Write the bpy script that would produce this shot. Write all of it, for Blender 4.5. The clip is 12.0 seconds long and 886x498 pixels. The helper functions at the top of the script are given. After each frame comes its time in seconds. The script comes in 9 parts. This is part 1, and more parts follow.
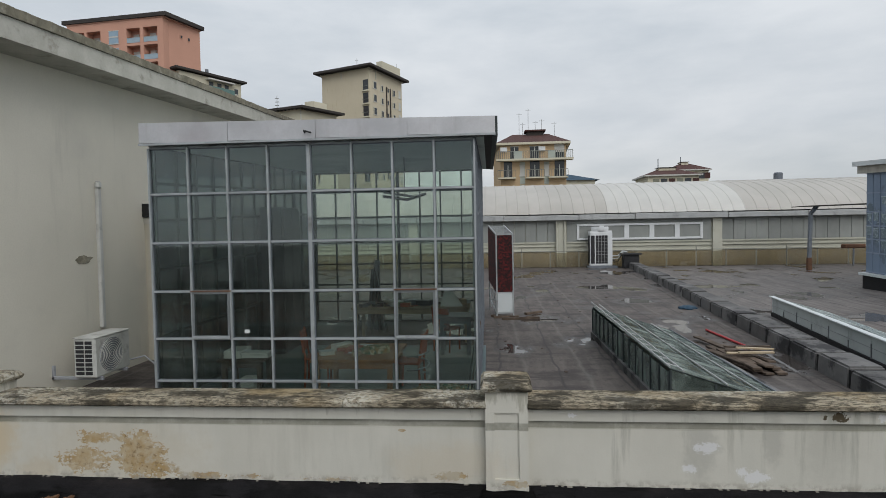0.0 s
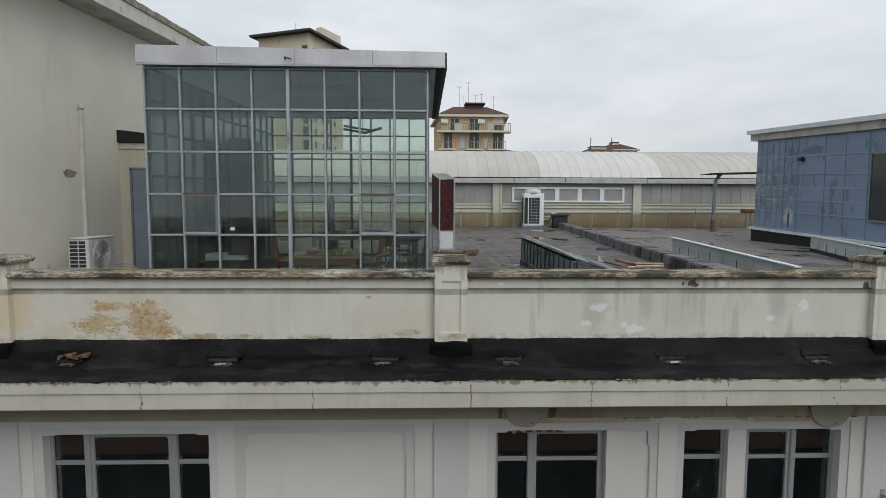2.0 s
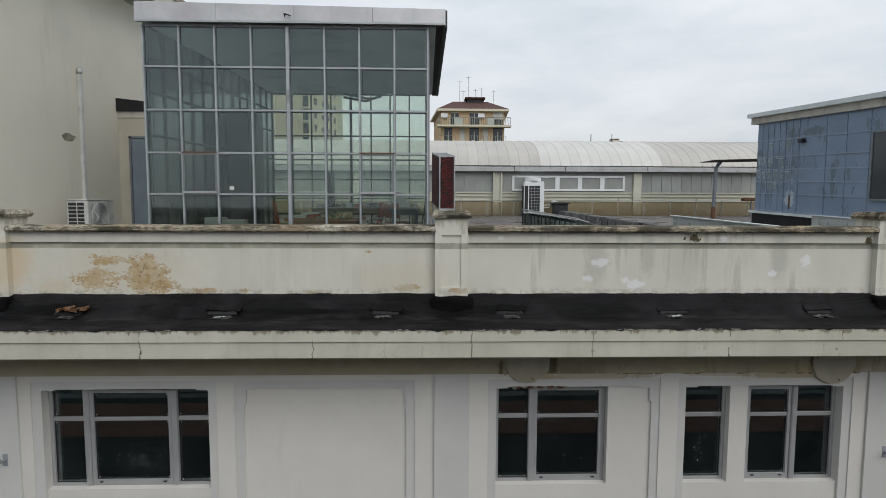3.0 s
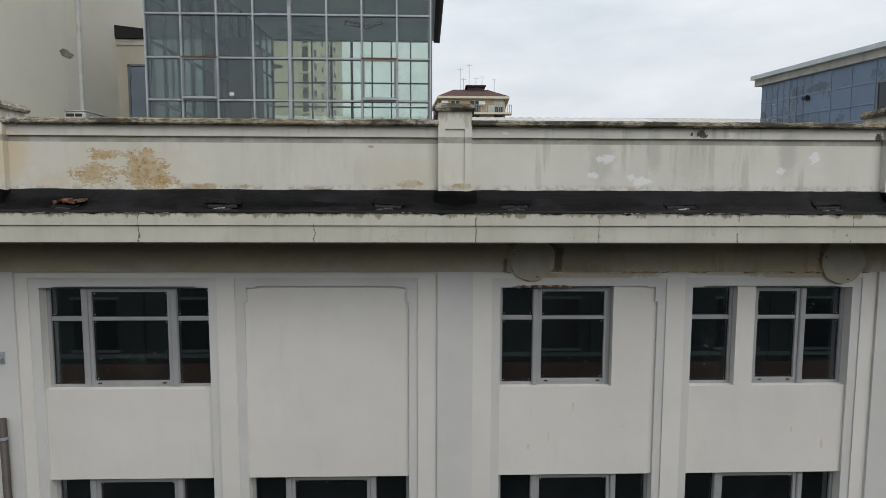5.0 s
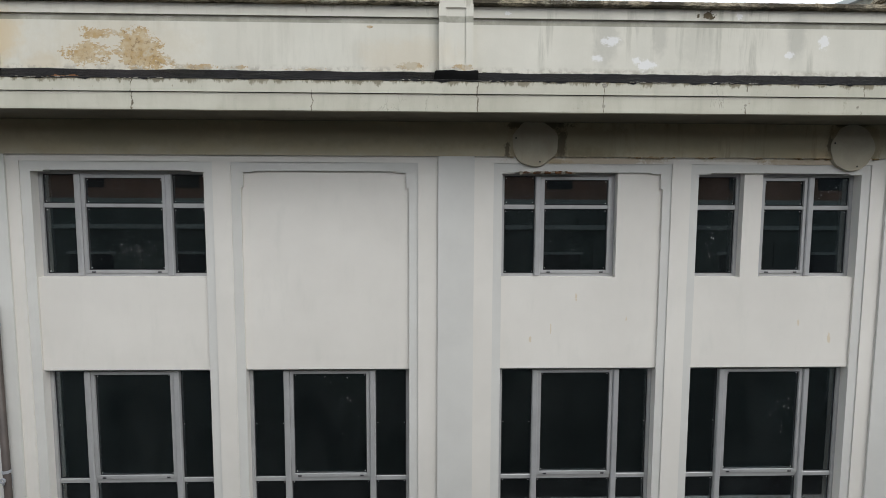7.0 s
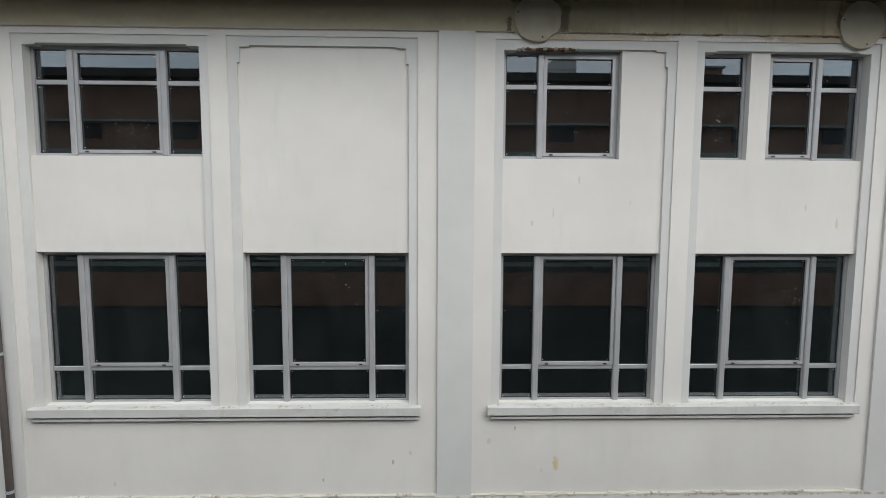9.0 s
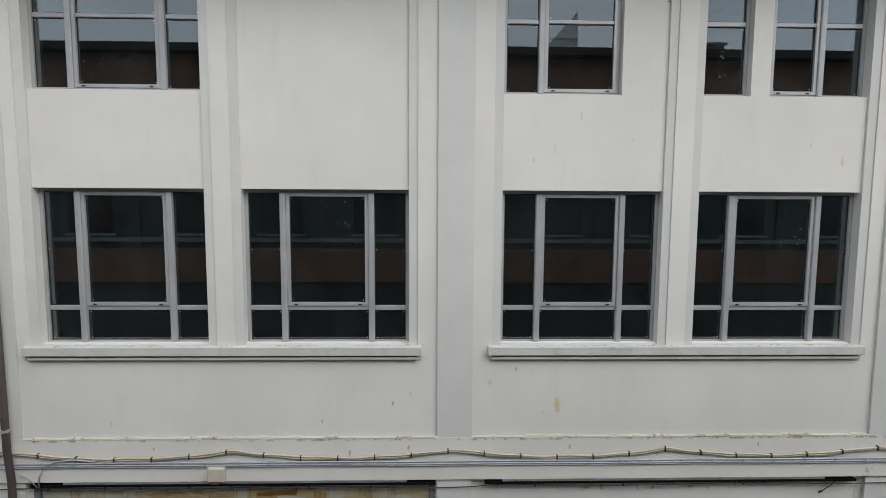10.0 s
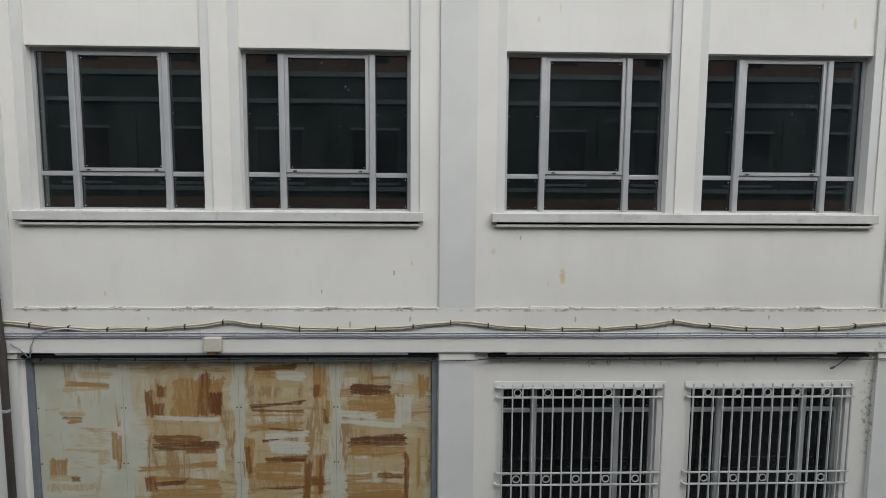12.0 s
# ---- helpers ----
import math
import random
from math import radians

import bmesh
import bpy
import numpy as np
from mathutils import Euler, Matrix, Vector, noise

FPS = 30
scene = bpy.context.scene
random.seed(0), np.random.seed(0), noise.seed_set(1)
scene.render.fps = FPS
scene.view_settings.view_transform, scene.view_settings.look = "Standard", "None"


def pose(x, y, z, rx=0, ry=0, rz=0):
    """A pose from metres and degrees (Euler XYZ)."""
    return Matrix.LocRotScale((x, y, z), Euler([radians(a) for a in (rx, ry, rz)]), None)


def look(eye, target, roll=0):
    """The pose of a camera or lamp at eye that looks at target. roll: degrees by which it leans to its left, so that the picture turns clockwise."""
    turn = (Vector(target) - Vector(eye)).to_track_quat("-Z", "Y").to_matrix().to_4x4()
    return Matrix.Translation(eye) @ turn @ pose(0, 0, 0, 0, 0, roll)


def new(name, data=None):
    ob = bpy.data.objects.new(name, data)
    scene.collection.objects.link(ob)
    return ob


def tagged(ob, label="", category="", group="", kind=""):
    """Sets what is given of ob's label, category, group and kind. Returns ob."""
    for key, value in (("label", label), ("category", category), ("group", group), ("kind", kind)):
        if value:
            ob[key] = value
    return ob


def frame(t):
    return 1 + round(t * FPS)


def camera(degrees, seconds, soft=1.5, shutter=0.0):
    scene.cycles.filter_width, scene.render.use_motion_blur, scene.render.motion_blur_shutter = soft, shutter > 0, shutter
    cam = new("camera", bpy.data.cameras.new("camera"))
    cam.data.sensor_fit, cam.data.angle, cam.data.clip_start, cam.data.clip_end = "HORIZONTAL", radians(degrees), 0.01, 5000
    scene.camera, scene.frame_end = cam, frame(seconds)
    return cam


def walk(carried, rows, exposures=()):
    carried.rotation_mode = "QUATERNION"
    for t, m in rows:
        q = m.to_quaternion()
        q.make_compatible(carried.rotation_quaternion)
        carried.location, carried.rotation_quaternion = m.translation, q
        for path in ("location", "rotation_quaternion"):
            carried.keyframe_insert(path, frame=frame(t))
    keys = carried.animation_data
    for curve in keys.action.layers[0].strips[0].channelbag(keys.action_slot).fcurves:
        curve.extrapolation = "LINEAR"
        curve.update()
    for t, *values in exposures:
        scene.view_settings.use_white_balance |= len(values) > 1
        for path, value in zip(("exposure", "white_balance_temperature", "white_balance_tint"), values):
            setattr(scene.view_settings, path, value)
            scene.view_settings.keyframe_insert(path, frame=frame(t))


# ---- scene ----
# ---------------------------------------------------------------- camera and its path
cam = camera(77.25, 12.0, soft=0.65)
PATH = [
    (0.0, look((-0.263, -6.111, 15.398), (-0.429, -4.119, 15.326), -1.05)),
    (0.5, look((-0.317, -6.573, 15.256), (-0.415, -4.578, 15.146), -0.54)),
    (1.0, look((-0.361, -7.124, 15.057), (-0.387, -5.129, 14.916), -0.12)),
    (1.5, look((-0.417, -7.763, 14.806), (-0.371, -5.771, 14.638), 0.16)),
    (1.65, look((-0.430, -7.850, 14.692), (-0.376, -5.857, 14.528), 0.19)),
    (2.0, look((-0.442, -7.851, 14.444), (-0.385, -5.858, 14.285), 0.21)),
    (2.5, look((-0.441, -7.852, 14.128), (-0.384, -5.859, 13.966), 0.19)),
    (3.0, look((-0.446, -7.862, 13.802), (-0.389, -5.870, 13.640), 0.20)),
    (5.0, look((-0.484, -7.861, 12.344), (-0.428, -5.869, 12.176), 0.17)),
    (5.5, look((-0.479, -7.856, 11.956), (-0.424, -5.864, 11.786), 0.20)),
    (6.0, look((-0.482, -7.842, 11.569), (-0.428, -5.851, 11.394), 0.20)),
    (6.5, look((-0.492, -7.833, 11.168), (-0.435, -5.841, 10.991), 0.22)),
    (7.0, look((-0.491, -7.832, 10.771), (-0.434, -5.841, 10.591), 0.22)),
    (9.0, look((-0.485, -7.827, 9.130), (-0.429, -5.837, 8.939), 0.29)),
    (9.5, look((-0.494, -7.823, 8.677), (-0.436, -5.833, 8.490), 0.32)),
    (10.0, look((-0.479, -7.815, 8.239), (-0.425, -5.825, 8.048), 0.33)),
    (10.5, look((-0.489, -7.810, 7.769), (-0.433, -5.820, 7.579), 0.34)),
    (11.0, look((-0.493, -7.804, 7.282), (-0.437, -5.814, 7.094), 0.35)),
    (11.5, look((-0.505, -7.798, 6.807), (-0.448, -5.808, 6.619), 0.36)),
    (12.0, look((-0.508, -7.791, 6.328), (-0.453, -5.801, 6.139), 0.36)),
]
walk(cam, PATH, exposures=((0, -0.18, 6500, 10), (1, -0.12, 6500, 10), (2, -0.03, 6500, 10), (3, 0.02, 6500, 10), (5, 0.05, 6500, 10), (5.5, 0.11, 6500, 10), (6, 0.22, 6500, 10), (6.5, 0.37, 6500, 10), (7, 0.5, 6500, 10), (9, 0.66, 6420, 10), (9.5, 0.59, 6420, 10), (10.5, 0.53, 6420, 10), (11.5, 0.58, 6420, 10), (12, 0.66, 6420, 10)))

# ---------------------------------------------------------------- overcast sky and a veiled sun
world = bpy.data.worlds.new("overcast_sky")
scene.world = world
world.use_nodes = True
wt = world.node_tree
wt.nodes.clear()
SUN_EL, SUN_ROT = radians(43), radians(148)


def wnode(kind, **kw):
    n = wt.nodes.new(kind)
    for k, v in kw.items():
        n.inputs[k].default_value = v
    return n


w_out = wnode("ShaderNodeOutputWorld")
w_bg = wnode("ShaderNodeBackground", Strength=1.0)
w_sky = wnode("ShaderNodeTexSky")
w_sky.sky_type, w_sky.sun_disc = "NISHITA", False
w_sky.sun_elevation, w_sky.sun_rotation = SUN_EL, SUN_ROT
w_dim = wnode("ShaderNodeVectorMath")
w_dim.operation = "SCALE"
w_dim.inputs["Scale"].default_value = 0.05
w_co = wnode("ShaderNodeTexCoord")
w_map = wnode("ShaderNodeMapping")
w_map.inputs["Scale"].default_value = (1.0, 1.0, 3.2)
w_n1 = wnode("ShaderNodeTexNoise", Scale=1.5, Detail=8.0, Roughness=0.52, Distortion=0.25)
w_n2 = wnode("ShaderNodeTexNoise", Scale=5.0, Detail=6.0, Roughness=0.55)
w_add = wnode("ShaderNodeMix")
w_add.data_type = "FLOAT"
w_add.inputs[0].default_value = 0.3
w_ramp = wnode("ShaderNodeValToRGB")
w_ramp.color_ramp.elements[0].position, w_ramp.color_ramp.elements[0].color = 0.36, (0.545, 0.605, 0.665, 1)
w_ramp.color_ramp.elements[1].position, w_ramp.color_ramp.elements[1].color = 0.64, (0.83, 0.86, 0.89, 1)
w_sep = wnode("ShaderNodeSeparateXYZ")
w_hor = wnode("ShaderNodeValToRGB")
w_hor.color_ramp.elements[0].position, w_hor.color_ramp.elements[0].color = 0.0, (0.97, 0.95, 0.90, 1)
w_hor.color_ramp.elements[1].position, w_hor.color_ramp.elements[1].color = 1.0, (1.55, 1.57, 1.6, 1)
for at_z, tone in ((0.16, (0.98, 0.99, 1.0, 1)), (0.45, (1.1, 1.12, 1.14, 1))):
    w_hor.color_ramp.elements.new(at_z).color = tone
w_mul = wnode("ShaderNodeMix")
w_mul.data_type, w_mul.blend_type = "RGBA", "MULTIPLY"
w_mul.inputs[0].default_value = 1.0
w_mix = wnode("ShaderNodeMix")
w_mix.data_type = "RGBA"
w_mix.inputs[0].default_value = 0.94
wl = wt.links.new
wl(w_co.outputs["Generated"], w_map.inputs["Vector"])
wl(w_map.outputs[0], w_n1.inputs["Vector"])
wl(w_map.outputs[0], w_n2.inputs["Vector"])
wl(w_n1.outputs["Fac"], w_add.inputs[2])
wl(w_n2.outputs["Fac"], w_add.inputs[3])
wl(w_add.outputs[0], w_ramp.inputs[0])
wl(w_co.outputs["Generated"], w_sep.inputs[0])
wl(w_sep.outputs["Z"], w_hor.inputs[0])
wl(w_ramp.outputs[0], w_mul.inputs[6])
wl(w_hor.outputs[0], w_mul.inputs[7])
wl(w_sky.outputs[0], w_dim.inputs[0])
wl(w_dim.outputs[0], w_mix.inputs[6])
wl(w_mul.outputs[2], w_mix.inputs[7])
wl(w_mix.outputs[2], w_bg.inputs["Color"])
wl(w_bg.outputs[0], w_out.inputs["Surface"])

sun_data = bpy.data.lights.new("sun", "SUN")
sun_data.energy, sun_data.angle, sun_data.color = 1.5, radians(50), (1.0, 0.98, 0.955)
sun = new("sun", sun_data)
# the veiled sun stands behind the camera, a little to its right
sun.matrix_world = look((24, -39, 43), (0, 0, 0))

# ---------------------------------------------------------------- materials


class Graph:
    """A small node graph for one surface, in world metres."""

    def __init__(self, name):
        self.mat = bpy.data.materials.new(name)
        self.mat.use_nodes = True
        self.t = self.mat.node_tree
        self.t.nodes.clear()
        self.out = self.t.nodes.new("ShaderNodeOutputMaterial")
        self.bsdf = self.t.nodes.new("ShaderNodeBsdfPrincipled")
        self.t.links.new(self.bsdf.outputs[0], self.out.inputs["Surface"])
        self.geo = self.t.nodes.new("ShaderNodeNewGeometry")
        self.pos = self.geo.outputs["Position"]
        self._xyz = None

    def link(self, a, b):
        self.t.links.new(a, b)

    def put(self, socket, value):
        if isinstance(value, bpy.types.NodeSocket):
            self.link(value, socket)
        elif isinstance(value, tuple) and len(value) == 3 and socket.type == "RGBA":
            socket.default_value = (*value, 1)
        else:
            socket.default_value = value

    def math(self, op, a, b=0.0, c=0.0, clamp=False):
        n = self.t.nodes.new("ShaderNodeMath")
        n.operation, n.use_clamp = op, clamp
        for i, v in enumerate((a, b, c)):
            self.put(n.inputs[i], v)
        return n.outputs[0]

    def xyz(self):
        if self._xyz is None:
            n = self.t.nodes.new("ShaderNodeSeparateXYZ")
            self.link(self.pos, n.inputs[0])
            self._xyz = n.outputs
        return self._xyz

    def noise(self, scale, detail=6.0, rough=0.55, stretch=None, distort=0.0, shift=0.0):
        n = self.t.nodes.new("ShaderNodeTexNoise")
        n.inputs["Scale"].default_value = scale
        n.inputs["Detail"].default_value, n.inputs["Roughness"].default_value = detail, rough
        n.inputs["Distortion"].default_value = distort
        src = self.pos
        if stretch or shift:
            m = self.t.nodes.new("ShaderNodeMapping")
            m.inputs["Scale"].default_value = stretch or (1, 1, 1)
            m.inputs["Location"].default_value = (shift, shift * 0.7, shift * 1.3)
            self.link(src, m.inputs["Vector"])
            src = m.outputs[0]
        self.link(src, n.inputs["Vector"])
        return n.outputs["Fac"]

    def random(self):
        return self.t.nodes.new("ShaderNodeObjectInfo").outputs["Random"]

    def step(self, value, low, high):
        n = self.t.nodes.new("ShaderNodeMapRange")
        n.interpolation_type = "SMOOTHSTEP"
        self.put(n.inputs["Value"], value)
        n.inputs["From Min"].default_value, n.inputs["From Max"].default_value = low, high
        return n.outputs["Result"]

    def mix(self, fac, a, b, blend="MIX"):
        n = self.t.nodes.new("ShaderNodeMix")
        n.data_type, n.blend_type = "RGBA", blend
        self.put(n.inputs[0], fac)
        self.put(n.inputs[6], a)
        self.put(n.inputs[7], b)
        return n.outputs[2]

    def blob(self, cx, cz, rx, rz, rag=0.9, scale=9.0, soft=0.08, axis="X", shift=0.0, edge=0.0):
        """A ragged patch round a place on a wall."""
        s = self.xyz()
        dx = self.math("DIVIDE", self.math("SUBTRACT", s[axis], cx), rx)
        dz = self.math("DIVIDE", self.math("SUBTRACT", s["Z"], cz), rz)
        r = self.math("SQRT", self.math("ADD", self.math("MULTIPLY", dx, dx), self.math("MULTIPLY", dz, dz)))
        n = self.math("MULTIPLY_ADD", self.noise(scale, 7, 0.62, shift=shift + cx), 2.4 * rag, -1.2 * rag)
        n = self.math("ADD", n, self.math("MULTIPLY_ADD", self.noise(scale * 4.5, 6, 0.7, shift=shift + 2 * cx), 1.8 * rag, -0.9 * rag))
        return self.step(self.math("SUBTRACT", self.math("SUBTRACT", 1.0 + edge, r), n), -soft, soft)

    def cell(self, scale, stretch, warp=0.0, shift=0.0):
        """A random value for each ragged rectangular cell."""
        m = self.t.nodes.new("ShaderNodeMapping")
        m.inputs["Scale"].default_value, m.inputs["Location"].default_value = stretch, (shift, 0.3, shift)
        src = self.pos
        if warp:
            n = self.t.nodes.new("ShaderNodeTexNoise")
            n.inputs["Scale"].default_value, n.inputs["Detail"].default_value = 7.0, 5.0
            self.link(src, n.inputs["Vector"])
            a = self.t.nodes.new("ShaderNodeVectorMath")
            a.operation = "MULTIPLY_ADD"
            self.link(n.outputs["Color"], a.inputs[0])
            a.inputs[1].default_value = (warp, 0, warp)
            self.link(src, a.inputs[2])
            src = a.outputs[0]
        self.link(src, m.inputs["Vector"])
        v = self.t.nodes.new("ShaderNodeTexVoronoi")
        v.distance = "CHEBYCHEV"
        v.inputs["Scale"].default_value = scale
        self.link(m.outputs[0], v.inputs["Vector"])
        sp = self.t.nodes.new("ShaderNodeSeparateColor")
        self.link(v.outputs["Color"], sp.inputs[0])
        return sp.outputs[0]

    def bump(self, height, strength, distance=0.01):
        n = self.t.nodes.new("ShaderNodeBump")
        n.inputs["Strength"].default_value, n.inputs["Distance"].default_value = strength, distance
        self.put(n.inputs["Height"], height)
        self.link(n.outputs[0], self.bsdf.inputs["Normal"])

    def done(self, colour, rough=0.8, metal=0.0, spec=0.4):
        self.put(self.bsdf.inputs["Base Color"], colour)
        self.put(self.bsdf.inputs["Roughness"], rough)
        self.put(self.bsdf.inputs["Metallic"], metal)
        self.bsdf.inputs["Specular IOR Level"].default_value = spec
        return self.mat


def surface(name, a, b, scale=3.0, rough=0.8, fine=40.0, bump=0.3, metal=0.0, dirt=None, dirt_scale=0.8, dirt_low=0.52,
            dirt_high=0.75, streak=None, dist=0.004, vary=0.0, spec=0.35, rough_vary=0.1):
    """A worn surface: two tones, grain, stains, and streaks that run down."""
    g = Graph(name)
    grain = g.noise(fine, 4, 0.6)
    c = g.mix(g.step(g.noise(scale, 8, 0.6), 0.3, 0.7), a, b)
    c = g.mix(g.math("MULTIPLY", g.step(grain, 0.35, 0.8), 0.25), c, tuple(v * 0.75 for v in a))
    if dirt:
        c = g.mix(g.step(g.noise(dirt_scale, 9, 0.65, shift=3.1), dirt_low, dirt_high), c, dirt)
    if streak:
        s = g.step(g.noise(5.0, 6, 0.6, stretch=(1, 1, 0.09), shift=1.7), 0.52, 0.8)
        s = g.math("MULTIPLY", s, g.step(g.noise(0.7, 3, 0.5, shift=7.7), 0.35, 0.65))
        c = g.mix(g.math("MULTIPLY", s, 0.75), c, streak)
    if vary:
        k = g.math("MULTIPLY_ADD", g.random(), vary, 1.0 - vary / 2)
        m = g.t.nodes.new("ShaderNodeVectorMath")
        m.operation = "SCALE"
        g.link(c, m.inputs[0])
        g.link(k, m.inputs["Scale"])
        c = m.outputs[0]
    g.bump(g.math("ADD", grain, g.noise(scale * 4, 6, 0.6)), bump, dist)
    return g.done(c, g.math("MULTIPLY_ADD", grain, rough_vary, rough - rough_vary / 2), metal, spec)


def glass(name, tint, gloss_boost=1.0, haze=0.0, haze_col=(0.5, 0.55, 0.55), ior=1.5, rough=0.01):
    """A thin pane: clear with a tint, a mirror by Fresnel, and a film of dust."""
    g = Graph(name)
    g.t.nodes.remove(g.bsdf)
    clear = g.t.nodes.new("ShaderNodeBsdfTransparent")
    clear.inputs["Color"].default_value = (*tint, 1)
    gloss = g.t.nodes.new("ShaderNodeBsdfGlossy")
    gloss.inputs["Roughness"].default_value = rough
    gloss.inputs["Color"].default_value = (0.88, 0.95, 1.0, 1)
    fres = g.t.nodes.new("ShaderNodeFresnel")
    fres.inputs["IOR"].default_value = ior
    mix = g.t.nodes.new("ShaderNodeMixShader")
    g.link(g.math("MULTIPLY", fres.outputs[0], gloss_boost, clamp=True), mix.inputs[0])
    g.link(clear.outputs[0], mix.inputs[1])
    g.link(gloss.outputs[0], mix.inputs[2])
    end = mix.outputs[0]
    if haze:
        dull = g.t.nodes.new("ShaderNodeBsdfDiffuse")
        dull.inputs["Color"].default_value = (*haze_col, 1)
        film = g.t.nodes.new("ShaderNodeMixShader")
        d = g.math("MULTIPLY", g.step(g.noise(2.2, 7, 0.65, stretch=(1, 1, 0.5)), 0.25, 0.8), 2.0 * haze)
        g.link(d, film.inputs[0])
        g.link(end, film.inputs[1])
        g.link(dull.outputs[0], film.inputs[2])
        end = film.outputs[0]
    g.link(end, g.out.inputs["Surface"])
    return g.mat


def wall_coat(g):
    """Off-white render with broad wear."""
    grain = g.noise(55, 5, 0.6)
    big = g.noise(0.55, 6, 0.55)
    c = g.mix(g.step(big, 0.3, 0.75), (0.678, 0.652, 0.605), (0.609, 0.584, 0.540))
    c = g.mix(g.math("MULTIPLY", g.step(g.noise(4.0, 8, 0.65, stretch=(1, 1, 0.25)), 0.5, 0.8), 0.35), c, (0.545, 0.54, 0.495))
    return c, grain


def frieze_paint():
    """The coat of the frieze, darkened by stains and by cornice shade put into the colour, yellowed in ragged clouds,
    with brown damp, drips and halos round the plaster patches.
    """
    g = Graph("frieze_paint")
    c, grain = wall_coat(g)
    # broad brown coat: stain colour together with painted shade from the cornice
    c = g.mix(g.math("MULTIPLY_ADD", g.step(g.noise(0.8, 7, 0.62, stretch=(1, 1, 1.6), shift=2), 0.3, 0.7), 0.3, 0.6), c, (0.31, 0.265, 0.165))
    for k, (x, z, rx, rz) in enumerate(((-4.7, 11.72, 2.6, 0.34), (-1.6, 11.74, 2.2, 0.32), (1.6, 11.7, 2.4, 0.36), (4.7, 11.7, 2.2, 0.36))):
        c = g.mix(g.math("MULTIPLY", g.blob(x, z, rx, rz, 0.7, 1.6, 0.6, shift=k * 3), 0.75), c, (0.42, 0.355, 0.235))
    damp = g.blob(1.75, 11.56, 0.6, 0.24, 0.9, 4, 0.25)
    c = g.mix(g.math("MULTIPLY", damp, 0.7), c, (0.20, 0.165, 0.10))
    pale_run = g.math("MULTIPLY", g.step(g.noise(6, 6, 0.6, stretch=(1, 1, 0.1), shift=27), 0.5, 0.62), g.blob(2.1, 11.48, 1.0, 0.22, 0.7, 3, 0.3))
    c = g.mix(g.math("MULTIPLY", pale_run, 0.6), c, (0.46, 0.41, 0.31))
    damp = g.blob(4.9, 11.4, 0.5, 0.1, 0.6, 6, 0.25)
    c = g.mix(g.math("MULTIPLY", damp, 0.65), c, (0.45, 0.34, 0.2))
    for hx, hz, hr in ((1.03, 11.56, 0.40), (5.52, 11.53, 0.40)):
        c = g.mix(g.math("MULTIPLY", g.blob(hx, hz, hr, hr * 0.95, 0.35, 6, 0.15), 0.75), c, (0.20, 0.165, 0.10))
    drip = g.math("MULTIPLY", g.step(g.noise(7, 6, 0.65, stretch=(1, 1, 0.1)), 0.52, 0.72), g.blob(3.3, 11.55, 3.2, 0.32, 0.6, 2, 0.3))
    c = g.mix(g.math("MULTIPLY", drip, 0.85), c, (0.16, 0.13, 0.08))
    for k, (x, z, rx, rz) in enumerate(((-4.6, 11.66, 1.3, 0.2), (-1.9, 11.68, 1.2, 0.18), (-0.2, 11.66, 0.6, 0.2), (2.6, 11.6, 1.0, 0.22), (4.4, 11.58, 0.8, 0.22), (1.1, 11.66, 0.8, 0.2), (5.6, 11.6, 0.5, 0.2))):
        c = g.mix(g.math("MULTIPLY", g.blob(x, z, rx, rz, 0.8, 3, 0.5, shift=k), 0.75), c, (0.33, 0.295, 0.205))
    for k, (x, z, rx, rz) in enumerate(((1.37, 11.55, 0.07, 0.22), (1.2, 11.80, 0.25, 0.06), (0.8, 11.79, 0.2, 0.05), (5.45, 11.82, 0.25, 0.035), (0.62, 11.45, 0.04, 0.12), (5.2, 11.55, 0.04, 0.1))):
        c = g.mix(g.math("MULTIPLY", g.blob(x, z, rx, rz, 1.0, 9, 0.3, shift=k + 50), 0.75), c, (0.075, 0.06, 0.042))
    c = g.mix(g.math("MULTIPLY", g.blob(2.1, 11.30, 0.8, 0.03, 0.7, 8, 0.3), 0.8), c, (0.40, 0.26, 0.10))
    g.bump(g.math("ADD", g.math("MULTIPLY", grain, 0.5), g.noise(6, 7, 0.6)), 0.22, 0.006)
    return g.done(c, 0.85, spec=0.25)


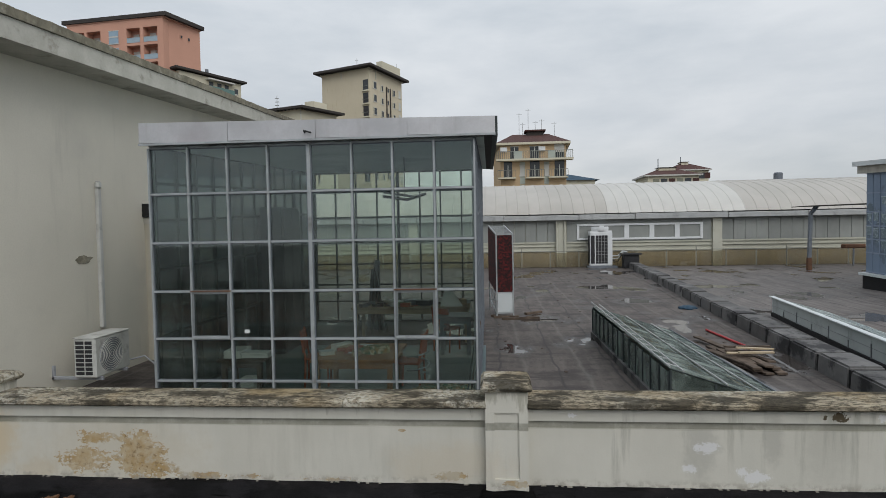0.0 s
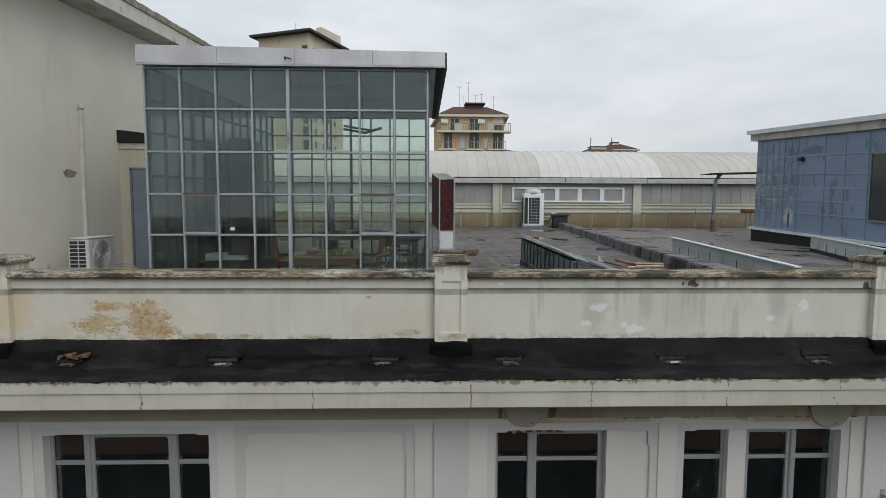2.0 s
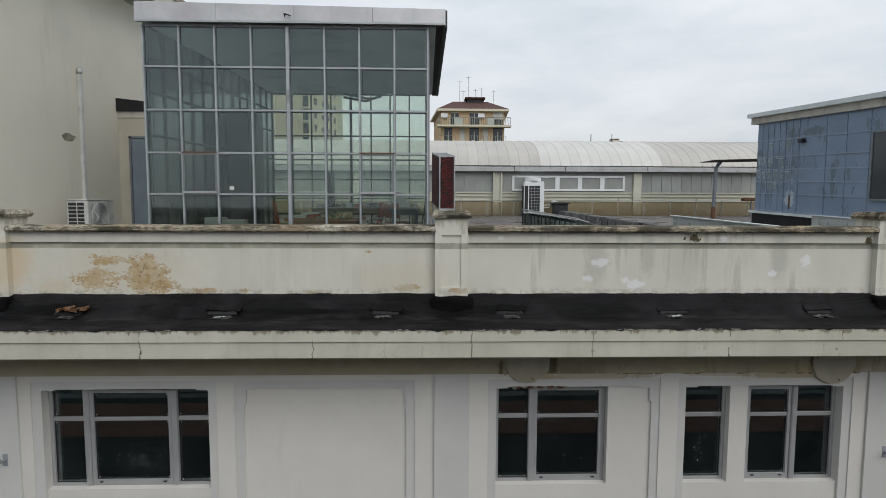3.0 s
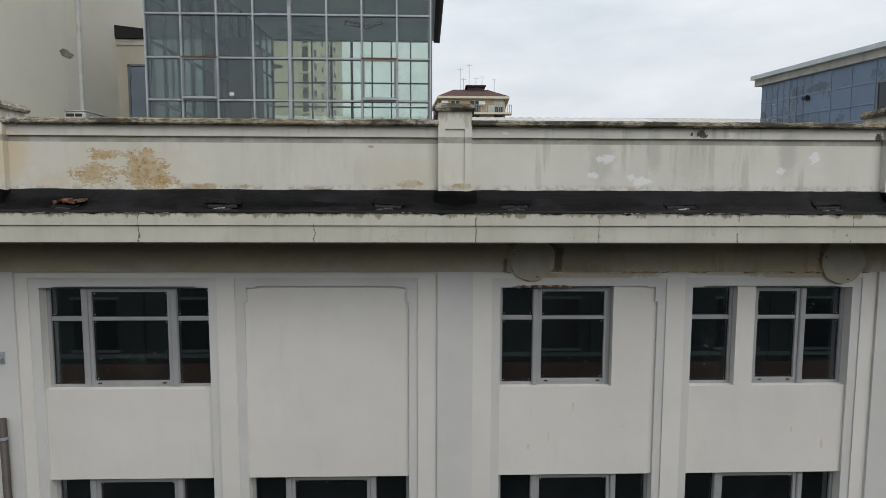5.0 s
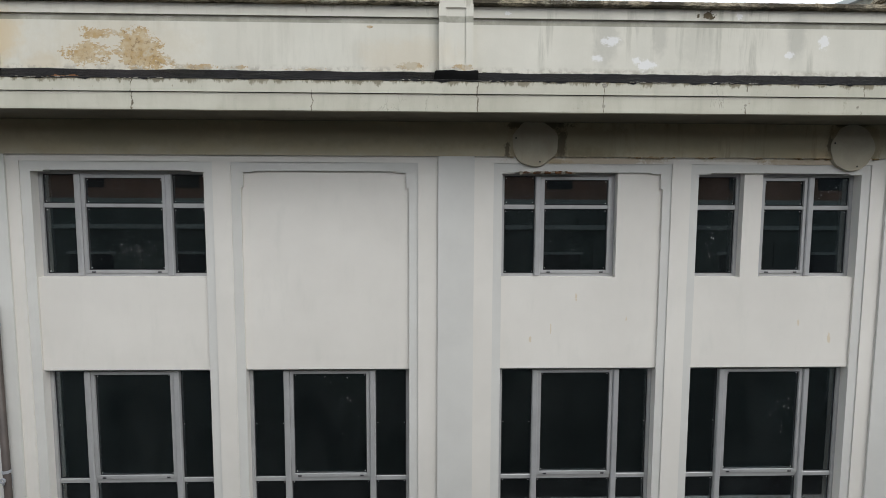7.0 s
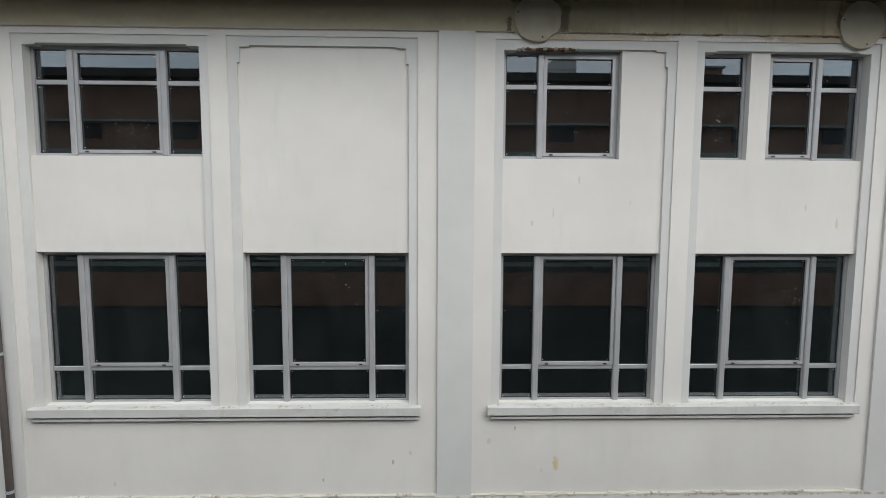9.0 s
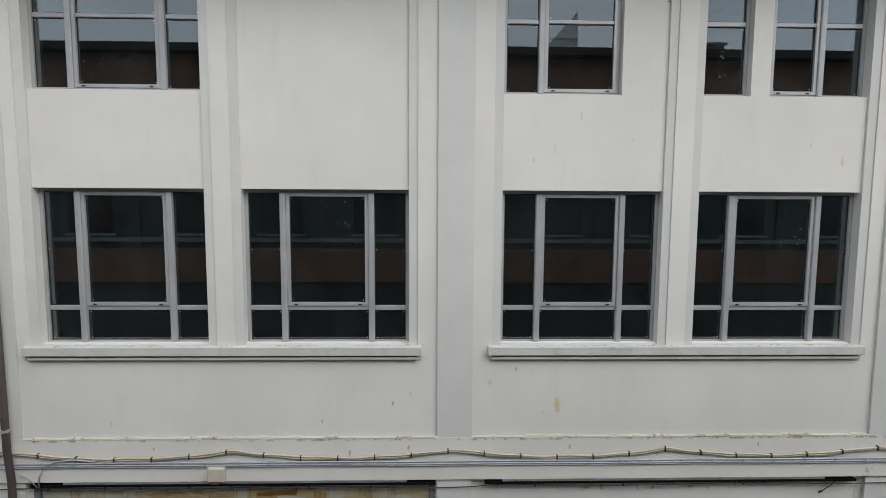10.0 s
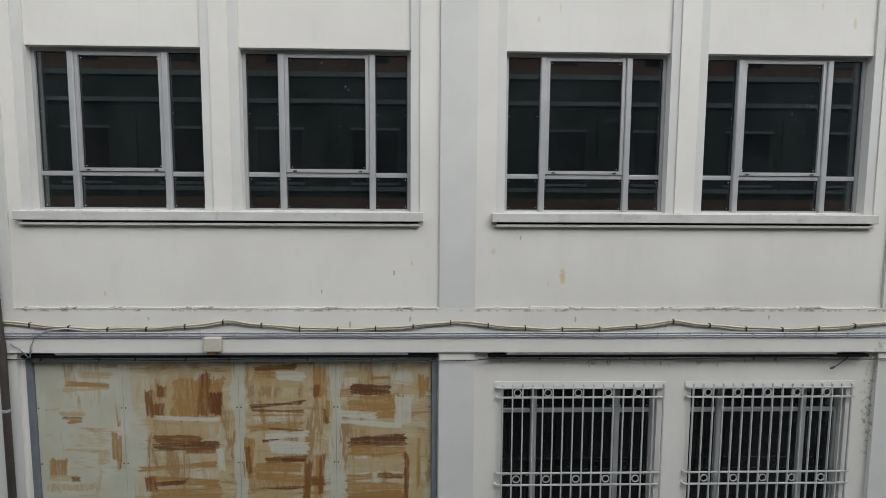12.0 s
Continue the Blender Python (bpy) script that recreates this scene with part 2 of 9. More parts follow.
def facade_paint():
    """Off-white painted render with chips, ochre runs and mould."""
    g = Graph("facade_paint")
    c, grain = wall_coat(g)
    mould = g.math("MULTIPLY", g.step(g.noise(11, 8, 0.72, stretch=(1, 1, 0.5), shift=6), 0.56, 0.66), g.blob(3.2, 4.0, 3.4, 0.11, 0.8, 3, 0.4))
    c = g.mix(g.math("MULTIPLY", mould, 0.8), c, (0.17, 0.15, 0.11))
    edge_mould = g.math("MULTIPLY", g.step(g.noise(13, 8, 0.72, shift=9), 0.5, 0.6), g.blob(6.05, 3.4, 0.12, 0.75, 0.8, 5, 0.4))
    c = g.mix(g.math("MULTIPLY", edge_mould, 0.8), c, (0.22, 0.19, 0.14))
    for k, (x, z, rx, rz) in enumerate(((1.41, 5.2, 0.045, 0.11), (1.66, 9.36, 0.02, 0.08), (2.4, 9.05, 0.015, 0.05), (4.95, 8.98, 0.025, 0.09),
                                        (5.42, 8.75, 0.03, 0.12), (1.0, 8.75, 0.025, 0.07), (1.3, 8.9, 0.012, 0.12), (-0.73, 5.4, 0.03, 0.07), (0.42, 5.55, 0.03, 0.08),
                                        (1.2, 5.1, 0.02, 0.05), (-5.0, 4.95, 0.02, 0.06))):
        c = g.mix(g.math("MULTIPLY", g.blob(x, z, rx * 0.7, rz * 0.6, 1.1, 18, 0.2, shift=k), 0.5), c, (0.55, 0.42, 0.22))
    for k, (x, z, r) in enumerate(((-2.0, 4.98, 0.012), (-0.98, 5.25, 0.014), (0.8, 5.75, 0.012), (-3.3, 4.55, 0.016), (-1.6, 4.52, 0.018), (1.6, 4.6, 0.014), (2.9, 4.5, 0.016), (-4.4, 4.6, 0.012), (4.4, 4.62, 0.014), (-0.75, 4.6, 0.016))):
        c = g.mix(g.math("MULTIPLY", g.blob(x, z, r, r * 2.6, 1.0, 26, 0.2, shift=k + 20), 0.7), c, (0.30, 0.28, 0.25))
    c = g.mix(g.math("MULTIPLY", g.blob(1.41, 5.2, 0.04, 0.1, 1.0, 16, 0.15), 0.7), c, (0.55, 0.42, 0.22))
    for k, (x, z, rx, rz, a) in enumerate(((1.9, 11.31, 0.9, 0.05, 0.6), (1.2, 11.25, 0.35, 0.1, 0.5), (4.9, 11.31, 0.6, 0.06, 0.65), (3.9, 11.33, 0.5, 0.03, 0.4))):
        c = g.mix(g.math("MULTIPLY", g.blob(x, z, rx, rz, 0.8, 7, 0.3, shift=k + 40), a), c, (0.36, 0.27, 0.15))
    # worn lip along the ledge above the cables
    lip = g.math("MULTIPLY", g.step(g.math("ABSOLUTE", g.math("SUBTRACT", g.xyz()["Z"], 4.725)), 0.035, 0.0), g.step(g.noise(9, 8, 0.72), 0.48, 0.62))
    c = g.mix(lip, c, (0.30, 0.27, 0.22))
    g.bump(g.math("ADD", g.math("MULTIPLY", grain, 0.5), g.noise(6, 7, 0.6)), 0.22, 0.006)
    return g.done(c, 0.85, spec=0.25)


def pilaster_paint():
    """Grey paint of the flat pilasters."""
    g = Graph("pilaster_paint")
    grain = g.noise(50, 5, 0.6)
    c = g.mix(g.step(g.noise(0.9, 7, 0.6), 0.3, 0.75), (0.59, 0.583, 0.553), (0.535, 0.527, 0.50))
    c = g.mix(g.math("MULTIPLY", g.step(g.noise(3.0, 8, 0.65, stretch=(1, 1, 0.2), shift=2), 0.55, 0.8), 0.4), c, (0.62, 0.61, 0.585))
    g.bump(g.math("ADD", g.math("MULTIPLY", grain, 0.5), g.noise(6, 7, 0.6)), 0.2, 0.006)
    return g.done(c, 0.85, spec=0.25)


def parapet_paint():
    """Old cream paint, peeled to ochre plaster, patched in white and streaked by rain."""
    g = Graph("parapet_paint")
    s = g.xyz()
    grain = g.noise(45, 5, 0.62)
    c = g.mix(g.step(g.noise(0.8, 7, 0.6), 0.25, 0.75), (0.635, 0.612, 0.54), (0.555, 0.533, 0.465))
    wash = g.step(g.noise(2.2, 7, 0.6, stretch=(1, 1, 0.16), shift=5), 0.42, 0.7)
    c = g.mix(g.math("MULTIPLY", wash, 0.35), c, (0.50, 0.49, 0.43))
    streaks = g.math("MULTIPLY", g.step(g.noise(5.0, 7, 0.65, stretch=(1, 1, 0.10)), 0.5, 0.68), g.step(g.noise(0.6, 3, 0.5, shift=9), 0.36, 0.56))
    c = g.mix(g.math("MULTIPLY", g.math("MULTIPLY", streaks, g.math("MULTIPLY_ADD", g.step(s["X"], -0.6, 1.2), 0.5, 0.25)), 0.9), c, (0.33, 0.32, 0.27))
    for k, (x, z, rx, rz, a, col) in enumerate(((-0.75, 12.72, 0.6, 0.22, 0.25, (0.55, 0.44, 0.29)), (-6.3, 12.95, 0.3, 0.35, 0.6, (0.56, 0.44, 0.27)), (-4.7, 12.8, 1.0, 0.4, 0.4, (0.52, 0.46, 0.35)),
                                                (-5.75, 12.6, 0.25, 0.12, 0.4, (0.5, 0.4, 0.26)), (2.0, 13.0, 0.16, 0.35, 0.5, (0.36, 0.35, 0.31)), (2.75, 13.1, 0.1, 0.3, 0.5, (0.36, 0.35, 0.31)),
                                                (4.7, 13.1, 0.12, 0.3, 0.5, (0.36, 0.35, 0.31)), (3.3, 13.0, 0.2, 0.4, 0.35, (0.40, 0.39, 0.34)))):
        c = g.mix(g.math("MULTIPLY", g.blob(x, z, rx, rz, 0.6, 3, 0.5, shift=k * 2.1), a), c, col)
    # flaking paint: islands of coat hold on inside each bare spot
    tone = g.mix(g.step(g.noise(7, 7, 0.65), 0.38, 0.62), (0.40, 0.275, 0.125), (0.47, 0.375, 0.24))
    tone = g.mix(g.step(g.noise(22, 6, 0.7, shift=4), 0.53, 0.64), tone, (0.25, 0.17, 0.085))
    tone = g.mix(g.step(g.noise(2.6, 6, 0.65, shift=14), 0.5, 0.58), tone, (0.46, 0.40, 0.30))
    flake = g.math("ADD", g.math("MULTIPLY", g.noise(7, 9, 0.75, stretch=(0.8, 1, 1.2), shift=1.3), 0.52), g.math("MULTIPLY", g.noise(30, 6, 0.72, stretch=(0.7, 1, 1.2), shift=8), 0.48))
    for k, (x, z, rx, rz, most) in enumerate(((-4.42, 12.78, 0.42, 0.36, 0.15), (-5.12, 12.72, 0.5, 0.26, 0.10), (-4.9, 13.0, 0.55, 0.16, 0.06), (-4.25, 12.62, 0.45, 0.16, 0.1), (-3.7, 12.55, 0.6, 0.09, 0.08),
                                              (-0.72, 12.60, 0.32, 0.08, 0.10), (-3.05, 12.56, 0.2, 0.06, 0.06), (-1.28, 13.12, 0.06, 0.03, 0.1), (0.0, 12.57, 0.2, 0.06, 0.1), (-2.2, 12.54, 0.7, 0.05, 0.03))):
        dx = g.math("DIVIDE", g.math("SUBTRACT", s["X"], x), rx)
        dz = g.math("DIVIDE", g.math("SUBTRACT", s["Z"], z), rz)
        r2 = g.math("ADD", g.math("MULTIPLY", dx, dx), g.math("MULTIPLY", dz, dz))
        bare = g.step(g.math("ADD", flake, g.math("MULTIPLY_ADD", r2, -0.26, most)), 0.50, 0.525)
        c = g.mix(g.math("MULTIPLY", bare, 0.92), c, tone)
    for k, (x, z, rx, rz) in enumerate(((2.06, 12.97, 0.13, 0.06), (1.87, 12.74, 0.07, 0.05), (2.42, 12.70, 0.05, 0.05), (2.58, 12.64, 0.11, 0.07), (5.1, 12.98, 0.07, 0.08), (4.6, 12.8, 0.06, 0.04), (0.62, 13.32, 0.04, 0.03), (3.85, 13.32, 0.05, 0.04))):
        c = g.mix(g.math("MULTIPLY", g.blob(x, z, rx, rz, 1.2, 11, 0.12, shift=k), 0.55), c, (0.78, 0.78, 0.80))
    for k, (x, z, rx, rz) in enumerate(((3.42, 13.32, 0.08, 0.05), (3.27, 13.31, 0.02, 0.03), (6.0, 13.28, 0.05, 0.05))):
        c = g.mix(g.blob(x, z, rx, rz, 1.1, 14, 0.08, shift=k), c, (0.10, 0.08, 0.05))
    # moss in the groove and dirt splashed up from the felt
    groove = g.math("MULTIPLY", g.step(g.math("ABSOLUTE", g.math("SUBTRACT", s["Z"], 13.207)), 0.05, 0.035), g.math("MULTIPLY_ADD", g.step(g.noise(2.4, 8, 0.7, shift=3), 0.3, 0.6), 0.5, 0.5))
    c = g.mix(g.math("MULTIPLY", groove, 0.85), c, (0.23, 0.225, 0.18))
    rim = g.math("MULTIPLY", g.step(s["Z"], 12.62, 12.53), g.step(g.noise(8, 8, 0.7), 0.45, 0.6))
    c = g.mix(g.math("MULTIPLY", rim, 0.7), c, (0.33, 0.30, 0.25))
    run = g.math("ADD", g.noise(8, 7, 0.66, stretch=(1, 1, 0.22), shift=17), g.math("MULTIPLY_ADD", s["Z"], 0.9, -12.06))
    c = g.mix(g.math("MULTIPLY", g.step(run, 0.52, 0.66), 0.55), c, (0.26, 0.24, 0.18))
    g.bump(g.math("ADD", g.math("MULTIPLY", grain, 0.4), g.noise(5, 8, 0.65)), 0.35, 0.008)
    return g.done(c, 0.88, spec=0.2)


def coping_stone():
    """Weathered concrete coping under dark lichen."""
    g = Graph("coping_stone")
    grain = g.noise(38, 6, 0.7)
    c = g.mix(g.step(g.noise(16, 8, 0.7, stretch=(0.35, 1, 1.6)), 0.38, 0.62), (0.42, 0.365, 0.27), (0.25, 0.21, 0.15))
    c = g.mix(g.math("MULTIPLY", g.step(g.noise(34, 9, 0.75, stretch=(0.3, 0.8, 1.8), shift=2), 0.47, 0.56), 0.85), c, (0.07, 0.062, 0.046))
    c = g.mix(g.math("MULTIPLY", g.step(g.noise(1.2, 4, 0.5, shift=5), 0.48, 0.62), g.step(g.noise(20, 6, 0.7, shift=8), 0.42, 0.58)), c, (0.50, 0.47, 0.39))
    c = g.mix(g.math("MULTIPLY", g.step(g.noise(0.9, 5, 0.6, shift=11), 0.5, 0.7), 0.6), c, (0.36, 0.26, 0.13))
    c = g.mix(g.math("MULTIPLY", g.step(g.noise(3.0, 8, 0.7, stretch=(0.5, 1, 1), shift=16), 0.46, 0.57), 0.85), c, (0.04, 0.035, 0.026))
    g.bump(g.math("ADD", grain, g.noise(12, 8, 0.7)), 0.8, 0.02)
    return g.done(c, 0.95, spec=0.15)


def bitumen():
    """Black roofing felt, wrinkled and tarred, dusty where it lies flat."""
    g = Graph("bitumen_felt")
    grain = g.noise(70, 4, 0.6)
    c = g.mix(g.step(g.noise(2.2, 8, 0.65), 0.35, 0.7), (0.009, 0.0086, 0.0095), (0.0165, 0.0155, 0.0165))
    c = g.mix(g.math("MULTIPLY", g.step(g.noise(6, 8, 0.7, stretch=(0.3, 1, 1), shift=4), 0.5, 0.75), 0.5), c, (0.028, 0.026, 0.026))
    up = g.t.nodes.new("ShaderNodeSeparateXYZ")
    g.link(g.geo.outputs["Normal"], up.inputs[0])
    flat = g.step(up.outputs["Z"], 0.75, 0.95)
    dust = g.step(g.noise(3.2, 9, 0.72, stretch=(0.5, 1, 1), shift=7), 0.42, 0.68)
    c = g.mix(g.math("MULTIPLY", g.math("MULTIPLY", flat, dust), 0.6), c, (0.042, 0.036, 0.034))
    c = g.mix(g.step(g.noise(26, 5, 0.7, shift=6), 0.71, 0.74), c, (0.22, 0.21, 0.19))
    tar = g.step(g.noise(1.5, 7, 0.65, stretch=(0.6, 1, 1), shift=2), 0.48, 0.56)
    c = g.mix(g.math("MULTIPLY", tar, 0.8), c, (0.004, 0.004, 0.004))
    for k, (x, z, rx, rz) in enumerate(((-0.1, 12.36, 0.42, 0.14), (-5.6, 12.33, 0.6, 0.07), (0.55, 12.33, 0.4, 0.06), (2.0, 12.32, 0.6, 0.05), (-2.2, 12.31, 0.9, 0.04), (6.2, 12.36, 0.3, 0.14))):
        c = g.mix(g.blob(x, z, rx, rz, 0.5, 4, 0.3, shift=k), c, (0.003, 0.003, 0.003))
    folds = g.noise(5, 7, 0.62, stretch=(0.35, 1, 1.6), distort=0.8)
    g.bump(g.math("ADD", g.math("MULTIPLY", grain, 0.15), folds), 0.9, 0.05)
    return g.done(c, g.math("MULTIPLY_ADD", tar, -0.25, g.math("MULTIPLY_ADD", flat, 0.2, 0.6)), spec=0.08)


def roof_felt():
    """Grey-brown flat roof felt: seams between strips, wet dips with standing water, silt."""
    g = Graph("roof_felt")
    grain = g.noise(60, 4, 0.65)
    c = g.mix(g.step(g.noise(0.9, 9, 0.68), 0.3, 0.72), (0.112, 0.093, 0.082), (0.052, 0.043, 0.039))
    c = g.mix(g.math("MULTIPLY", g.step(g.noise(2.5, 8, 0.7, stretch=(2.0, 0.4, 1), shift=2), 0.42, 0.68), 0.6), c, (0.155, 0.132, 0.118))
    c = g.mix(g.math("MULTIPLY", g.step(g.noise(1.6, 9, 0.72, stretch=(0.45, 1.6, 1), shift=5), 0.5, 0.60), 0.7), c, (0.034, 0.027, 0.025))
    c = g.mix(g.math("MULTIPLY", g.step(g.noise(5.0, 8, 0.72, shift=5), 0.52, 0.64), 0.5), c, (0.038, 0.031, 0.029))
    s = g.xyz()
    over = g.step(g.math("SUBTRACT", s["X"], g.math("MULTIPLY_ADD", s["Y"], 0.1007, 5.0)), 0.0, 0.1)
    newer = g.mix(g.step(g.noise(3.2, 8, 0.7, stretch=(2.4, 0.25, 1), shift=8), 0.35, 0.65), (0.105, 0.092, 0.085), (0.205, 0.185, 0.172))
    c = g.mix(g.math("MULTIPLY", over, 0.8), c, newer)
    # strips run away from the street, a metre wide
    strip = g.math("FRACT", g.math("DIVIDE", g.math("ADD", s["X"], g.math("MULTIPLY", g.noise(1.3, 4, 0.5), 0.2)), 1.0))
    seam = g.step(g.math("ABSOLUTE", g.math("SUBTRACT", strip, 0.5)), 0.465, 0.495)
    c = g.mix(g.math("MULTIPLY", seam, 0.75), c, (0.032, 0.029, 0.028))
    edge = g.step(g.math("ABSOLUTE", g.math("SUBTRACT", strip, 0.43)), 0.06, 0.0)
    c = g.mix(g.math("MULTIPLY", edge, 0.3), c, (0.2, 0.185, 0.165))
    pool = g.noise(0.75, 6, 0.55, stretch=(1.0, 0.6, 1), shift=12.4)
    damp = g.step(pool, 0.50, 0.57)
    water = g.step(pool, 0.572, 0.59)
    c = g.mix(g.math("MULTIPLY", damp, 0.65), c, (0.045, 0.04, 0.037))
    c = g.mix(g.step(g.noise(14, 6, 0.7, shift=3), 0.68, 0.72), c, (0.25, 0.235, 0.21))
    g.bump(g.math("MULTIPLY", g.math("ADD", grain, g.noise(9, 7, 0.7)), g.math("SUBTRACT", 1.0, water)), 0.4, 0.008)
    return g.done(c, g.math("MULTIPLY_ADD", water, -0.68, g.math("MULTIPLY_ADD", damp, -0.2, 0.75)), spec=0.5)


def smeared_paint():
    """Pale whitewash over sheet, brushed over leaf by leaf in brown strokes; whitewash dabbed over them again."""
    g = Graph("smeared_paint")
    s = g.xyz()
    x = s["X"]
    pale = g.mix(g.step(g.noise(1.6, 7, 0.6), 0.3, 0.7), (0.475, 0.475, 0.40), (0.41, 0.405, 0.325))
    tones = ((0.38, 0.285, 0.145), (0.29, 0.16, 0.048), (0.165, 0.066, 0.015), (0.10, 0.033, 0.009), (0.46, 0.455, 0.375))
    # thin wiped washes below the strokes, along and across, heavier on the three eastern leaves
    east = g.step(x, -5.0, -4.3)
    c = g.mix(g.math("MULTIPLY", g.math("MULTIPLY", g.step(g.noise(1.9, 7, 0.62, distort=0.5, shift=31), 0.36, 0.6), g.math("MULTIPLY_ADD", east, 0.75, 0.25)), 0.8), pale, (0.40, 0.30, 0.155))
    for wide, sh in (((0.35, 1, 1.7), 0.0), ((1.8, 1, 0.35), 13.0)):
        v = g.math("ADD", g.noise(2.6, 8, 0.66, stretch=wide, distort=0.7, shift=sh), g.math("MULTIPLY", g.math("SUBTRACT", g.noise(30, 5, 0.65, stretch=tuple(q ** 2 for q in wide), shift=sh + 4), 0.5), 0.3))
        v = g.math("MULTIPLY_ADD", east, 0.10, v)
        c = g.mix(g.math("MULTIPLY", g.step(v, 0.56, 0.63), 0.6), c, (0.38, 0.29, 0.155))
        c = g.mix(g.math("MULTIPLY", g.step(v, 0.645, 0.70), 0.7), c, (0.24, 0.135, 0.05))
    rag = g.math("MULTIPLY_ADD", g.noise(3.2, 8, 0.68, distort=0.6, shift=3), 0.5, -0.25)
    frays = [g.math("MULTIPLY_ADD", g.noise(24, 6, 0.7, stretch=f, shift=1), 0.34, -0.17) for f in ((0.10, 1, 1), (1, 1, 0.10))]
    streaks = [g.noise(26, 6, 0.68, stretch=f, distort=0.4, shift=9) for f in ((0.07, 1, 1), (1, 1, 0.07))]
    cross = g.noise(26, 5, 0.6, stretch=(1, 1, 0.2), shift=15)
    weave = [g.math("ADD", g.math("MULTIPLY", v, 0.75), g.math("MULTIPLY", cross, 0.25)) for v in streaks]
    depth = [g.step(v, 0.36, 0.56) for v in weave]
    leaf_a = ((-5.26, 3.76, 0.24, 0.049, 0, 0), (-5.35, 3.62, 0.31, 0.041, 0, 1), (-5.39, 3.55, 0.32, 0.024, 0, 0), (-5.59, 3.19, 0.18, 0.029, 0, 0), (-5.58, 3.13, 0.14, 0.016, 0, 2), (-5.55, 3.08, 0.1, 0.029, 0, 1), (-4.94, 3.16, 0.03, 0.161, 1, 1), (-5.01, 2.71, 0.05, 0.213, 1, 1), (-4.91, 2.62, 0.07, 0.248, 1, 1), (-4.9, 2.48, 0.04, 0.12, 1, 2), (-5.4, 2.64, 0.32, 0.024, 0, 0), (-5.83, 2.4, 0.12, 0.12, 1, 1), (-5.8, 2.23, 0.23, 0.041, 0, 0), (-5.59, 2.21, 0.06, 0.034, 0, 2), (-5.69, 2.08, 0.35, 0.044, 1, 0), (-5.17, 2.54, 0.08, 0.098, 0, 0))
    leaf_b = ((-4.5, 3.34, 0.05, 0.19, 1, 2), (-4.38, 3.24, 0.1, 0.097, 1, 2), (-4.31, 3.52, 0.07, 0.084, 1, 2), (-4.06, 3.48, 0.2, 0.357, 1, 0), (-3.81, 3.42, 0.35, 0.29, 1, 1), (-3.72, 3.46, 0.08, 0.316, 1, 2), (-3.56, 3.34, 0.1, 0.177, 1, 3), (-3.95, 2.96, 0.48, 0.117, 1, 0), (-4.11, 2.8, 0.35, 0.067, 0, 2), (-3.99, 2.7, 0.48, 0.061, 0, 3), (-3.79, 2.63, 0.23, 0.042, 0, 2), (-4.12, 2.39, 0.55, 0.039, 0, 1), (-4.04, 2.17, 0.51, 0.056, 0, 1), (-4.25, 2.14, 0.23, 0.033, 0, 3), (-4.52, 2.13, 0.08, 0.112, 1, 2), (-4.02, 1.97, 0.52, 0.1, 0, 1))
    leaf_c = ((-2.71, 3.86, 0.31, 0.041, 0, 2), (-2.85, 3.74, 0.17, 0.071, 0, 1), (-2.69, 3.64, 0.37, 0.066, 0, 0), (-2.66, 3.4, 0.38, 0.032, 0, 0), (-2.67, 3.32, 0.4, 0.028, 0, 3), (-2.65, 3.22, 0.38, 0.024, 0, 2), (-2.66, 3.16, 0.38, 0.02, 0, 1), (-2.7, 2.98, 0.41, 0.049, 0, 1), (-2.55, 2.94, 0.24, 0.016, 0, 3), (-2.78, 2.78, 0.11, 0.021, 0, 3), (-2.56, 2.49, 0.3, 0.05, 0, 2), (-2.46, 2.48, 0.17, 0.024, 0, 3), (-2.67, 2.37, 0.33, 0.067, 0, 1), (-2.57, 2.21, 0.43, 0.057, 0, 1), (-2.64, 2.05, 0.43, 0.022, 0, 3), (-2.72, 1.94, 0.33, 0.085, 0, 0))
    leaf_c_edges = ((-3.11, 2.52, 0.08, 0.28, 1, 1), (-3.11, 2.48, 0.04, 0.194, 1, 2), (-2.06, 3.66, 0.09, 0.232, 1, 1), (-2.11, 3.52, 0.04, 0.084, 1, 2), (-1.97, 3.14, 0.04, 0.119, 1, 2), (-1.95, 3.26, 0.03, 0.127, 1, 1), (-2.26, 2.15, 0.06, 0.3, 1, 2), (-2.11, 2.21, 0.07, 0.366, 1, 1), (-2.05, 2.27, 0.04, 0.304, 1, 2), (-2.11, 2.16, 0.1, 0.069, 0, 2))
    leaf_d = ((-1.6, 3.76, 0.23, 0.046, 0, 0), (-1.7, 3.49, 0.11, 0.063, 0, 1), (-1.33, 3.53, 0.28, 0.084, 0, 3), (-1.2, 3.71, 0.14, 0.025, 0, 1), (-1.3, 3.33, 0.37, 0.122, 0, 1), (-1.12, 3.16, 0.27, 0.05, 0, 1), (-1.23, 2.98, 0.36, 0.119, 0, 0), (-1.23, 2.76, 0.42, 0.084, 0, 3), (-1.23, 2.6, 0.41, 0.084, 0, 1), (-1.24, 2.41, 0.36, 0.111, 0, 0), (-1.49, 2.21, 0.19, 0.051, 0, 1), (-1.06, 2.23, 0.2, 0.042, 0, 2), (-1.11, 2.09, 0.24, 0.042, 0, 0), (-1.26, 1.93, 0.39, 0.058, 0, 2), (-1.27, 1.99, 0.42, 0.154, 0, 1))
    leaf_d_edges = ((-0.59, 3.59, 0.05, 0.178, 1, 1), (-0.51, 3.62, 0.03, 0.106, 1, 1), (-0.81, 2.2, 0.04, 0.368, 1, 2), (-0.69, 2.33, 0.07, 0.498, 1, 0), (-0.63, 2.43, 0.03, 0.392, 1, 1))
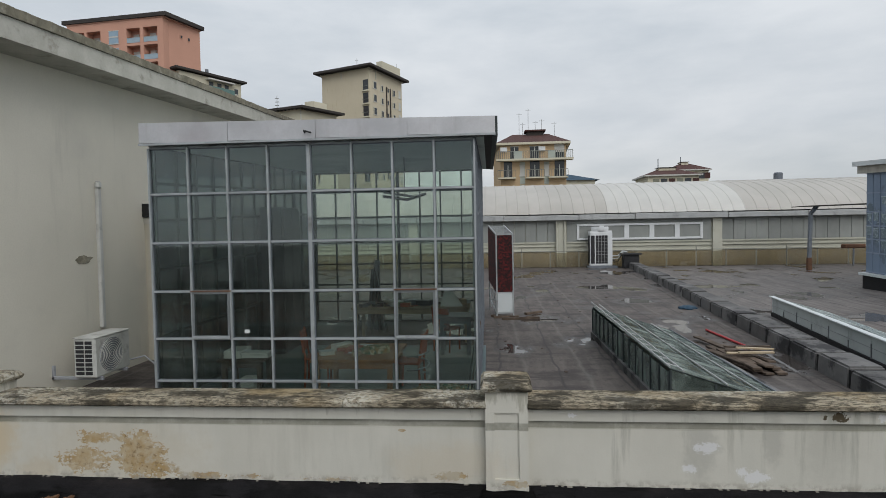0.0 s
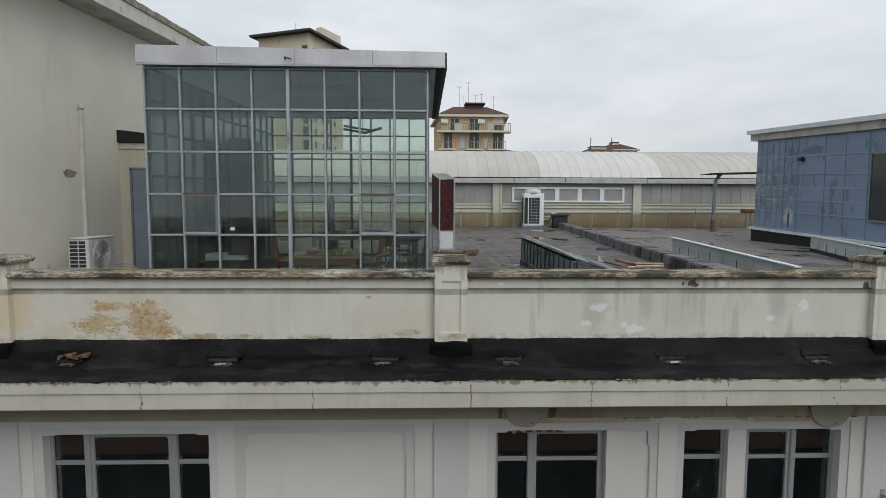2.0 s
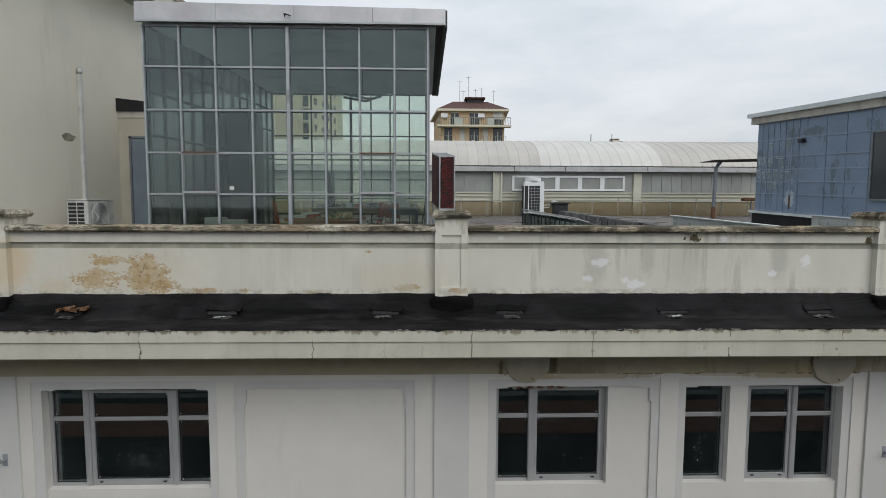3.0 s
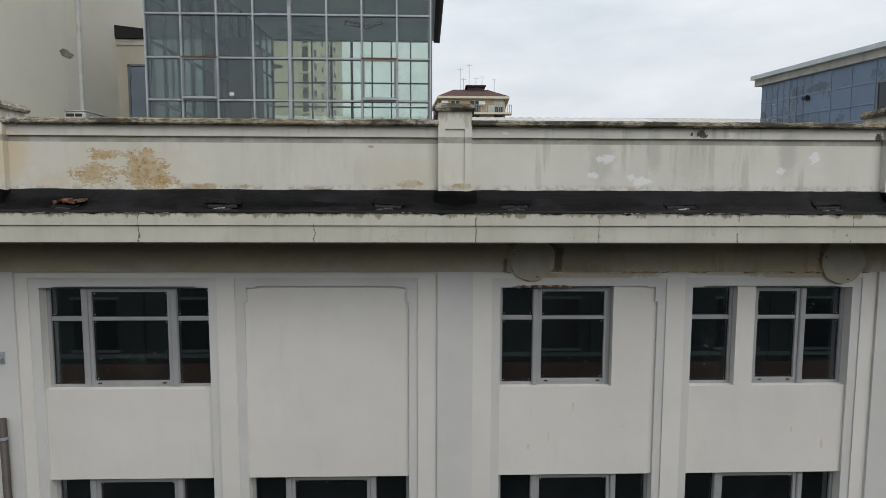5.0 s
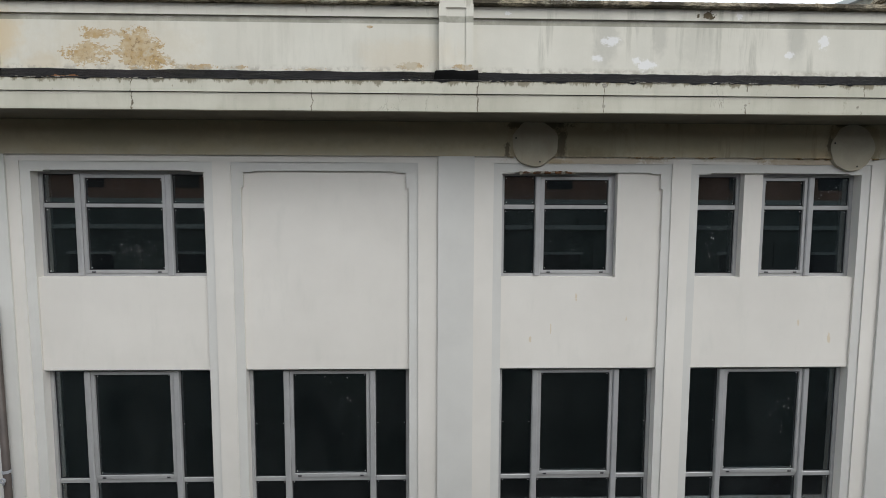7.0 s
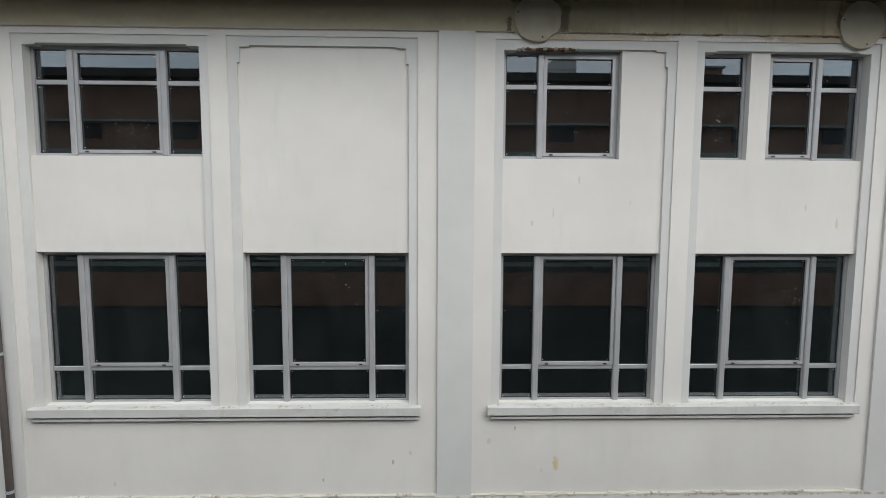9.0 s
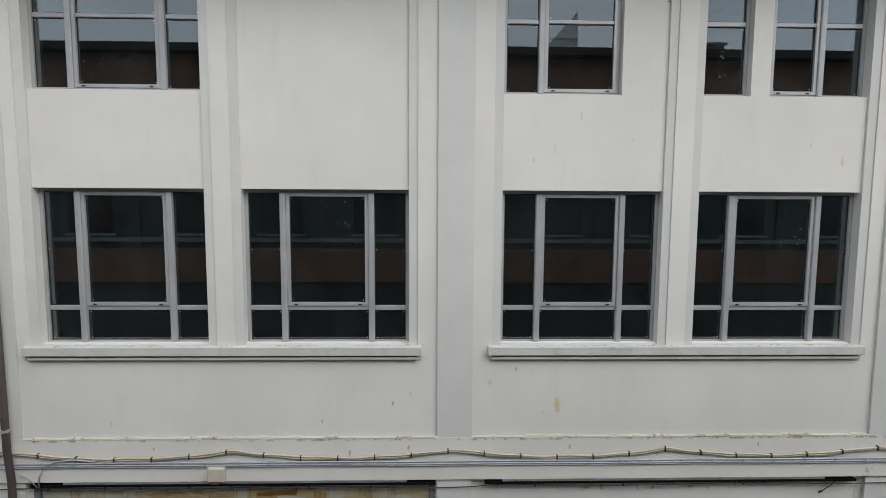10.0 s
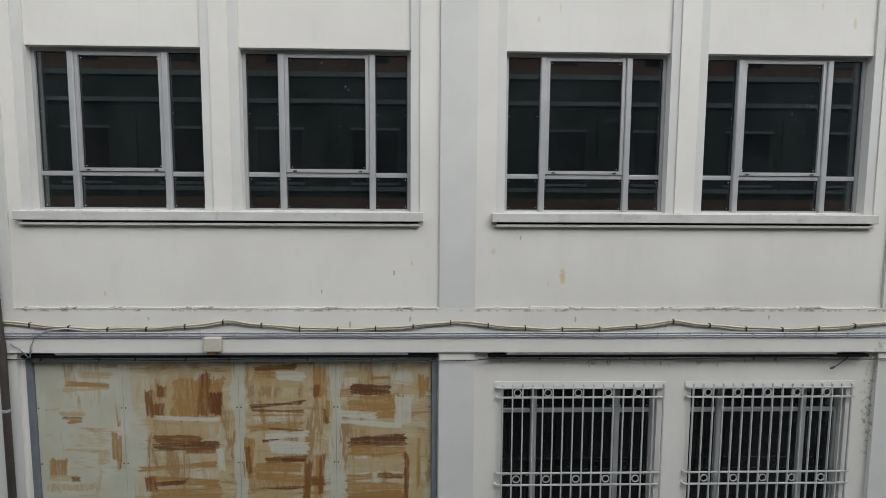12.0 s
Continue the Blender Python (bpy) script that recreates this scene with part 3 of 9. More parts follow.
    dabs = ((-3.96, 3.11, 0.46, 0.032, 0, 4), (-2.49, 3.74, 0.2, 0.067, 0, 4), (-2.55, 2.86, 0.3, 0.041, 0, 4), (-2.51, 2.67, 0.28, 0.093, 0, 4), (-1.52, 3.16, 0.28, 0.054, 0, 4), (-1.33, 3.03, 0.46, 0.04, 0, 4), (-0.85, 3.21, 0.12, 0.213, 1, 4), (-3.5, 2.5, 0.05, 0.172, 1, 4))
    for strokes in (leaf_a, leaf_b, leaf_c, leaf_c_edges, leaf_d, leaf_d_edges, dabs):
        for cx, cz, hx, hz, up, tone in strokes:
            # each stroke leans a little, and its ends fray along the brush
            lean = 0.09 * math.sin(37.0 * cx + 51.0 * cz)
            across, along = (x, s["Z"]) if up else (s["Z"], x)
            ca, cl, ha, hl = (cx, cz, hx, hz) if up else (cz, cx, hz, hx)
            off = g.math("SUBTRACT", along, cl)
            da = g.math("SUBTRACT", ha, g.math("ABSOLUTE", g.math("MULTIPLY_ADD", off, -lean, g.math("SUBTRACT", across, ca))))
            dl = g.math("MULTIPLY_ADD", frays[up], min(0.9, 0.25 + 1.8 * hl), g.math("SUBTRACT", hl, g.math("ABSOLUTE", off)))
            d = g.math("MULTIPLY_ADD", rag, min(0.6, 0.08 + 1.6 * ha), g.math("MINIMUM", da, dl))
            fade = (0.3, 0.45, 0.55, 0.55, 0.5)[tone]
            m = g.math("MULTIPLY", g.step(d, -0.012, 0.014), g.math("MULTIPLY_ADD", depth[up], (0.55, 0.5, 0.43, 0.42, 0.45)[tone], fade))
            c = g.mix(m, c, tones[tone])
    lip = g.math("MULTIPLY", g.step(weave[0], 0.58, 0.66), g.step(g.noise(1.8, 6, 0.6, shift=21), 0.5, 0.62))
    c = g.mix(g.math("MULTIPLY", g.math("MULTIPLY", lip, g.step(x, -5.0, -4.3)), 0.45), c, (0.16, 0.08, 0.03))
    # bare pale strips where the leaves meet
    rag2 = g.noise(9, 6, 0.65, stretch=(1.6, 1, 0.2), shift=5)
    for joint in (-4.86, -3.22, -1.83, -6.05):
        d = g.math("ABSOLUTE", g.math("SUBTRACT", x, joint))
        c = g.mix(g.math("MULTIPLY", g.step(g.math("ADD", d, g.math("MULTIPLY_ADD", rag2, 0.4, -0.2)), 0.10, 0.06), 0.8), c, pale)
    g.bump(streaks[0], 0.15, 0.002)
    return g.done(c, 0.55, spec=0.4)


def blue_panels():
    """Slate-blue sheet panels, paint scuffed off in places."""
    g = Graph("blue_panel_paint")
    c = g.mix(g.step(g.noise(0.9, 7, 0.6), 0.3, 0.7), (0.19, 0.25, 0.335), (0.163, 0.217, 0.29))
    c = g.mix(g.math("MULTIPLY", g.random(), 0.22), c, (0.13, 0.165, 0.22))
    flaked = g.blob(13.75, 15.1, 1.45, 0.72, 0.5, 2, 0.5, axis="Y")
    patchy = g.step(g.math("ADD", g.noise(4.5, 8, 0.7, stretch=(1, 1, 0.5), shift=2), g.math("MULTIPLY_ADD", g.random(), 0.2, -0.1)), 0.44, 0.50)
    c = g.mix(g.math("MULTIPLY", g.math("MULTIPLY", flaked, patchy), 0.8), c, (0.095, 0.125, 0.145))
    pale = g.step(g.noise(6.0, 8, 0.74, shift=14), 0.57, 0.60)
    c = g.mix(g.math("MULTIPLY", g.math("MULTIPLY", flaked, pale), 0.7), c, (0.40, 0.46, 0.49))
    worn = g.step(g.noise(3.4, 8, 0.68, stretch=(1, 1, 0.4), shift=5), 0.565, 0.62)
    c = g.mix(g.math("MULTIPLY", worn, 0.7), c, (0.10, 0.13, 0.16))
    for k, (y, z, ry, rz) in enumerate(((12.9, 14.05, 0.24, 0.28), (11.85, 16.45, 0.5, 0.16), (12.9, 16.35, 0.22, 0.3), (14.6, 15.9, 0.12, 0.15), (10.9, 14.4, 0.1, 0.35), (10.9, 15.0, 0.12, 0.3))):
        m = g.blob(y, z, ry, rz, 1.0, 6, 0.1, axis="Y", shift=k)
        c = g.mix(g.math("MULTIPLY", m, 0.8), c, (0.42, 0.47, 0.5) if k == 0 else (0.10, 0.13, 0.15))
    g.bump(g.noise(10, 6, 0.6), 0.2, 0.005)
    return g.done(c, 0.6, spec=0.4)


def cornice_render():
    """Cream render of the cornice, dirty runs creeping down from the felt edge, hair cracks."""
    g = Graph("cornice_render")
    s = g.xyz()
    grain = g.noise(45, 5, 0.62)
    c = g.mix(g.step(g.noise(1.2, 8, 0.6), 0.3, 0.7), (0.52, 0.503, 0.425), (0.44, 0.423, 0.35))
    c = g.mix(g.math("MULTIPLY", g.step(g.noise(6, 7, 0.65, stretch=(1, 1, 0.14), shift=2), 0.48, 0.7), 0.4), c, (0.37, 0.36, 0.29))
    run = g.math("ADD", g.noise(10, 8, 0.7, stretch=(1, 1, 0.35), shift=4), g.math("MULTIPLY_ADD", s["Z"], 3.2, -39.0))
    c = g.mix(g.math("MULTIPLY", g.step(run, 0.43, 0.55), 0.85), c, (0.18, 0.155, 0.105))
    c = g.mix(g.step(g.noise(17, 7, 0.75, shift=12), 0.64, 0.68), c, (0.30, 0.27, 0.21))
    c = g.mix(g.math("MULTIPLY", g.step(g.noise(1.7, 8, 0.68, shift=8), 0.56, 0.7), 0.4), c, (0.40, 0.37, 0.27))
    crack = g.step(g.math("ABSOLUTE", g.math("SUBTRACT", g.noise(1.6, 5, 0.6, stretch=(2.0, 1, 0.5), shift=21), 0.5)), 0.004, 0.001)
    crack = g.math("MULTIPLY", crack, g.step(g.noise(0.7, 3, 0.5, shift=30), 0.56, 0.64))
    c = g.mix(g.math("MULTIPLY", crack, 0.5), c, (0.15, 0.13, 0.10))
    wander = g.math("MULTIPLY_ADD", g.noise(9, 6, 0.65, shift=33), 0.12, -0.06)
    for xc in (-4.06, 0.13, 1.69, 3.47, 4.95, -1.9):
        near = g.math("ABSOLUTE", g.math("ADD", g.math("SUBTRACT", s["X"], xc), wander))
        c = g.mix(g.math("MULTIPLY", g.step(near, 0.007, 0.003), g.step(g.noise(5, 4, 0.5, shift=xc), 0.40, 0.46)), c, (0.13, 0.11, 0.08))
    g.bump(g.math("ADD", g.math("MULTIPLY", grain, 0.5), g.noise(6, 8, 0.65)), 0.35, 0.008)
    return g.done(c, 0.87, spec=0.2)


def brick_red(name, a, b):
    return surface(name, a, b, 1.2, 0.85, 30, 0.3, dirt=tuple(v * 0.6 for v in a), streak=tuple(v * 0.6 for v in a))


MAT = {
    "facade": facade_paint(),
    "frieze": frieze_paint(),
    "pilaster": pilaster_paint(),
    "parapet": parapet_paint(),
    "coping": coping_stone(),
    "ledge_chip": surface("chipped_plaster", (0.56, 0.53, 0.46), (0.30, 0.265, 0.21), 16, 0.95, 40, 0.6, dirt=(0.22, 0.19, 0.15), dirt_scale=20),
    "rail_paint": surface("dull_strip_grey", (0.20, 0.20, 0.19), (0.14, 0.14, 0.132), 3, 0.8, 40, 0.2, dirt=(0.09, 0.085, 0.08), dirt_scale=4),
    "dark_wood": surface("dark_stained_wood", (0.10, 0.06, 0.035), (0.06, 0.035, 0.02), 6, 0.6, 40, 0.2),
    "old_brick": surface("sooty_brick", (0.17, 0.078, 0.036), (0.05, 0.03, 0.018), 14, 0.95, 40, 0.8, dirt=(0.30, 0.27, 0.22), dirt_scale=22),
    "rust_plaster": surface("rusty_plaster", (0.40, 0.33, 0.22), (0.22, 0.13, 0.05), 9, 0.95, 40, 0.6, dirt=(0.48, 0.45, 0.38), dirt_scale=12),
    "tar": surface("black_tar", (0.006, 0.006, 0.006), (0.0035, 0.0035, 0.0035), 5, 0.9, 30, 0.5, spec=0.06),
    "bitumen": bitumen(),
    "roof": roof_felt(),
    "smear": smeared_paint(),
    "blue": blue_panels(),
    "cornice": cornice_render(),
    # soffit colour holds the shade below the cornice
    "soffit": surface("shade_dark_soffit", (0.13, 0.112, 0.078), (0.09, 0.077, 0.053), 1.3, 0.9, 40, 0.3, dirt=(0.09, 0.078, 0.055), dirt_scale=0.9),
    "disc": surface("stained_plaster", (0.43, 0.395, 0.31), (0.37, 0.33, 0.25), 3.0, 0.9, 40, 0.4, dirt=(0.36, 0.33, 0.26), dirt_scale=3.5, dirt_low=0.5, streak=(0.25, 0.21, 0.15)),
    "sill": surface("sill_render", (0.56, 0.55, 0.52), (0.49, 0.48, 0.45), 2.5, 0.9, 50, 0.3, dirt=(0.36, 0.35, 0.31), dirt_scale=4, dirt_low=0.56, streak=(0.38, 0.36, 0.32)),
    "chair_red": surface("orange_red_lacquer", (0.42, 0.10, 0.04), (0.34, 0.08, 0.035), 4, 0.45, 50, 0.1, vary=0.3),
    "opp_dark": surface("dark_green_front", (0.082, 0.10, 0.094), (0.055, 0.068, 0.066), 0.9, 0.6, 30, 0.1),
    "spall": surface("bare_plaster", (0.36, 0.34, 0.29), (0.26, 0.24, 0.20), 8, 0.95, 30, 0.8, dist=0.02),
    "silt": surface("grey_silt", (0.085, 0.08, 0.072), (0.025, 0.024, 0.023), 14, 0.9, 40, 0.5, dirt=(0.16, 0.15, 0.135), dirt_scale=9, dirt_low=0.55, dirt_high=0.62),
    "alu": surface("grey_aluminium", (0.42, 0.42, 0.42), (0.365, 0.365, 0.365), 4, 0.45, 60, 0.05, metal=0.25),
    "alu_bright": surface("old_aluminium", (0.43, 0.45, 0.455), (0.33, 0.35, 0.355), 3, 0.5, 50, 0.1, metal=0.3, dirt=(0.20, 0.20, 0.19), dirt_scale=3),
    "alu_grey": surface("weathered_sash", (0.20, 0.215, 0.22), (0.155, 0.165, 0.17), 3, 0.5, 50, 0.1, metal=0.25),
    "alu_dark": surface("dark_mullion_paint", (0.05, 0.06, 0.06), (0.034, 0.042, 0.043), 3, 0.6, 50, 0.1, metal=0.15),
    "fascia": surface("zinc_fascia", (0.545, 0.54, 0.545), (0.425, 0.42, 0.425), 2.2, 0.42, 40, 0.06, metal=0.45, dirt=(0.40, 0.365, 0.375), dirt_scale=1.3, dirt_low=0.4, dirt_high=0.8, streak=(0.22, 0.185, 0.17)),
    "hall": surface("hall_render", (0.675, 0.64, 0.55), (0.61, 0.578, 0.492), 0.35, 0.9, 40, 0.2, dirt=(0.55, 0.525, 0.46), dirt_scale=0.5, streak=(0.5, 0.475, 0.41)),
    "eave": surface("eave_concrete", (0.50, 0.485, 0.43), (0.40, 0.385, 0.335), 2.5, 0.9, 40, 0.4, dirt=(0.24, 0.22, 0.18), dirt_scale=3.0, streak=(0.25, 0.23, 0.19)),
    "eave_rough": surface("eave_lichen", (0.26, 0.235, 0.175), (0.15, 0.135, 0.10), 6, 0.95, 30, 0.7, dirt=(0.36, 0.34, 0.28), dirt_scale=5),
    "beige": surface("beige_render", (0.50, 0.465, 0.38), (0.43, 0.40, 0.32), 1.5, 0.9, 40, 0.2, streak=(0.34, 0.30, 0.22)),
    "door_blue": surface("door_grey_blue", (0.20, 0.245, 0.29), (0.165, 0.20, 0.24), 2, 0.5, 50, 0.05),
    "ac_enamel": surface("weathered_enamel", (0.56, 0.56, 0.53), (0.47, 0.47, 0.44), 4, 0.55, 60, 0.1, dirt=(0.30, 0.29, 0.26), dirt_scale=5, dirt_low=0.5),
    "white_metal": surface("white_enamel", (0.72, 0.73, 0.73), (0.66, 0.67, 0.67), 2, 0.4, 60, 0.05, dirt=(0.5, 0.49, 0.46), dirt_scale=3, dirt_low=0.6),
    "white_paint": surface("white_flashing", (0.62, 0.65, 0.65), (0.52, 0.56, 0.56), 1.5, 0.5, 50, 0.1, dirt=(0.4, 0.42, 0.41), dirt_scale=2),
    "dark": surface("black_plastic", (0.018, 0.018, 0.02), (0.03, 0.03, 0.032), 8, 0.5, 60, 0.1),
    "steel": surface("painted_steel", (0.19, 0.21, 0.235), (0.15, 0.165, 0.185), 4, 0.5, 60, 0.1, metal=0.2, dirt=(0.12, 0.09, 0.07), dirt_scale=5, dirt_low=0.62),
    "grille": surface("grey_grille_paint", (0.47, 0.465, 0.455), (0.39, 0.385, 0.375), 8, 0.6, 70, 0.15, dirt=(0.28, 0.24, 0.2), dirt_scale=7, dirt_low=0.62),
    "rust": surface("rusty_red_sheet", (0.15, 0.014, 0.014), (0.022, 0.008, 0.008), 11, 0.8, 40, 0.6, dirt=(0.012, 0.008, 0.008), dirt_scale=20, dirt_low=0.49, dirt_high=0.53),
    "rust_post": surface("rusty_steel", (0.16, 0.08, 0.045), (0.10, 0.055, 0.035), 8, 0.85, 40, 0.5),
    "wood": surface("red_brown_wood", (0.42, 0.20, 0.085), (0.31, 0.14, 0.06), 3, 0.5, 50, 0.15, vary=0.3),
    "old_wood": surface("weathered_planks", (0.135, 0.10, 0.075), (0.062, 0.045, 0.034), 5, 0.9, 40, 0.5, vary=0.5),
    "new_wood": surface("pale_timber", (0.46, 0.37, 0.26), (0.36, 0.285, 0.19), 4, 0.75, 40, 0.2, vary=0.3),
    "red_plastic": surface("red_plastic", (0.42, 0.03, 0.035), (0.36, 0.025, 0.03), 4, 0.45, 60, 0.1),
    "teal_floor": surface("teal_grey_lino", (0.10, 0.145, 0.15), (0.08, 0.115, 0.12), 0.8, 0.35, 50, 0.05),
    "paper": surface("white_paper", (0.75, 0.76, 0.74), (0.68, 0.69, 0.67), 3, 0.8, 50, 0.1, vary=0.3),
    "cloth": surface("patterned_cloth", (0.50, 0.28, 0.12), (0.10, 0.30, 0.22), 14, 0.9, 40, 0.5, dirt=(0.6, 0.56, 0.42), dirt_scale=13, dirt_low=0.5, dirt_high=0.56),
    "interior": surface("darkened_room", (0.10, 0.095, 0.088), (0.08, 0.075, 0.07), 0.8, 0.9, 40, 0.1),
    "ceiling": surface("greenhouse_soffit", (0.67, 0.72, 0.69), (0.55, 0.59, 0.57), 0.9, 0.8, 40, 0.1, dirt=(0.32, 0.35, 0.35)),
    "asphalt": surface("asphalt", (0.055, 0.054, 0.052), (0.04, 0.04, 0.039), 0.6, 0.85, 90, 0.5, dirt=(0.09, 0.085, 0.08), dirt_scale=0.4),
    "felt_block": surface("felt_covered_block", (0.155, 0.15, 0.145), (0.095, 0.093, 0.092), 2.2, 0.8, 50, 0.4, dirt=(0.03, 0.029, 0.03), dirt_scale=1.6, dirt_low=0.5, dirt_high=0.62, vary=0.6),
    "felt_dark": surface("felt_joint", (0.008, 0.008, 0.009), (0.015, 0.0145, 0.0145), 3, 0.7, 50, 0.3),
    "sheet_warm": surface("vault_sheet", (0.455, 0.43, 0.395), (0.405, 0.385, 0.35), 0.6, 0.6, 40, 0.08, metal=0.1, dirt=(0.44, 0.425, 0.385), dirt_scale=0.5, vary=0.06),
    "sheet_white": surface("vault_sheet_new", (0.55, 0.535, 0.50), (0.50, 0.487, 0.456), 0.6, 0.55, 40, 0.06, metal=0.1, vary=0.05),
    "barrel_wall": surface("cream_cladding", (0.52, 0.51, 0.43), (0.46, 0.45, 0.375), 0.6, 0.8, 40, 0.1, dirt=(0.40, 0.39, 0.30), dirt_scale=0.8),
    "barrel_base": surface("ochre_base_wall", (0.40, 0.345, 0.25), (0.33, 0.29, 0.21), 0.5, 0.85, 40, 0.1, dirt=(0.27, 0.24, 0.17), dirt_scale=0.7, streak=(0.22, 0.2, 0.15)),
    "blue_batten": surface("blue_batten_paint", (0.26, 0.305, 0.39), (0.215, 0.26, 0.34), 3, 0.6, 40, 0.1, dirt=(0.13, 0.16, 0.19), dirt_scale=5, dirt_low=0.55),
    "blue_bare": surface("bare_teal_sheet", (0.13, 0.175, 0.195), (0.19, 0.235, 0.25), 9, 0.5, 40, 0.2, dirt=(0.30, 0.35, 0.37), dirt_scale=12, dirt_low=0.52, dirt_high=0.6, vary=0.4),
    "blue_edge": surface("curled_paint_edge", (0.44, 0.50, 0.53), (0.34, 0.40, 0.44), 9, 0.6, 40, 0.2),
    "corrugated": surface("translucent_grey_sheet", (0.29, 0.30, 0.28), (0.235, 0.245, 0.23), 0.7, 0.6, 40, 0.1, streak=(0.18, 0.185, 0.175), vary=0.2),
    "gutter": surface("gutter_zinc", (0.45, 0.455, 0.45), (0.37, 0.375, 0.37), 2, 0.5, 40, 0.1, metal=0.3, dirt=(0.25, 0.25, 0.245), dirt_scale=2),
    "pink": surface("salmon_render", (0.60, 0.33, 0.24), (0.54, 0.295, 0.215), 0.12, 0.9, 20, 0.05),
    "tower": surface("yellow_ochre_render", (0.60, 0.53, 0.40), (0.54, 0.475, 0.355), 0.1, 0.9, 20, 0.05, streak=(0.42, 0.33, 0.2)),
    "tower_pale": surface("cream_render", (0.60, 0.555, 0.43), (0.54, 0.50, 0.385), 0.1, 0.9, 20, 0.05),
    "house": surface("orange_ochre_render", (0.56, 0.41, 0.25), (0.50, 0.365, 0.22), 0.25, 0.9, 20, 0.05),
    "house_pale": surface("pale_green_strip", (0.45, 0.48, 0.42), (0.38, 0.41, 0.36), 0.4, 0.9, 20, 0.05),
    "tiles": surface("red_roof_tiles", (0.095, 0.045, 0.038), (0.06, 0.03, 0.027), 2.5, 0.9, 14, 0.6, dist=0.03),
    "dark_eave": surface("dark_brown_eave", (0.055, 0.047, 0.042), (0.04, 0.035, 0.032), 0.5, 0.85, 20, 0.05),
    "window_dark": surface("dark_window_glass", (0.035, 0.04, 0.045), (0.05, 0.055, 0.06), 0.5, 0.12, 20, 0.0, spec=0.5),
    "window_pale": surface("rolled_shutter", (0.56, 0.55, 0.51), (0.50, 0.49, 0.455), 0.5, 0.7, 20, 0.05),
    "rail_glass": surface("greenish_balcony_panel", (0.24, 0.24, 0.18), (0.18, 0.18, 0.14), 0.6, 0.3, 20, 0.0),
    "rail_pale": surface("pale_blue_balcony_panel", (0.34, 0.42, 0.47), (0.29, 0.37, 0.42), 0.6, 0.3, 20, 0.0),
    "rail_green": surface("green_balcony_glass", (0.13, 0.22, 0.20), (0.10, 0.18, 0.165), 0.6, 0.25, 20, 0.0),
    "window_sky": surface("pale_blue_window", (0.30, 0.40, 0.48), (0.25, 0.34, 0.42), 0.5, 0.2, 20, 0.0),
    "rail_metal": surface("dull_green_rail", (0.22, 0.225, 0.195), (0.18, 0.185, 0.16), 0.6, 0.5, 20, 0.0, metal=0.2),
    "opp_wall": brick_red("brown_red_render", (0.27, 0.165, 0.122), (0.21, 0.135, 0.105)),
    "opp_trim": surface("grey_stone_trim", (0.29, 0.33, 0.32), (0.22, 0.255, 0.245), 0.8, 0.85, 30, 0.2),
    "yellow_cable": surface("yellow_cable", (0.53, 0.47, 0.345), (0.44, 0.385, 0.28), 6, 0.5, 60, 0.1),
    "grey_cable": surface("grey_conduit", (0.38, 0.395, 0.42), (0.31, 0.325, 0.345), 6, 0.45, 60, 0.1, metal=0.2),
    "brown_pipe": surface("brown_downpipe", (0.075, 0.06, 0.052), (0.055, 0.045, 0.04), 3, 0.5, 50, 0.1, dirt=(0.16, 0.13, 0.11), dirt_scale=4, dirt_low=0.6),
    "tarp_blue": surface("blue_tarp", (0.02, 0.06, 0.10), (0.014, 0.04, 0.07), 6, 0.5, 50, 0.4),
    "pane": glass("window_pane", (0.42, 0.46, 0.46), 3.4, 0.010, (0.38, 0.42, 0.42)),
    "pane_street": glass("street_window_pane", (0.40, 0.40, 0.38), 2.0, 0.002, (0.34, 0.33, 0.30)),
    "pane_green": glass("greenhouse_pane", (0.885, 0.925, 0.89), 1.3, 0.042, (0.43, 0.49, 0.46)),
    "pane_wired": glass("dark_wired_glass", (0.45, 0.50, 0.47), 0.6, 0.36, (0.33, 0.385, 0.35)),
    "pane_side": glass("green_side_glass", (0.55, 0.62, 0.58), 0.7, 0.42, (0.33, 0.385, 0.35)),
    "pane_milky": surface("milky_wired_glass", (0.44, 0.48, 0.47), (0.38, 0.42, 0.41), 0.8, 0.25, 40, 0.05, dirt=(0.30, 0.33, 0.32), dirt_scale=1.5, spec=0.5),
    "pane_rail": glass("rail_infill_sheet", (0.80, 0.76, 0.66), 0.7, 0.10, (0.42, 0.40, 0.34), rough=0.2),
    "pane_sky": glass("wired_skylight_glass", (0.72, 0.78, 0.76), 0.9, 0.42, (0.50, 0.56, 0.54)),
}

# ---------------------------------------------------------------- mesh helpers


def box(bm, x0, x1, y0, y1, z0, z1, bevel=0.0):
    """An upright box, with softened edges if asked."""
    vs = [bm.verts.new((x, y, z)) for x in (x0, x1) for y in (y0, y1) for z in (z0, z1)]
    fs = [bm.faces.new([vs[i] for i in q]) for q in ((0, 1, 3, 2), (4, 6, 7, 5), (0, 4, 5, 1), (2, 3, 7, 6), (0, 2, 6, 4), (1, 5, 7, 3))]
    if bevel:
        es = list({e for f in fs for e in f.edges})
        bmesh.ops.bevel(bm, geom=es, offset=bevel, segments=1, affect="EDGES")
    return vs


def hexa(bm, pts):
    """A block from its eight corners: the lower four round, then the upper four."""
    vs = [bm.verts.new(p) for p in pts]
    for q in ((3, 2, 1, 0), (4, 5, 6, 7), (0, 1, 5, 4), (1, 2, 6, 5), (2, 3, 7, 6), (3, 0, 4, 7)):
        bm.faces.new([vs[i] for i in q])
    return vs


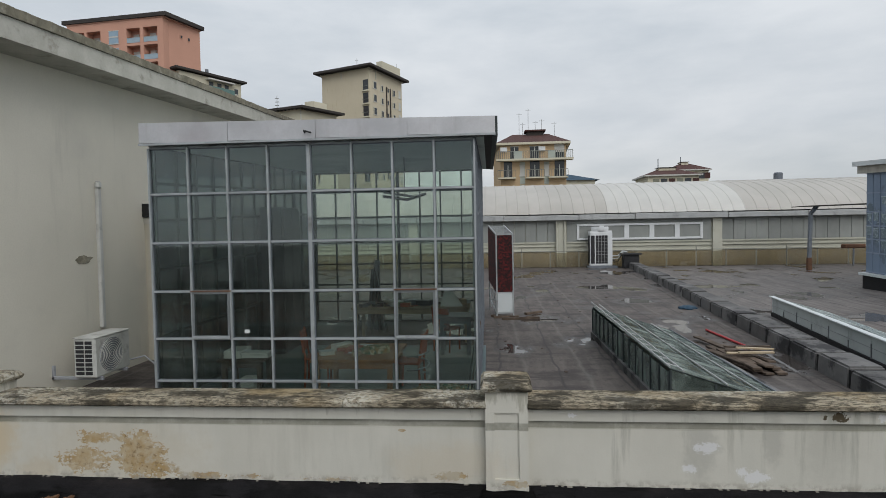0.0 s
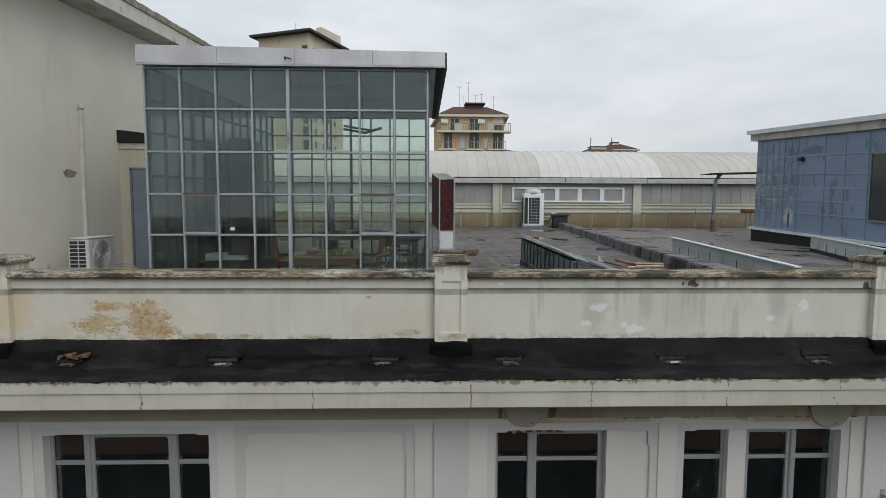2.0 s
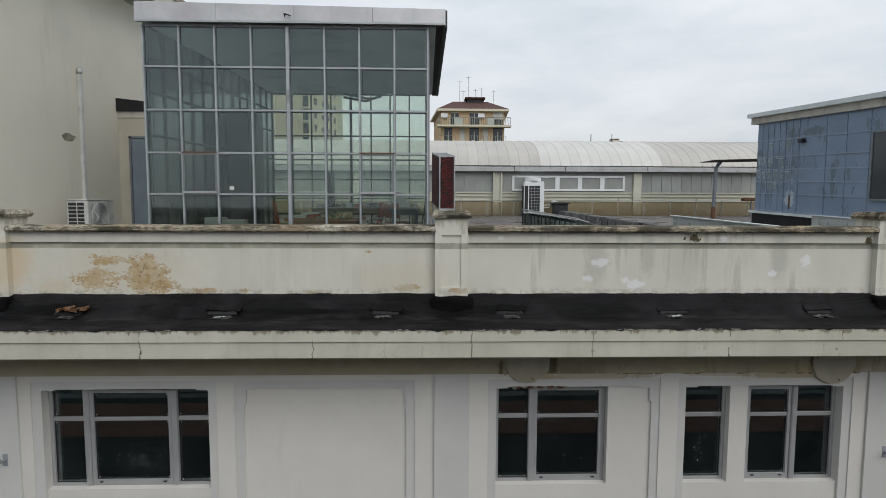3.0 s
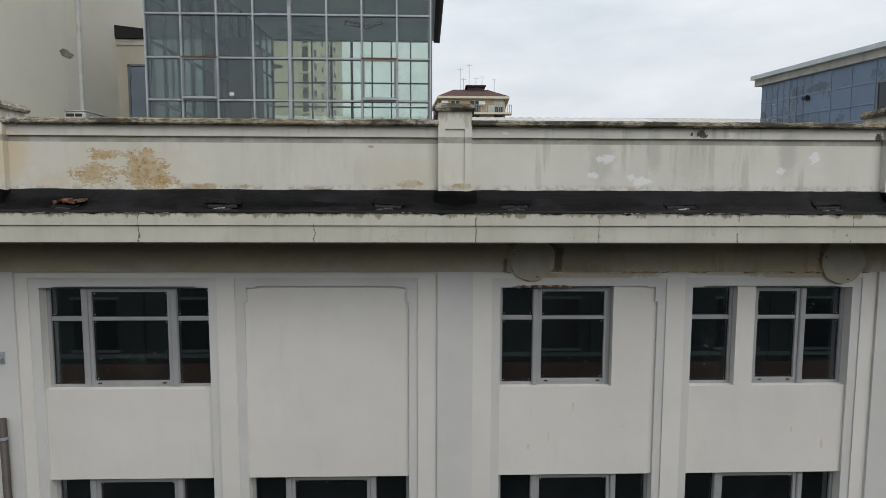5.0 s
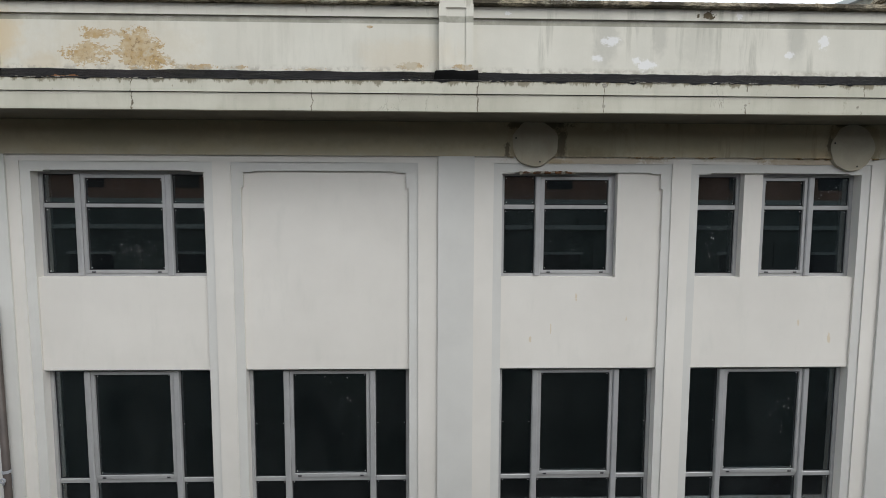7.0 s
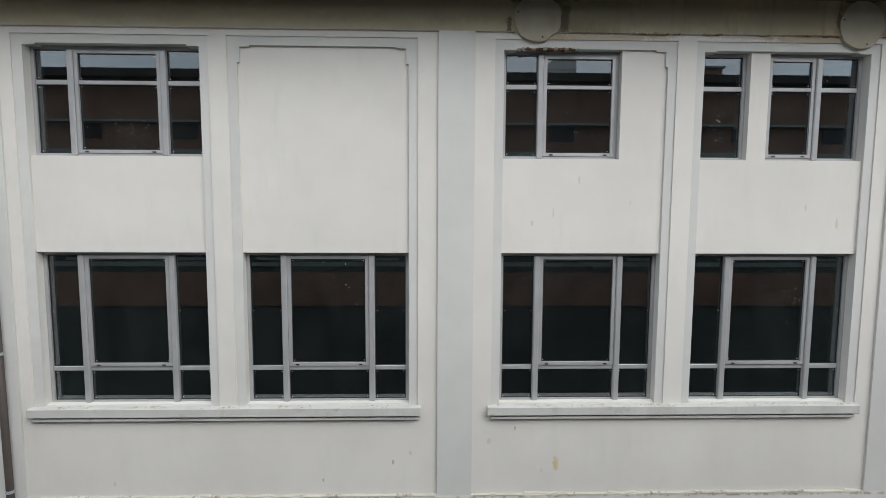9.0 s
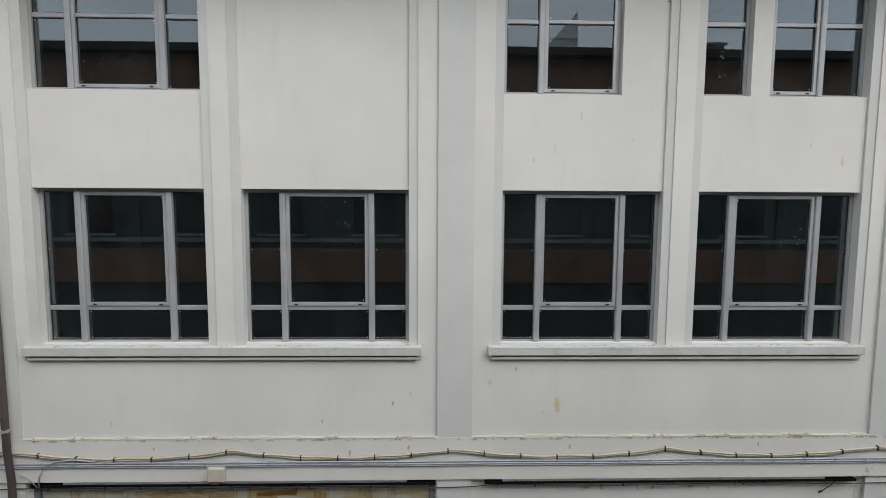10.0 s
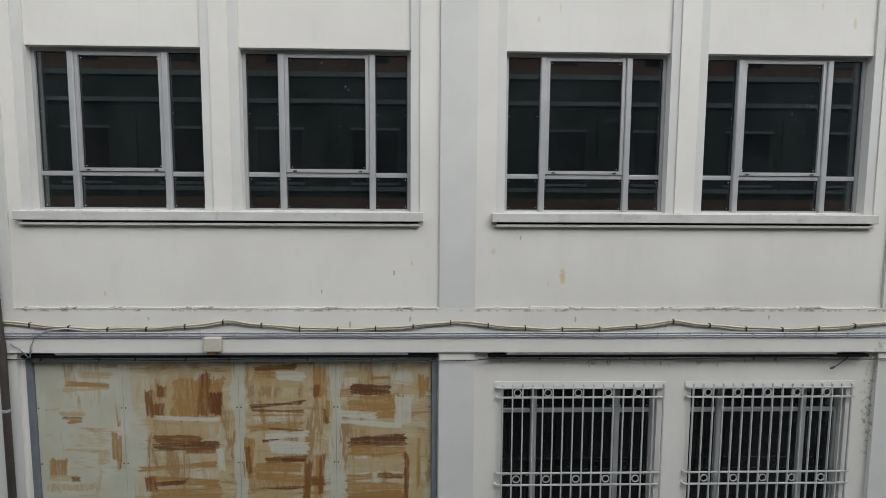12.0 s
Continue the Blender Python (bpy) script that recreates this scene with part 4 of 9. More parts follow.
def tube(bm, pts, r, seg=8, cap=True):
    """A round bar along a line of places."""
    rings = []
    for i, p in enumerate(pts):
        p = Vector(p)
        d = (Vector(pts[min(i + 1, len(pts) - 1)]) - Vector(pts[max(i - 1, 0)])).normalized()
        a = d.cross(Vector((0, 0, 1)) if abs(d.z) < 0.9 else Vector((1, 0, 0))).normalized()
        b = d.cross(a)
        rings.append([bm.verts.new(p + r * (math.cos(2 * math.pi * k / seg) * a + math.sin(2 * math.pi * k / seg) * b)) for k in range(seg)])
    for r0, r1 in zip(rings, rings[1:]):
        for k in range(seg):
            bm.faces.new((r0[k], r0[(k + 1) % seg], r1[(k + 1) % seg], r1[k]))
    if cap:
        bm.faces.new(list(reversed(rings[0])))
        bm.faces.new(rings[-1])


def lathe(bm, cx, cy, rows, seg=24):
    """A turned body from rows of radius and height."""
    rings = [[bm.verts.new((cx + r * math.cos(2 * math.pi * k / seg), cy + r * math.sin(2 * math.pi * k / seg), z)) for k in range(seg)] for r, z in rows]
    for r0, r1 in zip(rings, rings[1:]):
        for k in range(seg):
            bm.faces.new((r0[k], r0[(k + 1) % seg], r1[(k + 1) % seg], r1[k]))
    bm.faces.new(list(reversed(rings[0])))
    bm.faces.new(rings[-1])


def ring_xz(bm, cx, y, cz, r0, r1, half, seg=20):
    """A flat ring that stands upright, facing along y."""
    loops = []
    for r, yy in ((r1, y - half), (r1, y + half), (r0, y + half), (r0, y - half)):
        loops.append([bm.verts.new((cx + r * math.cos(2 * math.pi * k / seg), yy, cz + r * math.sin(2 * math.pi * k / seg))) for k in range(seg)])
    for i in range(4):
        a, b = loops[i], loops[(i + 1) % 4]
        for k in range(seg):
            bm.faces.new((a[k], a[(k + 1) % seg], b[(k + 1) % seg], b[k]))


def disc_xz(bm, cx, y0, y1, cz, r, seg=24, wob=0.0):
    """A plate that stands upright, facing along y."""
    rad = [r * (1 + wob * noise.noise((math.cos(6.283 * k / seg) * 2 + cx, math.sin(6.283 * k / seg) * 2, cz))) for k in range(seg)]
    a = [bm.verts.new((cx + q * math.cos(2 * math.pi * k / seg), y0, cz + q * math.sin(2 * math.pi * k / seg))) for k, q in enumerate(rad)]
    b = [bm.verts.new((cx + q * 1.04 * math.cos(2 * math.pi * k / seg), y1, cz + q * 1.04 * math.sin(2 * math.pi * k / seg))) for k, q in enumerate(rad)]
    bm.faces.new(a)
    bm.faces.new(list(reversed(b)))
    for k in range(seg):
        bm.faces.new((a[k], b[k], b[(k + 1) % seg], a[(k + 1) % seg]))


def relief(bm, xs, zs, front, back):
    """A wall seen from -y: each field lies at its own depth front(x, z), None where it is open right through."""
    xs, zs = sorted(set(xs)), sorted(set(zs))
    depth = [[front((xs[i] + xs[i + 1]) / 2, (zs[j] + zs[j + 1]) / 2) for j in range(len(zs) - 1)] for i in range(len(xs) - 1)]
    cache = {}

    def v(x, y, z):
        k = (round(x, 4), round(y, 4), round(z, 4))
        if k not in cache:
            cache[k] = bm.verts.new((x, y, z))
        return cache[k]

    def quad(a, b, c, d):
        try:
            bm.faces.new((v(*a), v(*b), v(*c), v(*d)))
        except ValueError:
            pass

    nx, nz = len(xs) - 1, len(zs) - 1
    for i in range(nx):
        for j in range(nz):
            d = depth[i][j]
            x0, x1, z0, z1 = xs[i], xs[i + 1], zs[j], zs[j + 1]
            if d is not None:
                quad((x0, d, z0), (x1, d, z0), (x1, d, z1), (x0, d, z1))
                quad((x1, back, z0), (x0, back, z0), (x0, back, z1), (x1, back, z1))
            here = back if d is None else d
            right = (back if depth[i + 1][j] is None else depth[i + 1][j]) if i + 1 < nx else back
            above = (back if depth[i][j + 1] is None else depth[i][j + 1]) if j + 1 < nz else back
            if here != right:
                quad((x1, here, z0), (x1, right, z0), (x1, right, z1), (x1, here, z1))
            if here != above:
                quad((x0, here, z1), (x1, here, z1), (x1, above, z1), (x0, above, z1))
            if i == 0 and here != back:
                quad((x0, back, z0), (x0, here, z0), (x0, here, z1), (x0, back, z1))
            if j == 0 and here != back:
                quad((x0, back, z0), (x1, back, z0), (x1, here, z0), (x0, here, z0))


def mesh_of(name, bm, material, smooth=False):
    bmesh.ops.recalc_face_normals(bm, faces=bm.faces[:])
    me = bpy.data.meshes.new(name)
    bm.to_mesh(me)
    bm.free()
    me.materials.append(MAT[material])
    if smooth:
        for p in me.polygons:
            p.use_smooth = True
    return me


def part(name, bm, material, parent, label="", smooth=False, kind=""):
    """One mesh object under a thing or a part; its shape is given in world metres."""
    ob = new(name, mesh_of(name, bm, material, smooth))
    ob.parent = parent
    if parent is not None and parent.data is None:
        ob.matrix_parent_inverse = Matrix.Translation(-parent.location)
    return tagged(ob, label=label, kind=kind)


def solid(name, bm, material, label, category, kind="", group="", smooth=False):
    """A thing or a piece of the setting that is one mesh."""
    return tagged(new(name, mesh_of(name, bm, material, smooth)), label, category, group, kind)


def thing(name, at, label, category, group="", kind=""):
    """An Empty at the base of a thing, which carries its parts."""
    ob = new(name)
    ob.empty_display_size = 0.2
    ob.location = at
    return tagged(ob, label, category, group, kind)


def share(name, data, parent, m):
    """A piece that shares the mesh of its likes."""
    ob = new(name, data)
    ob.parent = parent
    if parent.data is None:
        ob.matrix_parent_inverse = Matrix.Translation(-parent.location)
    ob.matrix_basis = m
    return ob


def B(*a, **k):
    bm = bmesh.new()
    box(bm, *a, **k)
    return bm


def T(pts, r, seg=8):
    bm = bmesh.new()
    tube(bm, pts, r, seg)
    return bm


SLOPE, ROOF = 0.009, 12.88


def roof_z(y):
    return ROOF + SLOPE * y


# ---------------------------------------------------------------- ground and street
bm = bmesh.new()
for x0, x1, y0, y1 in ((-600, 600, -600, 900),):
    box(bm, x0, x1, y0, y1, -0.5, 0.0)
solid("ground", bm, "asphalt", "grey asphalt street running on to the horizon", "ground", "structure")
solid("pavement", B(-40, 40, -2.2, -0.06, 0.0, 0.14, bevel=0.02), "opp_trim", "grey stone pavement along the white facade", "pavement", "structure")

# ---------------------------------------------------------------- front wall
PERIOD, PIL = 6.405, 0.505
PIL_X = [-0.34 + k * PERIOD for k in range(-2, 3)]
FIELDS = [(x + PIL, x + PERIOD) for x in PIL_X[:-1]]
MAIN = FIELDS[1:3]
STRIPS = [(-6.07, -3.46), (-3.21, -0.62), (0.44, 2.97), (3.24, 5.85)]
INNER = [(-5.93, -3.585), (-3.08, -0.75), (0.565, 2.85), (3.36, 5.72)]
UPPER = [(-5.93, -3.585), (0.565, 2.215), (3.36, 4.04), (4.31, 5.72)]
UZ, LZ = (9.655, 11.15), (6.12, 8.32)
GRILLES = [(0.57, 2.86), (3.36, 5.68)]
GZ = (1.12, 3.56)
GATE = (-6.17, -0.36)
LEDGE_SPAN = [(-5.69, -0.78), (0.62, 5.42)]
Y_PIL, Y_BAND, Y_STRIP, Y_PANEL, WALL_BACK = -0.068, -0.033, -0.016, 0.02, 0.40


def front_depth(x, z):
    if z < 4.05:
        if GATE[0] < x < GATE[1]:
            return None
        if any(a < x < b for a, b in GRILLES) and GZ[0] < z < GZ[1]:
            return None
        if any(a < x < b for a, b in MAIN):
            return 0.0
        return Y_PIL
    if z < 4.125:
        if any(a < x < b for a, b in LEDGE_SPAN):
            return -0.07
        return -0.01 if any(a < x < b for a, b in MAIN) else Y_PIL
    if z < 4.33:
        return -0.10
    if z < 4.75:
        return -0.075
    field = any(a < x < b for a, b in FIELDS)
    if not field or z > 11.36:
        return Y_PIL
    if z > 6.1 and z < 11.27:
        for (a, b), (c, d) in zip(STRIPS, INNER):
            if a < x < b:
                ear = z > 10.92 and (x < c + 0.035 or x > d - 0.035)
                if c < x < d and z < 11.15 and not (z > 11.13 and (x < c + 0.17 or x > d - 0.17)):
                    for p, q in UPPER:
                        if p < x < q and UZ[0] < z < UZ[1]:
                            return None
                    if LZ[0] < z < LZ[1]:
                        return None
                    return Y_STRIP if ear else Y_PANEL
                return Y_STRIP
    if z > 11.30 and any(a < x < a + 0.35 or b - 0.35 < x < b for a, b in MAIN) is False:
        return Y_BAND
    return Y_BAND


xs = [-13.0, 13.0, *GATE]
for rows_ in (FIELDS, STRIPS, INNER, UPPER, GRILLES):
    for a, b in rows_:
        xs += [a, b]
for a, b in INNER:
    xs += [a + 0.035, b - 0.035, a + 0.17, b - 0.17]
for a, b in LEDGE_SPAN:
    xs += [a, b]
xs += list(np.arange(-12, 13, 2.0))
zs = [0.0, *GZ, 4.05, 4.125, 4.33, 4.75, 6.10, *LZ, *UZ, 10.92, 11.13, 11.27, 11.36, 11.827]
xs = [min(max(x, -13.0), 13.0) for x in xs]
bm = bmesh.new()
relief(bm, xs, zs, front_depth, WALL_BACK)
for f in bm.faces:
    mid_z = f.calc_center_median().z
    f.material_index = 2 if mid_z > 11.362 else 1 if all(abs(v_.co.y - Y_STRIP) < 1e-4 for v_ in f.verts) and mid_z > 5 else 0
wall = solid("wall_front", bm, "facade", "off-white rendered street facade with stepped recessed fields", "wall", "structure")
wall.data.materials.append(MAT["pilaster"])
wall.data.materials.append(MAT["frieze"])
# pilasters and frieze carry a greyer coat, a few millimetres proud
for k, x in enumerate(PIL_X[1:4]):
    solid("pilaster", B(x - 0.001, x + PIL + 0.001, Y_PIL - 0.003, Y_PIL + 0.02, 4.752, 11.36), "pilaster", "flat grey painted pilaster on the white facade", "pilaster", "structure")
    solid("pilaster", B(x - 0.001, x + PIL + 0.001, Y_PIL - 0.003, Y_PIL + 0.02, 0.14, 4.02), "pilaster", "flat grey painted pilaster at street level", "pilaster", "structure")

# ledge above the cables, with a broken upper lip
for a, b in MAIN:
    bm = bmesh.new()
    n = 70
    for i in range(n):
        x0, x1 = a + 0.03 + (b - a - 0.06) * i / n, a + 0.03 + (b - a - 0.06) * (i + 1) / n
        h = 0.002 + 0.03 * max(0.0, noise.noise((x0 * 5.1, 0.3, a)) + 0.5 * noise.noise((x0 * 17.0, 1.3, a)))
        hexa(bm, [(x0, -0.078, 4.735), (x1, -0.078, 4.735), (x1, -0.02, 4.735), (x0, -0.02, 4.735),
                  (x0, -0.08 + h, 4.752 + h), (x1, -0.08 + h, 4.752 + h), (x1, -0.02, 4.757 + h * 1.6), (x0, -0.02, 4.757 + h * 1.6)])
    solid("trim", bm, "cornice", "worn plaster ledge over the ground floor", "trim", "structure")

# chips broken from the lip
rng = random.Random(43)
bm = bmesh.new()
for k in range(330):
    x = rng.uniform(-6.1, 5.9)
    if noise.noise((x * 1.5, 2.0, 9.0)) < 0.08 or -0.55 < x < 0.36:
        continue
    w, h = rng.uniform(0.006, 0.035), rng.uniform(0.002, 0.008)
    zc = 4.755 + rng.uniform(-0.01, 0.02)
    hexa(bm, [(x - w, -0.088, zc - h), (x + w, -0.086, zc - h * 0.4), (x + w * 0.8, -0.03, zc - h), (x - w, -0.03, zc - h),
              (x - w * 0.7, -0.078, zc + h), (x + w * 0.6, -0.08, zc + h * 1.2), (x + w * 0.6, -0.03, zc + h), (x - w * 0.7, -0.03, zc + h)])
solid("broken_plaster", bm, "ledge_chip", "broken plaster chips along the lip of the ledge", "plaster", "stuff")

# dark strips added under the ledge, their colour standing in for its shade
for (a, b), (c, d) in zip(((-6.16, -0.36), (0.36, 5.90)), LEDGE_SPAN):
    rail = thing("shade_strip", ((a + b) / 2, -0.09, 4.05), "dark strip added as the shade line under the plaster ledge", "drip rail", "drip rails", "structure")
    part("channel", B(c + 0.002, d - 0.002, -0.106, -0.065, 4.088, 4.122, bevel=0.004), "rail_paint", rail)
    part("lip", B(a, b, -0.108, -0.012, 4.052, 4.086, bevel=0.003), "tar", rail, "black lip painted as the ledge's shade")

# continuous window sills with a thin moulding below
for a, b in ((-6.13, -0.57), (0.385, 5.87)):
    sill = thing("window_sill", (a, 0, 5.9), "long white plaster sill below the tall windows", "sill", kind="structure")
    part("slab", B(a, b, -0.125, 0.30, 5.974, 6.102, bevel=0.008), "sill", sill)
    # recessed strip coloured black for the shade between slab and moulding
    part("groove", B(a + 0.07, b - 0.07, -0.045, 0.02, 5.945, 5.974), "dark", sill, "black strip painted as the shade under the slab")
    part("moulding", B(a + 0.05, b - 0.05, -0.092, 0.02, 5.905, 5.945, bevel=0.008), "sill", sill)

# flaked paint along the sills
rng = random.Random(57)
for a, b in ((-6.08, -0.62), (0.43, 5.82)):
    bm = bmesh.new()
    for k in range(220):
        x = rng.uniform(a, b)
        if noise.noise((x * 1.9, 4.0, 3.0)) < 0.0:
            continue
        w, h, y = rng.uniform(0.004, 0.025), rng.uniform(0.001, 0.005), rng.uniform(-0.11, -0.01)
        hexa(bm, [(x - w, y - 0.012, 6.098), (x + w, y - 0.008, 6.098), (x + w * 0.8, y + 0.012, 6.098), (x - w, y + 0.01, 6.098),
                  (x - w * 0.7, y - 0.01, 6.103 + h), (x + w * 0.6, y - 0.006, 6.103 + h), (x + w * 0.6, y + 0.01, 6.103 + h * 1.6), (x - w * 0.7, y + 0.008, 6.103 + h)])
    solid("paint_flakes", bm, "ledge_chip", "flaked paint and grit along the window sill", "flakes", "stuff")

# cornice: a two-step fascia on a deep soffit
CORN = [(-13.0, -4.06), (-4.06, 0.13), (0.13, 3.47), (3.47, 13.0)]
cornice = thing("cornice", (0, -0.5, 11.84), "projecting plaster cornice with a stepped, cracked fascia", "cornice", kind="structure")
for k, (a, b) in enumerate(CORN):
    n = max(int((b - a) / 0.09), 2)
    bm = bmesh.new()
    box(bm, a + 0.0008, b - 0.0008, -0.90, 0.39, 11.84, 12.045)
    part("lower_fascia", bm, "cornice", cornice)
    bm = bmesh.new()
    top0, top1 = [], []
    prof = []
    for i in range(n + 1):
        x = a + 0.0008 + (b - a - 0.0016) * i / n
        j = 0.012 * noise.noise((x * 2.3, 1.7, 0)) + 0.012 * max(0.0, noise.noise((x * 9.0, 4.7, 0)))
        prof.append([bm.verts.new(p) for p in ((x, -0.92, 12.052), (x, -0.92 + abs(j) * 0.4, 12.205 - j), (x, -0.84, 12.215 - j * 0.5), (x, 0.3, 12.20), (x, 0.3, 12.052))])
    for p, q in zip(prof, prof[1:]):
        for i in range(5):
            bm.faces.new((p[i], q[i], q[(i + 1) % 5], p[(i + 1) % 5]))
    bm.faces.new(prof[0])
    bm.faces.new(list(reversed(prof[-1])))
    part("upper_fascia", bm, "cornice", cornice)
# dark underside: its shade is put into the colour
part("soffit", B(-13.0, 13.0, -0.895, -0.02, 11.828, 11.8385), "soffit", cornice, "soffit with the cornice's shade painted in")
for x, z0, z1, mat in ((1.69, 12.14, 12.2, "spall"), (1.69, 11.9, 11.94, "spall"), (4.9, 11.92, 11.95, "spall"), (3.47, 11.93, 11.96, "spall")):
    bm = bmesh.new()
    disc_xz(bm, x, -0.924 if z0 > 12.03 else -0.904, -0.915 if z0 > 12.03 else -0.895, (z0 + z1) / 2, (z1 - z0) / 2, 14, 0.6)
    part("spall", bm, "spall", cornice, "grey patch where the render has come off")

# felt gutter on the cornice: a dusty flat, a turned-up skirt and a wavy upper edge
bm = bmesh.new()
n = 420
prof = []
SCUP = [(-5.37, 0.22), (-3.27, 0.24), (-1.02, 0.22), (0.72, 0.22), (3.05, 0.24), (5.15, 0.2)]
for i in range(n + 1):
    x = -13 + 26.0 * i / n
    w = noise.noise((x * 1.7, 3.3, 0.0))
    w2 = noise.noise((x * 6.0, 8.3, 0.0))
    dip = sum(0.05 for c, h in SCUP if abs(x - c) < h)
    tear = noise.noise((x * 11.0, 2.3, 0.0)) + 0.6 * noise.noise((x * 31.0, 5.3, 0.0))
    rows_ = ((x, -0.926, 12.206 - 0.03 * max(0.0, tear)), (x, -0.924, 12.214 + 0.006 * w2), (x, -0.86, 12.232 + 0.006 * w2), (x, -0.55, 12.235 + 0.012 * w), (x, -0.42 + 0.03 * w, 12.232 + 0.016 * noise.noise((x * 2.7, 1.1, 5.0))), (x, -0.30 + 0.03 * w, 12.222 + 0.014 * w2),
             (x, -0.24 + 0.035 * w2 + dip, 12.262 + 0.02 * noise.noise((x * 3.1, 2.2, 7.0))), (x, -0.19 + 0.035 * noise.noise((x * 4.3, 6.2, 1.0)) + dip, 12.33 + 0.02 * w), (x, -0.13 + 0.02 * w + dip * 0.6, 12.40), (x, -0.03 + 0.012 * w2, 12.49 + 0.015 * w), (x, 0.035, 12.515 + 0.010 * w + 0.007 * w2), (x, 0.06, 12.515 + 0.010 * w + 0.007 * w2))
    prof.append([bm.verts.new(p) for p in rows_])
for p, q in zip(prof, prof[1:]):
    for i in range(len(p) - 1):
        bm.faces.new((p[i], q[i], q[i + 1], p[i + 1]))
solid("roof_gutter", bm, "bitumen", "black bitumen felt gutter along the cornice, dusty and patched", "gutter", "structure", smooth=True)
# crumbs of pale mortar along the upper edge of the felt
rng = random.Random(31)
bm = bmesh.new()
for k in range(80):
    x = rng.uniform(-6.2, 6.2)
    w = 12.515 + 0.010 * noise.noise((x * 1.7, 3.3, 0.0)) + 0.007 * noise.noise((x * 6.0, 8.3, 0.0))
    if noise.noise((x * 1.3, 7.0, 1.0)) < -0.15:
        continue
    a, h = rng.uniform(0.008, 0.03), rng.uniform(0.002, 0.005)
    box(bm, x - a, x + a, 0.02, 0.048, w - h, w + h)
solid("mortar_crumbs", bm, "spall", "pale mortar crumbs along the felt edge", "mortar", "stuff")
rng = random.Random(77)
bm = bmesh.new()
for k in range(300):
    x = rng.uniform(-6.4, 6.4)
    if noise.noise((x * 1.1, 3.0, 6.0)) < 0.05:
        continue
    a, h = rng.uniform(0.004, 0.02), rng.uniform(0.001, 0.005)
    zc = 12.212 - rng.uniform(0.0, 0.012)
    hexa(bm, [(x - a, -0.934, zc - h), (x + a, -0.934, zc - h * 0.4), (x + a * 0.8, -0.915, zc - h), (x - a, -0.915, zc - h),
              (x - a * 0.7, -0.93, zc + h), (x + a * 0.6, -0.93, zc + h * 1.2), (x + a * 0.6, -0.915, zc + h), (x - a * 0.7, -0.915, zc + h)])
solid("lime_crumbs", bm, "spall", "pale lime crumbs along the cornice edge", "mortar", "stuff")


def ragged_sheet(x0, x1, y0, y1, z, thick, rag, seed, lift):
    """A torn piece of sheet, lifted and wavy; lift(u, v) gives its height over z."""
    bm = bmesh.new()
    nx, ny = 14, 5
    top, low = [], []
    for i in range(nx + 1):
        u = i / nx
        ca, cb = [], []
        for j in range(ny + 1):
            v = j / ny
            y = y0 + (y1 - y0) * v + (rag * noise.noise((u * 9, seed, 0.3)) if j == 0 else 0.0)
            x = x0 + (x1 - x0) * u + (rag * noise.noise((v * 7, seed, 2.3)) if i in (0, nx) else 0.0)
            h = z + lift(u, v) + 0.012 * noise.noise((u * 6, v * 4, seed))
            ca.append(bm.verts.new((x, y, h + thick)))
            cb.append(bm.verts.new((x, y, h)))
        top.append(ca)
        low.append(cb)
    for i in range(nx):
        for j in range(ny):
            bm.faces.new((top[i][j], top[i + 1][j], top[i + 1][j + 1], top[i][j + 1]))
            bm.faces.new((low[i][j + 1], low[i + 1][j + 1], low[i + 1][j], low[i][j]))
        bm.faces.new((low[i][0], low[i + 1][0], top[i + 1][0], top[i][0]))
        bm.faces.new((top[i][ny], top[i + 1][ny], low[i + 1][ny], low[i][ny]))
    for j in range(ny):
        bm.faces.new((low[0][j + 1], low[0][j], top[0][j], top[0][j + 1]))
        bm.faces.new((low[nx][j], low[nx][j + 1], top[nx][j + 1], top[nx][j]))
    return bm


for k, (x, h) in enumerate(SCUP):
    sc = thing("gutter_outlet", (x, -0.2, 12.25), "torn outlet in the black felt gutter, silted at its mouth", "gutter outlet", "gutter outlets")
    bend = (0.02, 0.035, 0.03, 0.015, 0.03, 0.02)[k]
    part("hood", ragged_sheet(x - h, x + h, -0.195, -0.10, 12.315, 0.004, 0.03, k * 3.7, lambda u, v: 0.3 * bend * math.sin(3.1 * u + k) + 0.07 * v), "bitumen", sc, smooth=True)
    part("mouth", ragged_sheet(x - h * 0.85, x + h * 0.8, -0.225, -0.10, 12.255, 0.02, 0.02, k * 1.9 + 1, lambda u, v: 0.09 * v), "felt_dark", sc)
    part("silt", ragged_sheet(x - h * (0.4 + 0.1 * (k % 3)), x + h * (0.4 + 0.12 * (k % 2)), -0.32 - 0.02 * (k % 2), -0.225, 12.232, 0.008, 0.05, k * 2.3 + 5, lambda u, v: 0.012 * v), "silt", sc, "grey silt at the mouth")
    part("flake", ragged_sheet(x - h * 0.3, x + h * 0.25, -0.34, -0.29, 12.247, 0.006, 0.03, k * 4.1 + 2, lambda u, v: 0.012 * u), "gutter" if k in (1, 4) else "silt", sc, "pale flake in the silt")
    if k == 0:
        for i in range(6):
            a = x - 0.14 + i * 0.066
            bm = B(a, a + 0.062 + 0.012 * (i % 2), -0.27 + 0.02 * ((i * 5) % 3), -0.13, 12.315 + 0.012 * ((i * 2) % 3), 12.352 + 0.012 * ((i * 7) % 3))
            bmesh.ops.subdivide_edges(bm, edges=bm.edges[:], cuts=1, use_grid_fill=True)
            for v_ in bm.verts:
                v_.co += 0.03 * Vector((noise.noise(v_.co * 21), noise.noise(v_.co * 17), noise.noise(v_.co * 13)))
            part("brick", bm, "old_brick", sc, "bare soot-stained brick")
